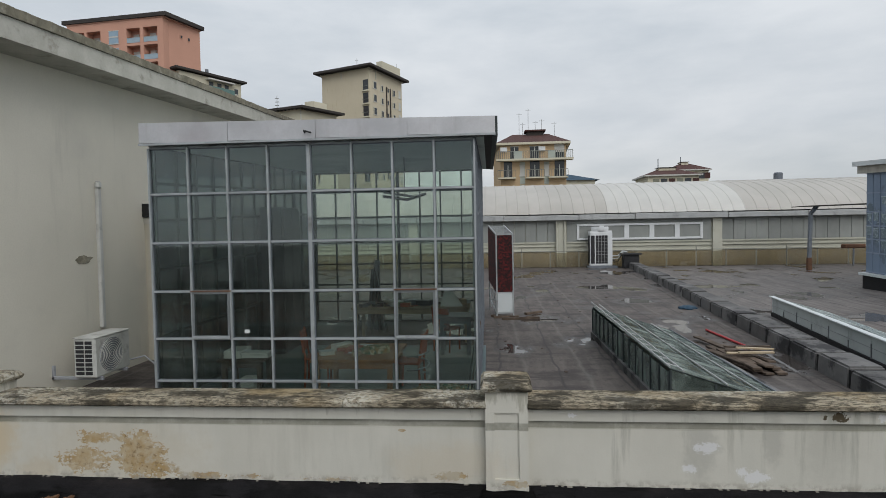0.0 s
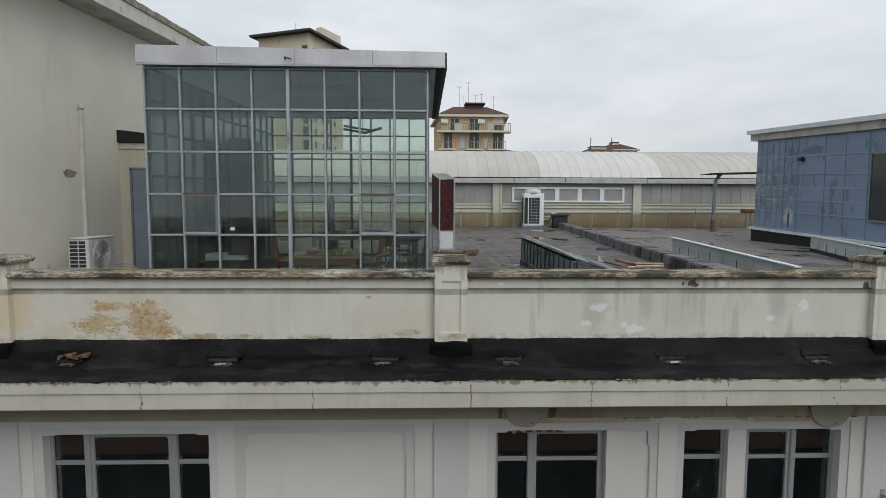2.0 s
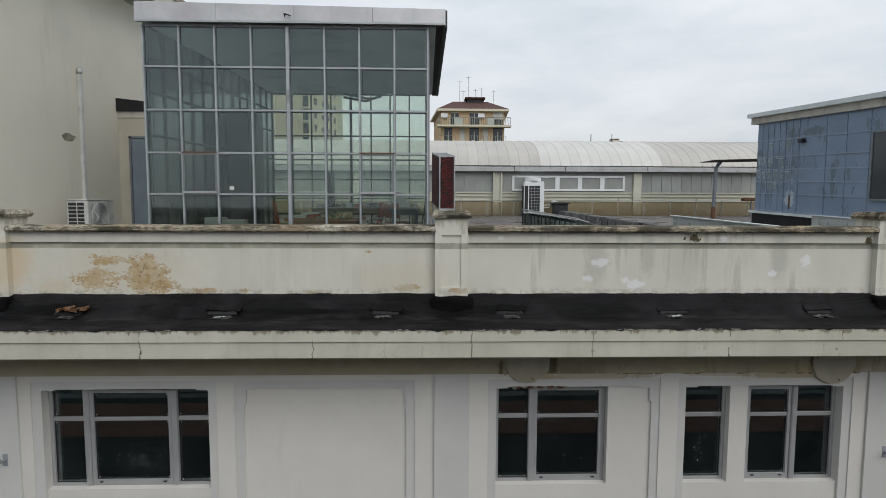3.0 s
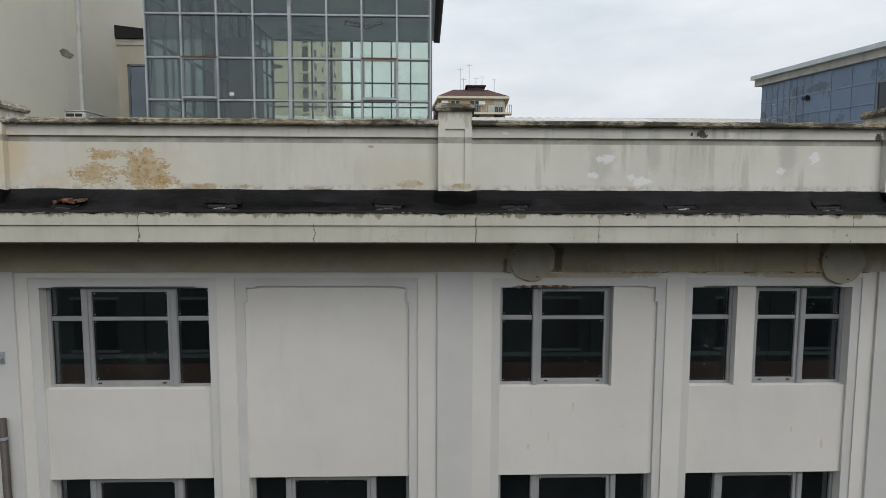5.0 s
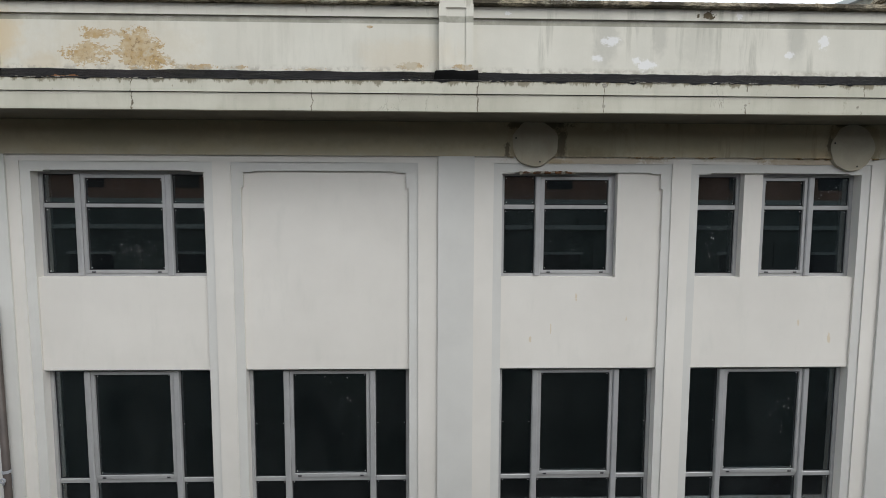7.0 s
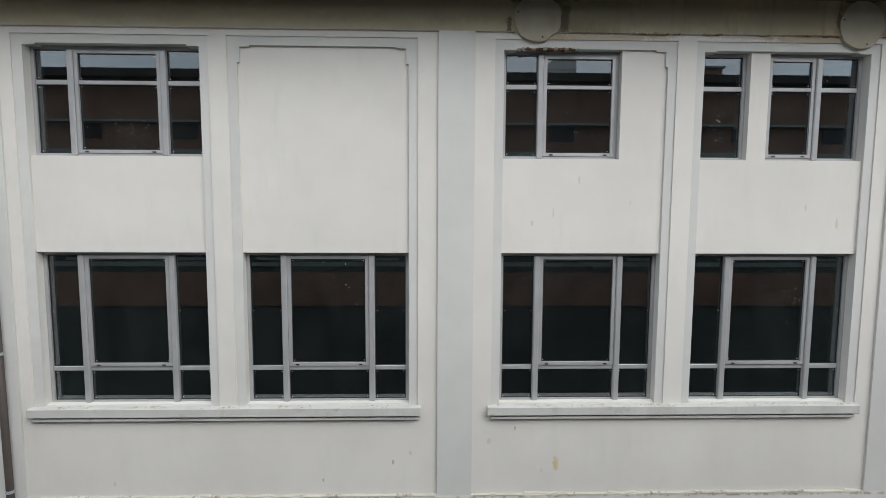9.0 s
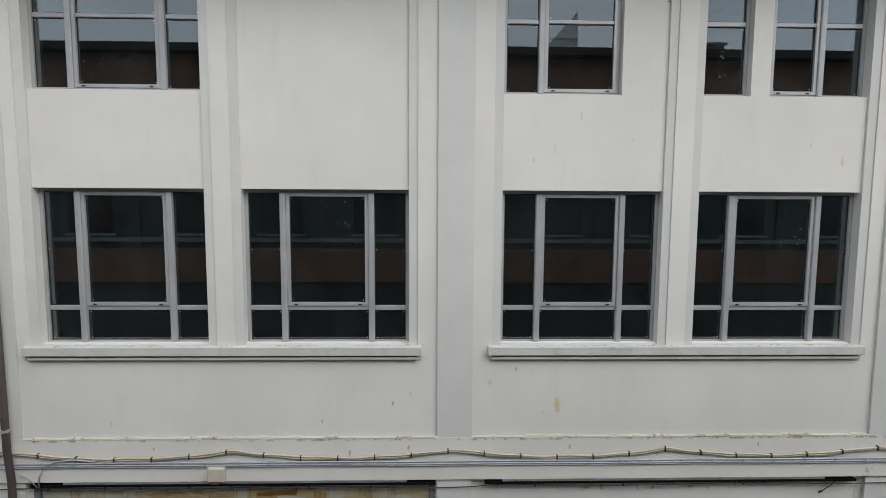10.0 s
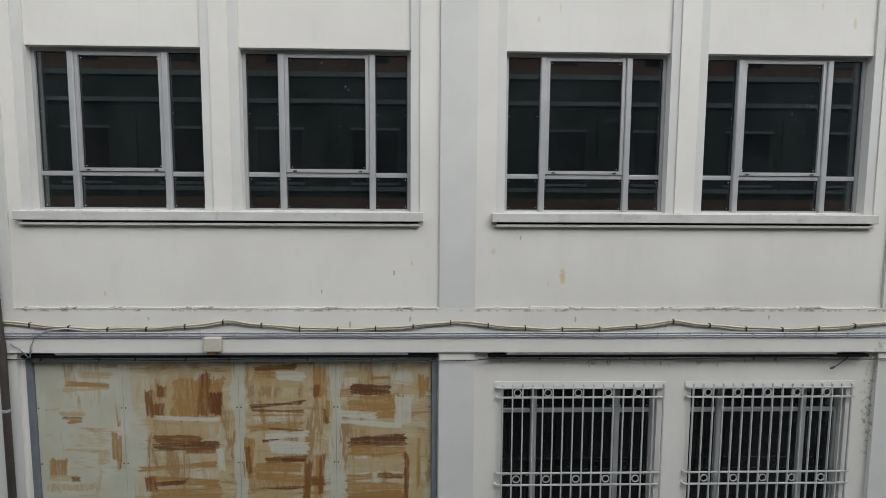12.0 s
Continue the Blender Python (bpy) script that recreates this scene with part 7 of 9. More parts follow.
part("leaf", B(-6.72, -5.55, 4.222, 4.255, 12.96, 15.16, bevel=0.006), "door_blue", dr)
part("jamb", B(-6.77, -6.725, 4.21, 4.258, 12.96, 15.21), "steel", dr)
part("head", B(-6.77, -5.5, 4.21, 4.258, 15.165, 15.21), "steel", dr)
part("hinge", B(-6.715, -6.69, 4.205, 4.222, 14.9, 15.0), "steel", dr)

# ---------------------------------------------------------------- things on the flat roof


def rz(y, h=0.0):
    return roof_z(y) + h


# glazed lean-to skylight: an upright glazed side and a long pane slope
sk = thing("roof_skylight", (2.8, 4.0, rz(4)), "lean-to roof skylight of wired glass in white bars", "skylight")
RX, FX_, RY0, RY1 = 2.04, 3.75, 1.2, 6.5
part("kerb", B(RX - 0.06, RX + 0.02, RY0, RY1, 12.89, rz(RY1, 0.1)), "felt_block", sk)
part("kerb", B(FX_ - 0.02, FX_ + 0.08, RY0, RY1, 12.89, rz(RY1, 0.08)), "felt_block", sk)
ys = list(np.linspace(RY0, RY1, 14))
for a, b in zip(ys, ys[1:]):
    part("pane", B(RX - 0.012, RX - 0.004, a + 0.02, b - 0.02, rz(a, 0.12), rz(a, 0.60)), "pane_side", sk)
    bm = bmesh.new()
    hexa(bm, [(RX, a + 0.012, rz(a, 0.645)), (RX, b - 0.012, rz(b, 0.645)), (FX_, b - 0.012, rz(b, 0.095)), (FX_, a + 0.012, rz(a, 0.095)),
              (RX, a + 0.012, rz(a, 0.655)), (RX, b - 0.012, rz(b, 0.655)), (FX_, b - 0.012, rz(b, 0.105)), (FX_, a + 0.012, rz(a, 0.105))])
    part("pane", bm, "pane_wired", sk)
for y in ys:
    part("bar", B(RX - 0.028, RX + 0.0, y - 0.013, y + 0.013, rz(y, 0.05), rz(y, 0.62)), "alu_dark", sk)
    part("rafter", T([(RX, y, rz(y, 0.655)), (FX_, y, rz(y, 0.105))], 0.007, 5), "alu_dark", sk)
# long pale rails lie on the slope, joined by short rungs near the ridge
for k, f in enumerate((0.0, 0.10, 0.42, 0.74, 0.98)):
    x, h = RX + f * (FX_ - RX), 0.675 - f * 0.55
    part("rail", T([(x, RY0, rz(RY0, h)), (x, RY1 + (0.2 if k < 2 else 0.0), rz(RY1, h + (0.06 if k < 2 else 0)))], 0.013, 6), "gutter" if k < 4 else "steel", sk)
for y in np.arange(RY0 + 0.2, RY1, 0.42):
    part("rung", T([(RX, y, rz(y, 0.68)), (RX + 0.1 * (FX_ - RX), y, rz(y, 0.625))], 0.007, 5), "gutter", sk)
part("lower_rail", T([(RX - 0.02, RY0, rz(RY0, 0.11)), (RX - 0.02, RY1, rz(RY1, 0.11))], 0.016, 6), "alu_dark", sk)
bm = bmesh.new()
vs_ = [bm.verts.new(p) for p in ((RX, RY1, rz(RY1, 0.05)), (FX_, RY1, rz(RY1, 0.05)), (FX_, RY1, rz(RY1, 0.1)), (RX, RY1, rz(RY1, 0.64)), (RX, RY1 + 0.02, rz(RY1, 0.05)), (FX_, RY1 + 0.02, rz(RY1, 0.05)), (FX_, RY1 + 0.02, rz(RY1, 0.1)), (RX, RY1 + 0.02, rz(RY1, 0.64)))]
for q in ((0, 1, 2, 3), (7, 6, 5, 4), (0, 4, 5, 1), (1, 5, 6, 2), (2, 6, 7, 3), (3, 7, 4, 0)):
    bm.faces.new([vs_[i] for i in q])
part("end_board", bm, "alu_dark", sk)
bm = bmesh.new()
vs_ = [bm.verts.new((x, y, z)) for y in (RY0 - 0.012, RY0 - 0.002) for x, z in ((RX, rz(RY0, 0.02)), (FX_, rz(RY0, 0.02)), (FX_, rz(RY0, 0.09)), (RX, rz(RY0, 0.64)))]
for q in ((0, 1, 2, 3), (7, 6, 5, 4), (0, 4, 5, 1), (1, 5, 6, 2), (2, 6, 7, 3), (3, 7, 4, 0)):
    bm.faces.new([vs_[i] for i in q])
part("pane", bm, "pane_side", sk)
for f in (0.0, 0.33, 0.66):
    x, h = RX + f * (FX_ - RX), 0.64 - f * 0.55
    part("bar", B(x - 0.012, x + 0.012, RY0 - 0.03, RY0 - 0.013, rz(RY0, 0.02), rz(RY0, h)), "alu_dark", sk)

# raised expansion kerb of felt-covered blocks across the roof


def kerb_x(y):
    return 4.97 + 0.1007 * (y - 2.0)


kerb = thing("roof_kerb", (6.2, 12, rz(12)), "raised kerb of felt-wrapped blocks across the roof", "kerb")
y = 0.5
rng = random.Random(3)
blocks = []
while y < 25.0:
    ln = rng.uniform(0.86, 1.12)
    blocks.append((y, ln))
    y += ln + 0.035
for y, ln in blocks:
    a, b = kerb_x(y), kerb_x(y + ln)
    h, w = 0.33 + rng.uniform(-0.02, 0.02), 0.52
    bm = bmesh.new()
    hexa(bm, [(a - 0.02, y, rz(y, -0.02)), (a + w + 0.02, y, rz(y, -0.02)), (b + w + 0.02, y + ln, rz(y + ln, -0.02)), (b - 0.02, y + ln, rz(y + ln, -0.02)),
              (a, y + 0.01, rz(y, h)), (a + w, y + 0.01, rz(y, h)), (b + w, y + ln - 0.01, rz(y + ln, h)), (b, y + ln - 0.01, rz(y + ln, h))])
    bmesh.ops.bevel(bm, geom=bm.edges[:], offset=0.03, segments=2, affect="EDGES")
    part("block", bm, "felt_block", kerb)
for (y, ln), (y2, _) in zip(blocks, blocks[1:]):
    a = kerb_x(y2)
    part("joint", B(a + 0.01, a + 0.5, y + ln - 0.01, y2 + 0.01, rz(y2, -0.02), rz(y2, 0.30)), "felt_dark", kerb)
bm = bmesh.new()
hexa(bm, [(kerb_x(0.5) - 0.35, 0.5, rz(0.5, 0.004)), (kerb_x(0.5) - 0.02, 0.5, rz(0.5, 0.004)), (kerb_x(24) - 0.02, 24, rz(24, 0.004)), (kerb_x(24) - 0.3, 24, rz(24, 0.004)),
          (kerb_x(0.5) - 0.3, 0.5, rz(0.5, 0.02)), (kerb_x(0.5) - 0.02, 0.5, rz(0.5, 0.04)), (kerb_x(24) - 0.02, 24, rz(24, 0.04)), (kerb_x(24) - 0.28, 24, rz(24, 0.02))])
part("apron", bm, "roof", kerb)

# second skylight: upright glazing under a white flashing


def glazed_upstand(name, x0, y0, x1, y1, h, w, label, bays):
    t = thing(name, ((x0 + x1) / 2, (y0 + y1) / 2, rz(y0)), label, "skylight", "roof skylights")
    d = Vector((x1 - x0, y1 - y0, 0))
    nrm = Vector((d.y, -d.x, 0)).normalized()

    def at(f, off, hh):
        p = Vector((x0, y0, 0)) + d * f + nrm * off
        return (p.x, p.y, rz(p.y, hh))

    def slab(f0, f1, o0, o1, h0, h1):
        bm = bmesh.new()
        hexa(bm, [at(f0, o0, h0), at(f0, o1, h0), at(f1, o1, h0), at(f1, o0, h0), at(f0, o0, h1), at(f0, o1, h1), at(f1, o1, h1), at(f1, o0, h1)])
        return bm

    part("kerb", slab(0, 1, -0.03, w, -0.01, 0.1), "felt_dark", t)
    for k in range(bays):
        part("pane", slab((k + 0.01) / bays, (k + 0.99) / bays, 0.0, 0.01, 0.11, h * 0.9), "pane_milky", t)
        part("post", slab(k / bays - 0.0012, k / bays + 0.0022, -0.014, 0.03, 0.1, h * (0.72 if k % 2 else 0.5)), "alu_grey", t)
        part("joint", slab((k + 0.02) / bays, (k + 0.98) / bays, -0.006, -0.001, h * 0.56, h * 0.575), "alu_grey", t)
    part("frieze", slab(-0.004, 1.004, -0.008, 0.02, h * 0.88, h), "pane_milky", t)
    part("flashing", slab(-0.012, 1.012, -0.055, 0.06, h, h + 0.022), "white_paint", t, "white metal flashing")
    part("glass_slope", (lambda bm: (hexa(bm, [at(0, 0.03, h - 0.03), at(0, w, 0.1), at(1, w, 0.1), at(1, 0.03, h - 0.03), at(0, 0.03, h), at(0, w, 0.13), at(1, w, 0.13), at(1, 0.03, h)]), bm)[1])(bmesh.new()), "pane_sky", t)
    part("end_board", slab(0.996, 1.002, 0.0, 0.06, 0.05, h), "white_paint", t)
    return t


glazed_upstand("roof_skylight", 5.92, 1.5, 7.1, 9.0, 0.5, 1.3, "white-framed skylight upstand with clear side panes", 9)
glazed_upstand("roof_skylight", 10.4, 5.0, 12.1, 9.9, 0.5, 1.1, "white-framed skylight upstand by the blue building", 7)

# rack of red panels
rack = thing("panel_rack", (0.0, 8.9, rz(8.9)), "upright steel rack holding dark red rusted panels", "rack")
RA, RW, RD = Vector((-0.09, 8.9)), Vector((0.48, 0.05)), Vector((-0.2, 1.6))


def rack_box(u0, u1, v0, v1, z0, z1, lean0=0.0, lean1=0.0):
    """A block of the rack, u across its front and v towards its rear, both from 0 to 1; lean lifts the rear."""
    bm = bmesh.new()
    pts = []
    for z, lean in ((z0, lean0), (z1, lean1)):
        for u, v in ((u0, v0), (u1, v0), (u1, v1), (u0, v1)):
            p = RA + RW * u + RD * v
            pts.append((p.x, p.y, z + lean * v))
    hexa(bm, pts)
    return bm


for u in (0.0, 0.93):
    for v in (0.0, 0.975):
        part("post", rack_box(u, u + 0.07, v, v + 0.025, rz(8.9), 15.24 + 0.26 * v), "alu_bright", rack)
part("panel", rack_box(0.09, 0.91, 0.004, 0.014, 13.66, 15.2), "rust", rack)
part("panel", rack_box(-0.02, 0.012, 0.03, 0.965, 13.66, 15.2, 0.2, 0.24), "rust", rack)
part("panel", rack_box(0.985, 1.02, 0.03, 0.965, 13.66, 15.2, 0.2, 0.24), "rust", rack)
part("foot_panel", rack_box(0.09, 0.91, 0.004, 0.014, 13.12, 13.64), "white_paint", rack, "pale lower sheet")
for z in (13.08, 13.63, 15.21):
    part("rail", rack_box(0.07, 0.93, 0.0, 0.02, z, z + 0.035), "alu_bright", rack)
    for u in (0.0, 0.94):
        part("rail", rack_box(u, u + 0.06, 0.02, 0.975, z, z + 0.035, 0.24, 0.24), "alu_bright", rack)
for k in range(11):
    part("slat", rack_box(0.06, 0.94, 0.06 + k * 0.083, 0.078 + k * 0.083, 15.235 + 0.021 * k, 15.252 + 0.021 * k), "alu_bright", rack)
for k in range(3):
    q0, q1 = RA + RD * (0.05 + 0.3 * k), RA + RD * (0.3 + 0.3 * k)
    part("brace", T([(q0.x, q0.y, 13.12), (q1.x, q1.y, 13.66)], 0.014, 6), "alu_bright", rack)
part("skid", rack_box(-0.15, 1.25, -0.03, 0.03, rz(8.9, 0.002), rz(8.9, 0.06)), "old_wood", rack)
for x, y, l, t in ((0.55, 8.7, 0.5, 10), (0.1, 9.0, 0.35, -20), (0.95, 9.6, 0.3, 40)):
    bm = B(-l, l, -0.05, 0.05, 0, 0.06)
    bmesh.ops.transform(bm, matrix=pose(x, y, rz(y), 0, 0, t), verts=bm.verts)
    solid("timber_offcut", bm, "old_wood", "dark timber offcut lying on the roof", "timber", group="timber offcuts")

# heap of weathered planks with pale timbers on top
rng = random.Random(11)
for k in range(14):
    ln = rng.uniform(1.1, 1.9)
    bm = B(-0.075, 0.075, -ln / 2, ln / 2, 0, 0.035, bevel=0.004)
    x = 4.0 + 0.12 * (k % 5) - 0.04 * (k // 5)
    yy = 4.2 + rng.uniform(-0.35, 0.45) + (0.7 if k in (2, 7) else 0)
    bmesh.ops.transform(bm, matrix=pose(x, yy, rz(yy, 0.008 + 0.05 * (k // 5)), rng.uniform(-1, 1), rng.uniform(-4, 4), rng.uniform(-4, 14)), verts=bm.verts)
    solid("roof_plank", bm, "old_wood", "weathered brown plank in a heap on the roof", "plank", group="heaped planks")
for k in range(6):
    bm = B(-0.3, 0.3, -0.035, 0.035, 0, 0.03, bevel=0.003)
    bmesh.ops.transform(bm, matrix=pose(4.2 + 0.05 * k, 4.0 + 0.17 * (k % 3) - 0.1 * (k // 3), rz(4.3, 0.18 + 0.034 * (k // 2)), 0, 0, rng.uniform(-16, 10)), verts=bm.verts)
    solid("pale_timber", bm, "new_wood" if k in (0, 3, 4) else "old_wood", "short pale timber on the plank heap", "timber", group="pale timbers")
pl_ = thing("red_pole", (5.0, 6.2, rz(6.2)), "red plastic pole lying on the roof", "pole")
part("pole", T([(4.68, 7.0, rz(7.0, 0.03)), (4.80, 5.25, rz(5.25, 0.03))], 0.026, 8), "red_plastic", pl_)
part("tip", T([(4.80, 5.25, rz(5.25, 0.03)), (4.815, 5.08, rz(5.1, 0.03))], 0.03, 8), "white_paint", pl_)
bm = bmesh.new()
bmesh.ops.create_icosphere(bm, subdivisions=3, radius=1.0)
for v_ in bm.verts:
    q = 1 + 0.4 * noise.noise(v_.co * 2.5)
    v_.co = Vector((v_.co.x * 0.28 * q, v_.co.y * 0.2 * q, max(0, v_.co.z * 0.1 * q))) + Vector((5.45, 10.3, rz(10.3)))
solid("crumpled_tarp", bm, "tarp_blue", "small crumpled blue tarpaulin on the roof", "tarpaulin", smooth=True)
rng = random.Random(21)
bm = bmesh.new()
for k in range(160):
    x, y = rng.uniform(-0.1, 5.2), rng.uniform(1.0, 24)
    s = rng.uniform(0.006, 0.022)
    m = pose(x, y, rz(y), 0, 0, rng.uniform(0, 180))
    c = B(-s * 2, s * 2, -s, s, 0, s * 0.5)
    for v_ in c.verts:
        v_.co = m @ v_.co
    vs_ = {v_: bm.verts.new(v_.co) for v_ in c.verts}
    for f in c.faces:
        bm.faces.new([vs_[v_] for v_ in f.verts])
    c.free()
solid("roof_litter", bm, "old_wood", "scattered grit and leaves on the felt roof", "litter", "stuff")

# tall outdoor air-conditioning unit
A0, A1, AY0, AY1 = 5.27, 6.47, 24.9, 25.6
AZ = rz(25.2)
ac2 = thing("air_conditioner", (6, 25.4, AZ), "tall white outdoor condenser with a dark side grille", "air conditioner")
part("base", B(A0 - 0.12, A1 + 0.25, AY0 - 0.08, AY1 + 0.1, AZ, AZ + 0.10), "steel", ac2)
part("casing", B(A0, A1, AY0, AY1, AZ + 0.11, AZ + 1.98, bevel=0.03), "white_metal", ac2)
part("grille", B(A0 + 0.30, A1 - 0.26, AY0 - 0.012, AY0 + 0.01, AZ + 0.24, AZ + 1.78), "dark", ac2)
for k in range(8):
    part("grille_wire", B(A0 + 0.30, A1 - 0.26, AY0 - 0.022, AY0 - 0.013, AZ + 0.36 + k * 0.18, AZ + 0.375 + k * 0.18), "alu", ac2)
for k in range(3):
    part("grille_wire", B(A0 + 0.44 + k * 0.16, A0 + 0.455 + k * 0.16, AY0 - 0.03, AY0 - 0.022, AZ + 0.24, AZ + 1.78), "alu", ac2)
part("corner_grille", B(A0 + 0.04, A0 + 0.24, AY0 - 0.012, AY0 + 0.01, AZ + 0.24, AZ + 1.78), "dark", ac2)
part("side_grille", B(A0 - 0.012, A0 + 0.01, AY0 + 0.1, AY1 - 0.1, AZ + 0.24, AZ + 1.78), "dark", ac2)
part("top_frame", B(A0 + 0.02, A1 - 0.02, AY0 + 0.02, AY1 - 0.02, AZ + 1.985, AZ + 2.04), "white_metal", ac2)
bm = bmesh.new()
lathe(bm, (A0 + A1) / 2, (AY0 + AY1) / 2 + 0.05, ((0.45, AZ + 2.04), (0.47, AZ + 2.12), (0.47, AZ + 2.24), (0.43, AZ + 2.26)), 24)
part("fan_cowl", bm, "white_metal", ac2)
for k in range(3):
    part("refrigerant_pipe", T([(A1 - 0.1, AY0 + 0.05, AZ + 0.4 + 0.12 * k), (A1 + 0.3, AY0 + 0.1, AZ + 0.35 + 0.15 * k), (A1 + 0.55, AY0, AZ + 0.8 + 0.06 * k), (A1 + 0.8, AY0 + 0.05, AZ + 0.85)], 0.03, 6), "white_paint" if k else "dark", ac2, smooth=True)
bx = thing("vent_box", (7.6, 24.9, rz(24.9, 0.3)), "dark metal vent box at the end of the kerb", "vent")
part("body", B(6.95, 7.75, 24.3, 24.9, rz(25), rz(25, 0.72), bevel=0.02), "dark", bx)
part("lid", B(6.85, 7.85, 24.2, 25.0, rz(25, 0.72), rz(25, 0.81), bevel=0.01), "dark", bx)

# ---------------------------------------------------------------- vaulted shed behind the roof
YB = 26.0
SZ0 = 12.95
solid("shed_base_wall", B(-24, 46, YB, YB + 0.3, SZ0, 13.98), "barrel_base", "ochre base wall of the vaulted shed", "wall", "structure")
solid("shed_wall", B(-24, 46, YB + 0.02, YB + 0.3, 13.98, 15.75), "barrel_wall", "cream wall of the vaulted shed", "wall", "structure")
for z, h in ((13.98, 0.06), (14.26, 0.05), (14.46, 0.08)):
    solid("trim", B(-24, 46, YB - 0.05, YB + 0.018, z, z + h), "barrel_wall", "cream horizontal rail on the shed wall", "trim", "structure")
piers = [-22.0, -13.4, -4.9, 3.62, 12.15, 20.7, 29.2, 37.7]
for x in piers:
    if x > -24:
        solid("pier", B(x, x + 0.5, YB - 0.14, YB + 0.018, SZ0, 15.75, bevel=0.01), "barrel_wall", "cream pier of the vaulted shed", "pier", "structure")
for x in (3.5, 3.95):
    solid("rain_pipe", T([(x + 0.07, YB - 0.2, 13.1), (x + 0.07, YB - 0.2, 15.75)], 0.05, 8), "barrel_wall", "cream rain pipe beside the shed pier", "pipe")
for a, b in zip(piers, piers[1:]):
    a, b = a + 0.5, b
    cl = thing("cladding", ((a + b) / 2, YB, 14.55), "grey translucent corrugated cladding of the shed", "cladding", kind="structure")
    window_bay = a > 3 and a < 5
    x = a + 0.04
    while x < b - 0.1:
        w = min(0.62, b - x - 0.03)
        if not (window_bay and 4.6 < x + w / 2 < 11.6):
            part("sheet", B(x, x + w - 0.02, YB - 0.03, YB + 0.016, 14.545, 15.74), "corrugated", cl)
        x += 0.62
swin = thing("window_11", (8.1, YB, 14.6), "strip of five white-framed shed windows", "window", kind="structure")
part("backing", B(4.62, 11.58, YB - 0.01, YB + 0.017, 14.545, 15.74), "corrugated", swin)
for k in range(5):
    a = 4.72 + k * 1.38
    bm = bmesh.new()
    relief(bm, [a, a + 0.13, a + 1.25, a + 1.38], [14.62, 14.73, 15.42, 15.53], lambda x, z: None if a + 0.13 < x < a + 1.25 and 14.73 < z < 15.42 else YB - 0.10, YB - 0.011)
    fr = part("window_frame", bm, "white_metal", swin)
    part("pane", B(a + 0.12, a + 1.26, YB - 0.045, YB - 0.03, 14.72, 15.43), "corrugated", fr)
# guard rail with panels in front of the wall
rail_t = thing("guard_rail", (10, YB - 0.7, 13.3), "weathered guard rail with sheet infill along the shed", "railing")
part("rail", T([(-23, YB - 0.7, 14.0), (46, YB - 0.7, 14.08)], 0.016, 6), "rail_metal", rail_t)
for k in range(43):
    x = -22.14 + k * 1.58
    part("post", B(x - 0.02, x + 0.02, YB - 0.72, YB - 0.68, 13.05, 14.2 if k % 3 == 0 else 14.02), "rail_metal", rail_t)
    part("infill", B(x + 0.05, x + 1.53, YB - 0.705, YB - 0.695, 13.13, 13.95), "pane_rail", rail_t)
# gutter and ribbed vault
gut = thing("shed_gutter", (10, YB - 0.3, 16.5), "long dented zinc gutter of the vaulted shed", "gutter", kind="structure")
x = -24.0
k = 0
while x < 46:
    w = (4.2, 3.1, 5.0)[k % 3]
    part("length", B(x, x + w - 0.02, YB - 0.38, YB + 0.1, 15.76 + 0.008 * (k % 2), 16.05 + 0.012 * (k % 3), bevel=0.02), "gutter", gut)
    x += w
    k += 1
vault = thing("shed_vault", (10, YB + 6, 16.8), "long vaulted shed roof of ribbed pale metal sheets", "roof", kind="structure")
ARC = []
for i in range(13):
    a = radians(8 + 82 * i / 12)
    ARC.append((YB + 6.6 - 7.0 * math.cos(a), 15.78 + 2.45 * math.sin(a)))


def vault_mesh(w):
    bm = bmesh.new()
    cols = []
    for u in (0.0, 0.012, 0.03, 0.045, w - 0.045, w - 0.03, w - 0.012, w):
        up = 0.03 if u in (0.012, w - 0.012, 0.0, w) else 0.0
        cols.append([bm.verts.new((u, y - up * 0.3, z + up)) for y, z in ARC])
    for p, q in zip(cols, cols[1:]):
        for i in range(len(ARC) - 1):
            bm.faces.new((p[i], q[i], q[i + 1], p[i + 1]))
    return bm


SHEET_W = 0.62
warm_sheet = mesh_of("roof_sheet", vault_mesh(SHEET_W), "sheet_warm", True)
white_sheet = mesh_of("roof_sheet", vault_mesh(SHEET_W), "sheet_white", True)
for k in range(112):
    x = -24.0 + k * SHEET_W
    share("roof_sheet", white_sheet if 6.1 < x < 13.8 else warm_sheet, vault, Matrix.Translation((x, 0, 0)))
solid("shed_back", B(-24, 46, YB + 6.7, YB + 6.9, 13.0, 18.0), "barrel_wall", "plain rear wall of the vaulted shed", "wall", "structure")

# canopy post beside the blue building
can = thing("canopy", (15.2, 22, rz(22)), "thin flat canopy on a rust-footed steel post", "canopy")
bm = bmesh.new()
hexa(bm, [(15.07, 21.94, rz(22, 0.62)), (15.21, 21.94, rz(22, 0.62)), (15.21, 22.08, rz(22, 0.62)), (15.07, 22.08, rz(22, 0.62)), (15.13, 21.94, 15.8), (15.27, 21.94, 15.8), (15.27, 22.08, 15.8), (15.13, 22.08, 15.8)])
hexa(bm, [(15.13, 21.94, 15.802), (15.27, 21.94, 15.802), (15.27, 22.08, 15.802), (15.13, 22.08, 15.802), (15.36, 21.94, 16.16), (15.56, 21.94, 16.16), (15.56, 22.08, 16.16), (15.36, 22.08, 16.16)])
part("post", bm, "steel", can)
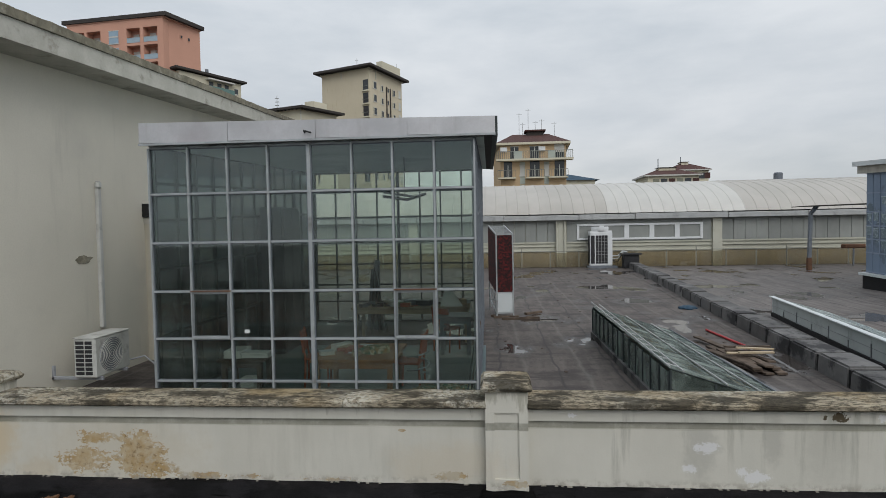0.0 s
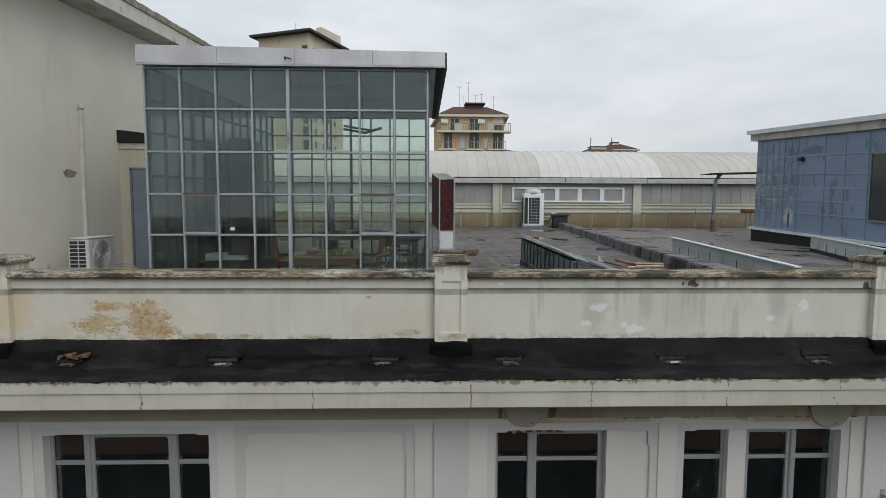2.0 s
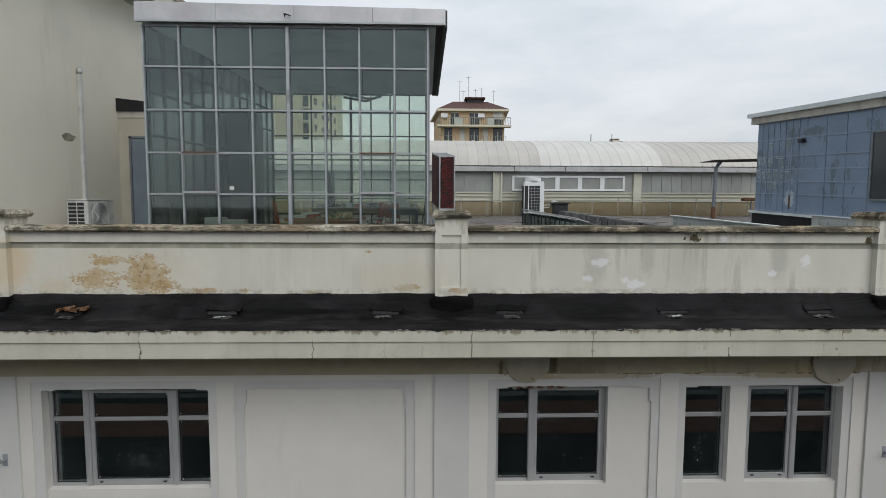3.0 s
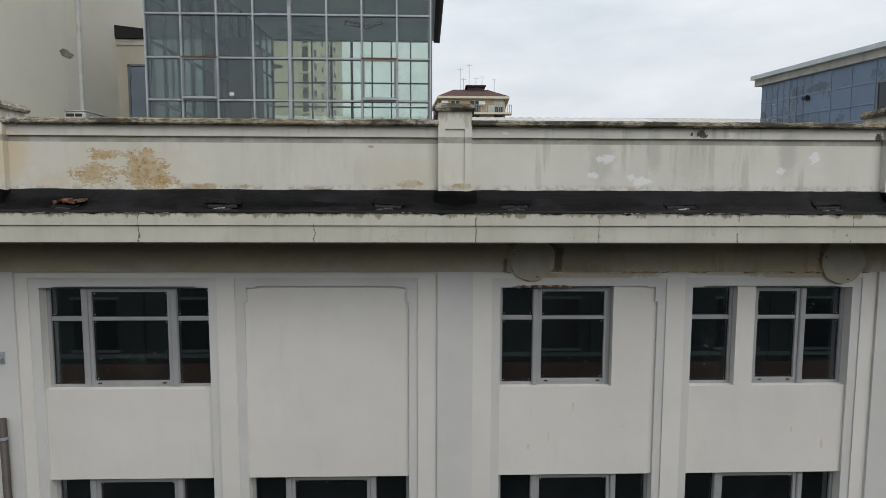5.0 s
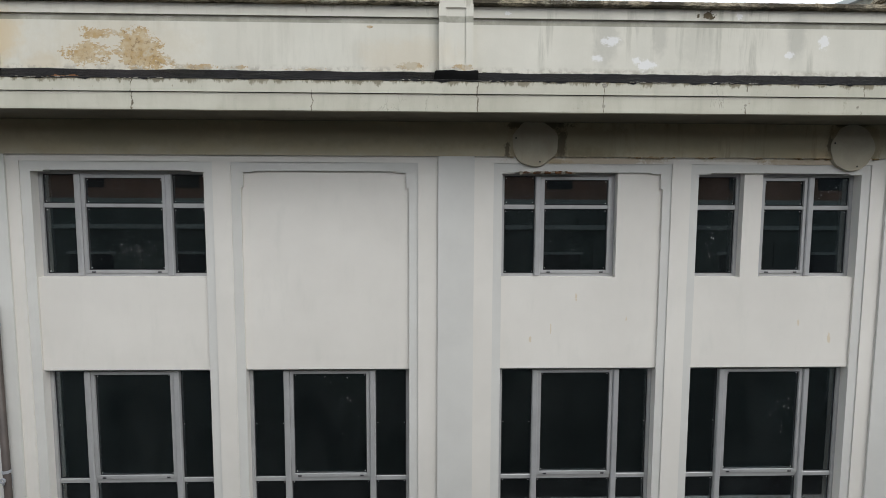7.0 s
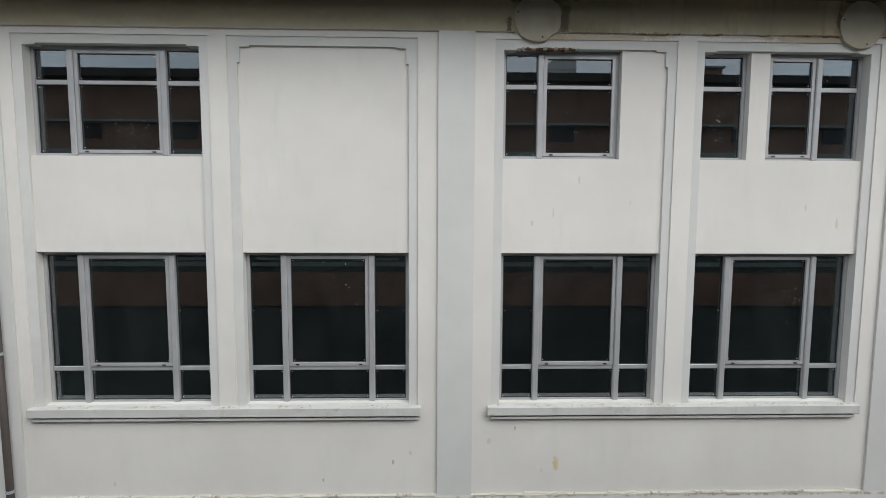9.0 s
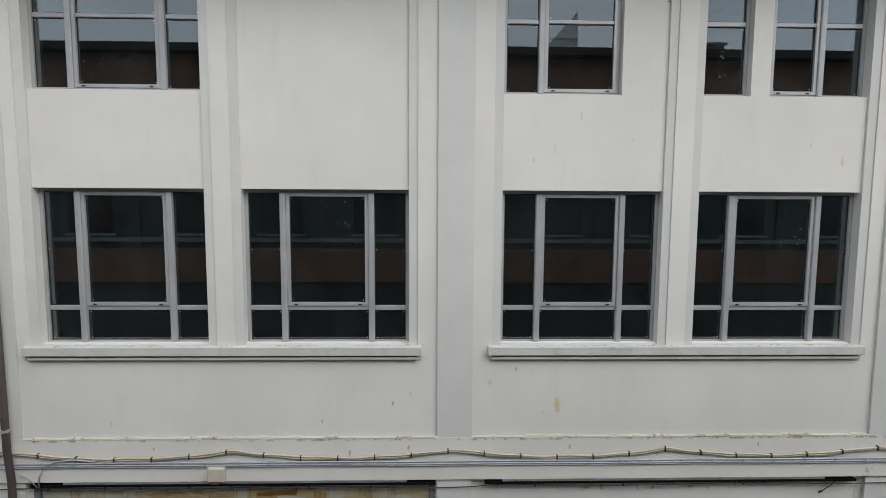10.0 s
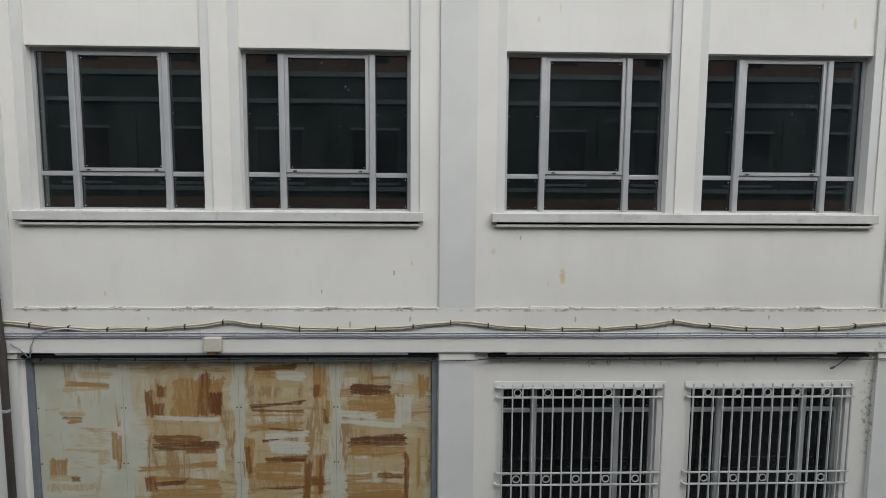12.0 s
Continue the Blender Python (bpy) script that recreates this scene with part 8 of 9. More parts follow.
part("post_foot", B(15.05, 15.23, 21.93, 22.11, rz(22), rz(22, 0.62), bevel=0.01), "rust_post", can, "rusty post foot")
bm = bmesh.new()
hexa(bm, [(14.8, 21.5, 16.16), (19.6, 20.4, 16.24), (19.9, 22.6, 16.24), (14.9, 23.2, 16.16), (14.8, 21.5, 16.19), (19.6, 20.4, 16.28), (19.9, 22.6, 16.28), (14.9, 23.2, 16.19)])
part("canopy_roof", bm, "dark_eave", can)
pp = thing("flower_pot", (18.6, 24.4, 13.1), "brown trough planter on the shed rail", "planter")
part("trough", B(18.1, 19.15, 24.2, 24.6, 14.02, 14.24, bevel=0.05), "rust_post", pp)
part("stand", B(18.6, 18.66, 24.35, 24.41, rz(24.4), 14.02), "steel", pp)

# ---------------------------------------------------------------- blue panelled roof building
BA, BD, BN = Vector((13.12, 14.8, 0)), Vector((0.091, -1.0, 0)).normalized(), Vector((1.0, 0.091, 0)).normalized()
BLEN = 12.0


def bz(s, z):
    """Heights on the blue building fall gently towards the street."""
    return z - 0.045 * s


def blue_slab(s0, s1, z0, z1, o0, o1):
    bm = bmesh.new()
    pts = []
    for z in (z0, z1):
        for s, o in ((s0, o0), (s0, o1), (s1, o1), (s1, o0)):
            p = BA + BD * s + BN * o
            pts.append((p.x, p.y, bz(s, z)))
    hexa(bm, pts)
    return bm


blue = thing("roof_building", (13.5, 10, 13.1), "slate-blue panelled rooftop building with a pale roof edge", "building")
part("wall", blue_slab(0, BLEN, 13.05, 17.1, 0.0, 8.0), "blue", blue)
rows_z = [13.62, 14.3, 14.78, 15.25, 15.74, 16.4, 17.05]
cols_s = [0.03, 0.32, 0.64, 0.96, 1.28, 1.6, 1.95, 2.3, 3.55, 4.4, 5.3]
for i, (a, b) in enumerate(zip(cols_s, cols_s[1:])):
    for j, (c, d) in enumerate(zip(rows_z, rows_z[1:])):
        part("panel", blue_slab(a + 0.012, b - 0.012, c + 0.012, d - 0.012, -0.012 - 0.006 * ((i * 3 + j) % 3), 0.004), "blue", blue)
peel = random.Random(12)
for i in range(7):
    for j in range(1, 5):
        if peel.random() < (0.25 if j in (2, 3) else 0.65):
            continue
        a, b, c, d = cols_s[i] + 0.03, cols_s[i + 1] - 0.03, rows_z[j] + 0.03, rows_z[j + 1] - 0.03
        lo, hi = c + (d - c) * peel.uniform(0.05, 0.4), d - (d - c) * peel.uniform(0.0, 0.2)
        part("bare_patch", blue_slab(a + peel.uniform(0, 0.06), b - peel.uniform(0, 0.06), lo, hi, -0.028, -0.02), "blue_bare", blue, "patch where the blue paint has peeled")
        part("paint_edge", blue_slab(a, b - peel.uniform(0, 0.12), hi, hi + 0.02, -0.031, -0.02), "blue_edge", blue)
for a in (1.6, 2.3, 3.55):
    part("batten", blue_slab(a - 0.014, a + 0.014, 13.6, 16.35, -0.04, -0.012), "blue", blue)
bw = part("window", blue_slab(5.37, 7.4, 14.25, 16.35, -0.03, 0.02), "window_dark", blue, "dark window with a view into the room")
part("window_frame", blue_slab(5.35, 5.42, 14.22, 16.38, -0.06, 0.03), "steel", bw)
part("window_frame", blue_slab(5.42, 7.4, 16.33, 16.4, -0.06, 0.03), "steel", bw)
part("window_frame", blue_slab(5.42, 7.4, 14.2, 14.26, -0.08, 0.03), "steel", bw)
part("plinth", blue_slab(0.05, BLEN, 12.9, 13.5, -0.16, 0.0), "felt_dark", blue)
part("base_flashing", blue_slab(-0.06, BLEN, 13.5, 13.585, -0.24, 0.02), "white_paint", blue, "white base flashing")
part("roof", blue_slab(-0.3, BLEN + 0.2, 17.1, 17.36, -0.12, 8.2), "eave", blue)
part("roof_edge", blue_slab(-0.34, BLEN + 0.2, 17.36, 17.52, -0.28, 8.3), "white_paint", blue, "pale metal roof edge")
for a in cols_s[1:8]:
    part("batten", blue_slab(a - 0.02, a + 0.02, 14.3, 15.74 if a < 1.5 else 16.4, -0.04, -0.012), "blue_batten", blue)
for c in rows_z[:-1]:
    part("batten", blue_slab(0.02, 5.3, c - 0.02, c + 0.02, -0.034, -0.012), "blue_batten", blue)
lp = part("wall_lamp", blue_slab(2.42, 2.62, 16.2, 16.32, -0.2, -0.02), "dark", blue, "small black wall lamp")
part("lamp_arm", blue_slab(2.5, 2.55, 16.28, 16.36, -0.1, -0.02), "dark", lp)
for s0, z0, w, h in ((1.92, 13.75, 0.03, 0.5),):
    part("vent_flap", blue_slab(s0, s0 + w, z0, z0 + h, -0.05, -0.01), "rust_post", blue)

# ---------------------------------------------------------------- apartment blocks in the distance


def face_box(a, b, u0, u1, z0, z1, o0, o1):
    """A block on the face from a to b (outside on its right hand), u in metres along it, o outwards."""
    a, b = Vector((*a, 0)), Vector((*b, 0))
    d = (b - a).normalized()
    n = Vector((d.y, -d.x, 0))
    bm = bmesh.new()
    pts = []
    for z in (z0, z1):
        for u, o in ((u0, o1), (u1, o1), (u1, o0), (u0, o0)):
            p = a + d * u + n * o
            pts.append((p.x, p.y, z))
    hexa(bm, pts)
    return bm


def prism(foot, z0, z1):
    bm = bmesh.new()
    lo = [bm.verts.new((x, y, z0)) for x, y in foot]
    hi = [bm.verts.new((x, y, z1)) for x, y in foot]
    bm.faces.new(list(reversed(lo)))
    bm.faces.new(hi)
    for k in range(len(foot)):
        q = (k + 1) % len(foot)
        bm.faces.new((lo[k], lo[q], hi[q], hi[k]))
    return bm


def grown(foot, by):
    c = sum((Vector(p) for p in foot), Vector((0, 0))) / len(foot)
    return [tuple(c + (Vector(p) - c) * (1 + by / (Vector(p) - c).length)) for p in foot]


def far_window(par, a, b, u, z, w, h, mat="window_dark", frame="window_pale"):
    wn = part("window", face_box(a, b, u - w / 2, u + w / 2, z, z + h, -0.2, 0.03), mat, par)
    part("sill", face_box(a, b, u - w / 2 - 0.1, u + w / 2 + 0.1, z - 0.15, z, -0.05, 0.12), frame, wn)
    part("lintel", face_box(a, b, u - w / 2 - 0.08, u + w / 2 + 0.08, z + h, z + h + 0.1, -0.05, 0.06), frame, wn)
    return wn


def balcony(par, a, b, u0, u1, z, deep, mat, h=1.0, solid_panel=False):
    bl = part("balcony", face_box(a, b, u0, u1, z - 0.18, z, -0.1, deep), "tower_pale", par)
    if solid_panel:
        part("railing", face_box(a, b, u0, u1, z, z + h, deep - 0.06, deep), mat, bl)
    else:
        part("railing", face_box(a, b, u0, u1, z + h - 0.06, z + h, deep - 0.06, deep), mat, bl)
        n = max(int((u1 - u0) / 0.35), 3)
        for k in range(n + 1):
            u = u0 + (u1 - u0) * k / n
            part("baluster", face_box(a, b, u - 0.03, u + 0.03, z, z + h - 0.06, deep - 0.055, deep - 0.005), mat, bl)
    return bl


# yellow tower
tc, tl, tr = (-27.4, 122.0), (-40.1, 127.0), (-22.0, 136.0)
tback = (tl[0] + tr[0] - tc[0], tl[1] + tr[1] - tc[1])
tower = thing("apartment_tower", (-30, 128, 0), "tall yellow-ochre apartment tower with a dark flat eave", "building", "distant buildings")
part("wall", prism([tl, tc, tr, tback], 0, 52.9), "tower", tower)
rf = part("roof", prism(grown([tl, tc, tr, tback], 2.1), 53.2, 53.7), "dark_eave", tower)
part("cornice", prism(grown([tl, tc, tr, tback], 0.3), 52.9, 53.2), "tower_pale", tower)
for k in range(22):
    for fa, fb, ln in ((tl, tc, 13.6), (tc, tr, 15.0)):
        part("rafter", face_box(fa, fb, 0.2 + k * ln / 22, 0.42 + k * ln / 22, 53.02, 53.2, 0.3, 1.5), "dark_eave", rf)
part("penthouse", prism([(-26.6, 127.0), (-25.2, 126.4), (-21.9, 133.6), (-23.3, 134.2)], 53.7, 55.8), "tower_pale", tower)
for k in range(8):
    z = 48.15 - 3.04 * k
    part("window", face_box(tl, tc, 11.9, 13.35, z - 0.1, z + 2.35, -0.5, 0.04), "window_dark", tower)
    bl = part("balcony", face_box(tl, tc, 11.75, 13.6, z - 0.4, z - 0.1, -0.1, 0.45), "tower_pale", tower)
    part("railing", face_box(tl, tc, 11.8, 13.5, z + 0.75, z + 0.82, 0.38, 0.44), "rail_metal", bl)
    for u, w, h, m in ((2.3, 1.5, 1.55, "window_dark"), (5.5, 1.1, 1.3, "window_dark"), (11.0, 1.2, 1.3, "window_dark"), (13.7, 1.4, 1.7, "window_pale")):
        wn = far_window(tower, tc, tr, u, z + 0.65, w, h, m)
        part("shutter", face_box(tc, tr, u - w / 2, u - w / 2 + 0.3, z + 0.65, z + 0.65 + h, 0.03, 0.08), "tower_pale", wn)
    part("window", face_box(tc, tr, 8.05, 8.65, z + 0.9, z + 1.9, -0.2, 0.03), "window_dark", tower)
part("duct", face_box(tc, tr, 7.3, 7.55, 28, 50.2, 0, 0.25), "dark_eave", tower)
part("duct", face_box(tc, tr, 9.05, 9.3, 28, 50.2, 0, 0.25), "dark_eave", tower)
part("gutter_pipe", face_box(tl, tc, 5.7, 5.85, 51.5, 53.1, 0, 0.15), "window_pale", tower)
part("gutter_pipe", face_box(tc, tr, 2.7, 2.85, 51, 53.1, 0, 0.15), "window_pale", tower)
part("aerial", T([(-31.6, 128, 53.7), (-31.6, 128, 57.2)], 0.06, 5), "gutter", tower)
part("aerial", T([(-31.95, 128, 56.7), (-31.25, 128, 56.7)], 0.05, 5), "gutter", tower)
part("aerial", T([(-22.7, 133, 55.8), (-22.7, 133, 56.9)], 0.05, 5), "gutter", tower)

# lower block in front of it
lc, ll, lr = (-36.9, 101.0), (-49.9, 105.0), (-31.6, 108.4)
lback = (ll[0] + lr[0] - lc[0], ll[1] + lr[1] - lc[1])
low = thing("apartment_block", (-40, 104, 0), "low cream apartment block with a wide dark eave", "building", "distant buildings")
part("wall", prism([ll, lc, lr, lback], 0, 39.2), "tower_pale", low)
rf = part("roof", prism(grown([ll, lc, lr, lback], 1.7), 39.5, 39.95), "dark_eave", low)
part("cornice", prism(grown([ll, lc, lr, lback], 0.25), 39.2, 39.5), "tower", low)
for k in range(16):
    for fa, fb, ln in ((ll, lc, 13.6), (lc, lr, 9.1)):
        part("rafter", face_box(fa, fb, 0.2 + k * ln / 16, 0.4 + k * ln / 16, 39.34, 39.5, 0.25, 1.2), "dark_eave", rf)
part("penthouse", prism([(-37.0, 104.4), (-35.0, 104.0), (-33.2, 107.0), (-35.2, 107.4)], 39.95, 41.6), "tower_pale", low)
bm = bmesh.new()
for i in range(9):
    a = math.pi * i / 8
    for x in (-49.0, -45.8):
        bm.verts.new((x, 105.5 - 0.9 * math.cos(a), 39.95 + 0.85 * math.sin(a)))
bm.verts.ensure_lookup_table()
for i in range(8):
    bm.faces.new((bm.verts[2 * i], bm.verts[2 * i + 1], bm.verts[2 * i + 3], bm.verts[2 * i + 2]))
bm.faces.new([bm.verts[2 * i] for i in range(9)])
bm.faces.new([bm.verts[2 * i + 1] for i in reversed(range(9))])
part("roof_vault", bm, "gutter", low, "silvery arched roof light")
part("aerial", T([(-42.6, 104, 39.95), (-42.6, 104, 43.0)], 0.06, 5), "gutter", low)
for k in range(3):
    part("aerial", T([(-43.0, 104, 41.0 + 0.7 * k), (-42.2, 104, 41.0 + 0.7 * k)], 0.09, 5), "gutter", low)
for u in (10.0, 12.4):
    wn = far_window(low, ll, lc, u, 35.3, 1.5, 1.75, "rail_glass")
    part("bar", face_box(ll, lc, u - 0.75, u + 0.75, 36.1, 36.2, 0.03, 0.07), "window_pale", wn)
for u, w, z, h in ((3.65, 0.5, 36.9, 0.9), (5.6, 0.8, 35.3, 1.6), (7.7, 1.2, 35.3, 1.6)):
    far_window(low, lc, lr, u, z, w, h)
part("duct", face_box(lc, lr, 3.0, 3.25, 25, 36.8, 0, 0.2), "dark_eave", low)
part("duct", face_box(lc, lr, 4.05, 4.3, 25, 36.8, 0, 0.2), "dark_eave", low)
part("gutter_pipe", face_box(lc, lr, 0.1, 0.25, 25, 39.2, 0, 0.15), "window_pale", low)
bm = bmesh.new()
lathe(bm, 0, 0, ((0.55, 0.0), (0.42, 0.12), (0.1, 0.2)), 14)
bmesh.ops.transform(bm, matrix=pose(-36.2, 101.6, 35.9, -70, 0, 25), verts=bm.verts)
part("dish", bm, "gutter", low)

# salmon block: piers and bands stand before the deep loggias
pc, pl2, pr = (-59.0, 92.0), (-79.2, 94.0), (-56.3, 100.0)
pd = (Vector(pc) - Vector(pl2)).normalized()
pin = Vector((-pd.y, pd.x)) * 1.5
pback = (pl2[0] + pr[0] - pc[0], pl2[1] + pr[1] - pc[1])
pink = thing("apartment_block", (-66, 97, 0), "salmon-pink apartment block with recessed balconies", "building", "distant buildings")
part("wall", prism([tuple(Vector(pl2) + pin), tuple(Vector(pc) + pin), pr, pback], 0, 55.0), "pink", pink)
part("roof", prism(grown([pl2, pc, pr, pback], 0.9), 55.2, 55.9), "dark_eave", pink)
part("cornice", prism(grown([pl2, pc, pr, pback], 0.2), 55.0, 55.2), "pink", pink)
LOG = [(0.7, 3.7), (4.2, 7.2), (12.7, 15.5), (16.2, 19.1)]
edges = [0.0] + [u for pair in LOG for u in pair] + [20.29]
for u0, u1 in zip(edges[::2], edges[1::2]):
    part("pier", face_box(pl2, pc, u0, u1, 0, 55.0, -1.5, 0), "pink", pink)
part("attic_band", face_box(pl2, pc, 0.7, 19.1, 53.5, 54.998, -1.498, -0.004), "pink", pink)
for k in range(6):
    z = 50.75 - 3.2 * k
    for u0, u1 in LOG:
        part("loggia_floor", face_box(pl2, pc, u0, u1, z - 0.45, z, -1.498, -0.004), "pink", pink)
        rl = part("railing", face_box(pl2, pc, u0, u1, z + 0.95, z + 1.03, -0.1, -0.03), "rail_pale", pink)
        part("panel", face_box(pl2, pc, u0, u1, z + 0.1, z + 0.93, -0.08, -0.05), "rail_pale", rl)
        dw = part("door", face_box(pl2, pc, u1 - 0.85, u1 - 0.15, z, z + 2.1, -1.5, -1.44), "window_dark", pink)
        part("blind", face_box(pl2, pc, u0 + 0.3, u0 + 1.5, z + 1.0, z + 2.1, -1.5, -1.45), "window_pale", dw)
    wn = far_window(pink, pl2, pc, 10.0, z + 0.2, 2.0, 2.3, "window_sky")
    part("transom", face_box(pl2, pc, 9.0, 11.0, z + 1.3, z + 1.55, 0.03, 0.08), "window_pale", wn)
part("roof_tank", B(-66, -62, 97, 99, 55.9, 56.9), "dark_eave", pink)
part("roof_rail", T([(-78, 96, 56.6), (-68, 95, 56.6)], 0.06, 5), "gutter", pink)
for u in (3.9, 5.6):
    part("vent", face_box(pc, pr, u, u + 0.35, 52.4, 52.9, 0, 0.05), "window_dark", pink)

# cream block behind
ma, mb = (-57.2, 93.6), (-50.6, 105.2)
md = (Vector(mb) - Vector(ma)).normalized()
mfoot = [ma, mb, tuple(Vector(mb) + 11 * Vector((-md.y, md.x))), tuple(Vector(ma) + 11 * Vector((-md.y, md.x)))]
mid = thing("apartment_block", (-56, 102, 0), "cream apartment block with green-railed balconies", "building", "distant buildings")
part("wall", prism(mfoot, 0, 45.8), "tower_pale", mid)
part("roof", prism(grown(mfoot, 1.2), 46.0, 46.4), "dark_eave", mid)
for k in range(3):
    z = 42.9 - 3.1 * k
    balcony(mid, ma, mb, 5.6, 11.0, z, 1.2, "rail_green", 1.0, True)
    part("canopy", face_box(ma, mb, 5.4, 11.2, z + 2.25, z + 2.5, -0.1, 1.2), "window_pale", mid)
    for u in (6.6, 8.4, 10.0):
        far_window(mid, ma, mb, u, z + 0.15, 0.9, 1.9)
    far_window(mid, ma, mb, 12.2, z + 0.7, 0.8, 1.0)
part("dish", face_box(ma, mb, 5.4, 6.0, 46.4, 47.2, 0, 0.2), "steel", mid)

# ochre house with balconies
ha, hb = (1.45, 70.0), (10.25, 70.0)
hfoot = [ha, hb, (11.0, 80.0), (0.6, 80.0)]
house = thing("apartment_house", (6, 74, 0), "ochre apartment house with balconies and a tiled hip roof", "building", "distant buildings")
part("wall", prism(hfoot, 0, 26.55), "house", house)
ef = grown(hfoot, 0.8)
part("eave", prism(ef, 26.55, 26.85), "tower_pale", house)
bm = bmesh.new()
lo = [bm.verts.new((x, y, 26.85)) for x, y in ef]
hi = [bm.verts.new(p) for p in ((3.3, 74.5, 28.7), (8.3, 74.5, 28.7), (8.3, 76, 28.7), (3.3, 76, 28.7))]
bm.faces.new(list(reversed(lo)))
bm.faces.new(hi)
for k in range(4):
    bm.faces.new((lo[k], lo[(k + 1) % 4], hi[(k + 1) % 4], hi[k]))
rf = part("roof", bm, "tiles", house)
part("dormer", B(5.3, 7.6, 73.6, 75.5, 27.95, 28.95), "dark_eave", rf)
part("dormer_roof", B(5.0, 7.9, 73.3, 75.8, 28.95, 29.15), "tiles", rf)
for k, (x, h) in enumerate(((4.3, 3.6), (5.6, 4.2), (6.6, 2.4), (7.5, 2.6), (9.3, 2.2), (4.8, 2.2))):
    part("aerial", T([(x, 75, 28.25), (x, 75, 28.25 + h)], 0.035, 5), "gutter", rf)
    part("aerial", T([(x - 0.4, 75, 28.05 + h), (x + 0.4, 75, 28.05 + h)], 0.025, 5), "gutter", rf)
for k, zb in enumerate((24.6, 21.55, 18.45)):
    if k == 0:
        bl = part("balcony", face_box(ha, hb, -0.6, 9.6, zb - 0.25, zb, -0.1, 1.2), "tower_pale", house)
        for u0, u1, m in ((1.8, 2.9, "house_pale"), (6.3, 7.2, "house_pale")):
            part("railing", face_box(ha, hb, u0, u1, zb, zb + 1.0, 1.12, 1.2), m, bl)
        part("handrail", face_box(ha, hb, -0.5, 9.5, zb + 0.96, zb + 1.02, 1.12, 1.2), "rail_metal", bl)
        for q in range(41):
            u = -0.5 + q * 0.25
            part("baluster", face_box(ha, hb, u - 0.035, u + 0.035, zb, zb + 0.96, 1.13, 1.19), "rail_metal", bl)
    else:
        for u0, u1 in ((-0.4, 2.0), (3.4, 5.8), (6.4, 8.9)):
            balcony(house, ha, hb, u0, u1, zb + 0.6 * (k == 1), 1.0, "rail_metal")
    for u, w in ((1.9 if k == 0 else 1.0, 1.1), (4.6, 1.3), (7.9, 1.3)):
        wn = far_window(house, ha, hb, u, zb + 0.1 + 0.6 * (k == 1), w, 2.2 if k else 1.6, "window_dark")
        part("frame", face_box(ha, hb, u - 0.05, u + 0.05, zb + 0.1 + 0.6 * (k == 1), zb + 1.7 + 0.6 * (k == 1), 0.03, 0.07), "window_pale", wn)
        if k == 0 and u > 7:
            part("shutter", face_box(ha, hb, u - w / 2, u + w / 2, zb + 0.9, zb + 2.0, 0.03, 0.08), "window_pale", wn)
    if k:
        for u in (2.9, 6.2):
            far_window(house, ha, hb, u, zb + 0.9, 0.6, 1.3, "window_pale")
        part("strip", face_box(ha, hb, 2.6, 3.3, zb - 0.3, zb + 2.7, 0, 0.02), "house_pale", house)
        part("strip", face_box(ha, hb, 5.85, 6.5, zb - 0.3, zb + 2.7, 0, 0.02), "house_pale", house)
for u in (0.5, 5.6):
    part("cooler", face_box(ha, hb, u - 0.5, u + 0.4, 25.65, 26.25, 0, 0.35), "white_metal", house)

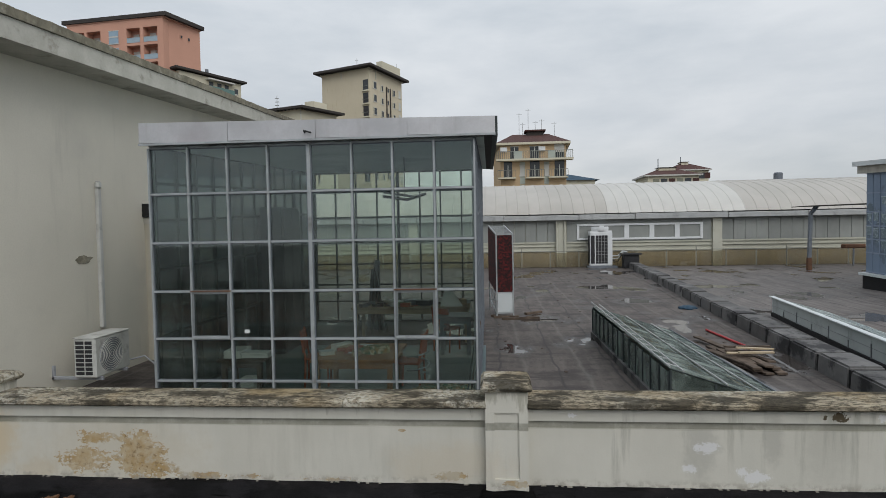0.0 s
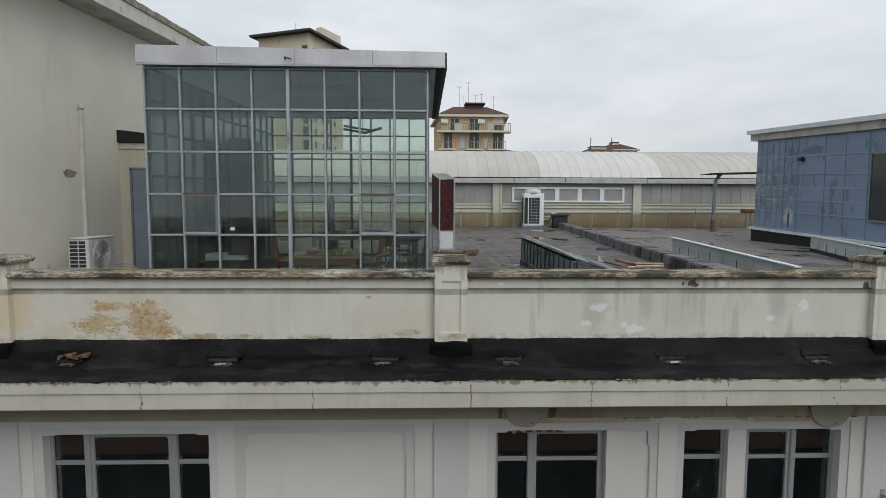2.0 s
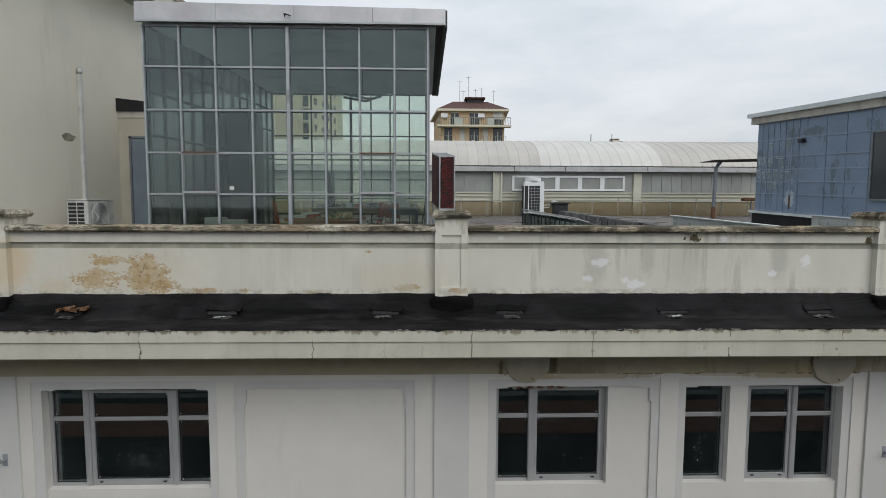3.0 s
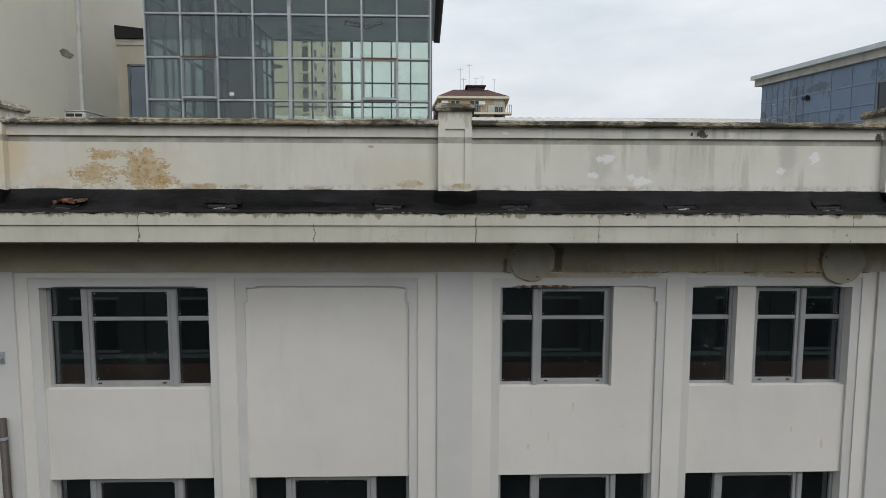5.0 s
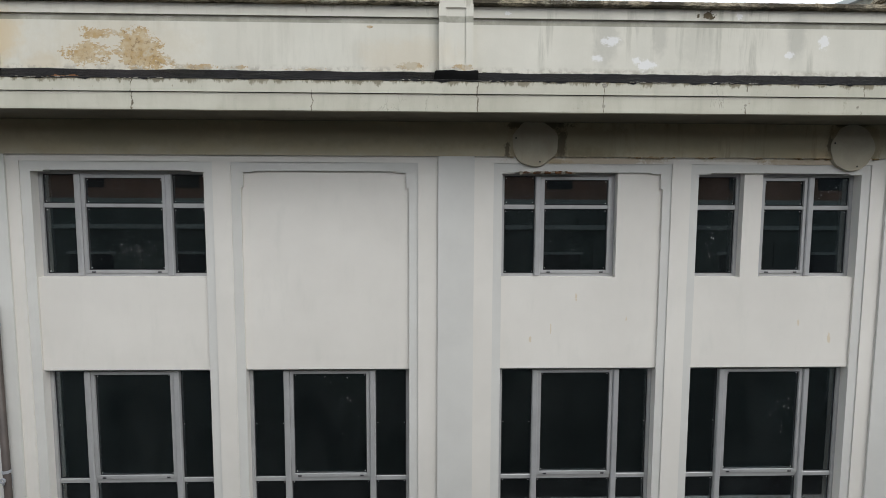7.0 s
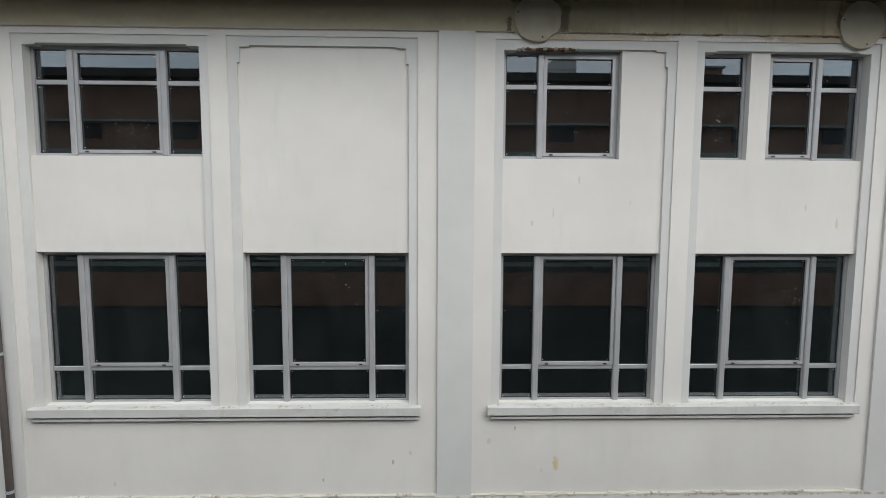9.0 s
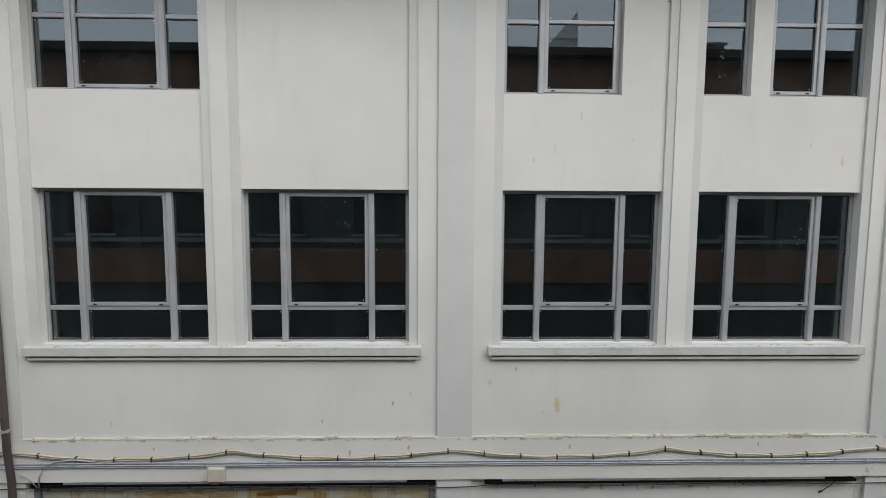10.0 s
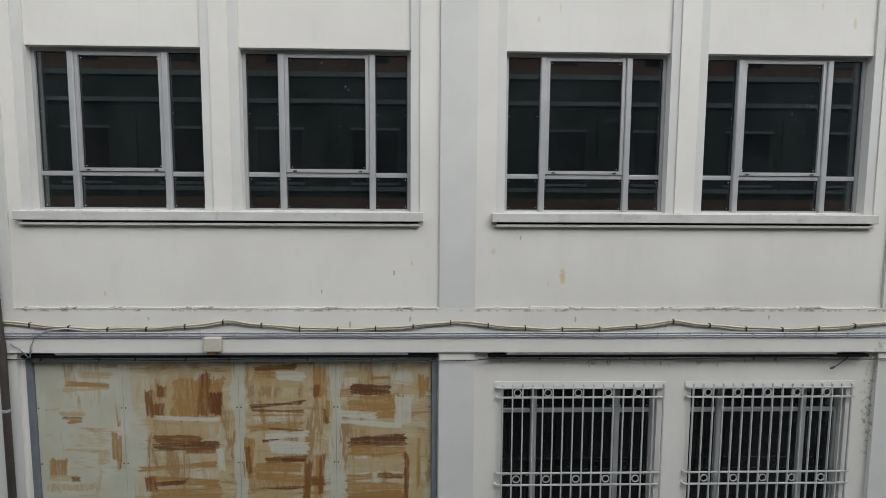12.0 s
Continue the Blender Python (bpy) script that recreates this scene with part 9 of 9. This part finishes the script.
# two roofs farther off
for x0, x1, y, ze, zr, lab in ((36.8, 50.2, 130, 27.2, 29.0, "low house with a brown hip roof and cream walls"), (48.8, 60.0, 150, 30.2, 32.4, "distant house with a dark hip roof and wide glazing")):
    hs = thing("distant_house", ((x0 + x1) / 2, y + 5, 0), lab, "building", "distant buildings")
    ft = [(x0 + 0.8, y), (x1 - 0.8, y), (x1 - 0.8, y + 11), (x0 + 0.8, y + 11)]
    part("wall", prism(ft, 0, ze - 0.2), "tower_pale", hs)
    eft = grown(ft, 1.0)
    part("eave", prism(eft, ze - 0.2, ze + 0.1), "window_pale", hs)
    bm = bmesh.new()
    lo = [bm.verts.new((px, py, ze + 0.1)) for px, py in eft]
    hi = [bm.verts.new(p) for p in ((x0 + 4.5, y + 4.5, zr), (x1 - 4.5, y + 4.5, zr), (x1 - 4.5, y + 6.5, zr), (x0 + 4.5, y + 6.5, zr))]
    bm.faces.new(list(reversed(lo)))
    bm.faces.new(hi)
    for k in range(4):
        bm.faces.new((lo[k], lo[(k + 1) % 4], hi[(k + 1) % 4], hi[k]))
    rf = part("roof", bm, "tiles", hs)
    part("dormer", B(x0 + 4.4, x1 - 5.0, y + 3.4, y + 6, zr - 0.5, zr + 0.25), "tower_pale", rf)
    part("dormer_roof", B(x0 + 4.2, x1 - 4.8, y + 3.2, y + 6.2, zr + 0.25, zr + 0.4), "dark_eave", rf)
    part("aerial", T([(x0 + 4.4, y + 4, zr), (x0 + 4.4, y + 4, zr + 2.6 if y < 140 else zr + 1.8)], 0.12, 5), "steel", rf)
    for k in range(6):
        u = 1.2 + k * (x1 - x0 - 2.4) / 6
        part("window", face_box(ft[0], ft[1], u, u + 1.5, ze - 2.4, ze - 0.8, -0.2, 0.04), ("rail_glass", "window_dark", "tiles")[k % 3], hs)
tk = thing("water_tank", (77, 150, 0), "dark cylindrical tank on a distant roof", "tank")
bm = bmesh.new()
lathe(bm, 77.2, 150, ((1.1, 0), (1.1, 28.6), (0.9, 28.9)), 16)
part("shell", bm, "steel", tk)
bt = thing("blue_roof", (18.6, 110, 0), "small bright blue pitched roof in the distance", "roof")
part("wall", B(15, 21.5, 110, 116, 0, 24.9), "tower_pale", bt)
bm = bmesh.new()
hexa(bm, [(14.4, 109.4, 24.9), (22.4, 109.4, 24.9), (22.4, 117, 24.9), (14.4, 117, 24.9), (15.5, 112, 26.3), (16.5, 112, 26.3), (16.5, 115, 26.3), (15.5, 115, 26.3)])
part("roof", bm, "tarp_blue", bt)
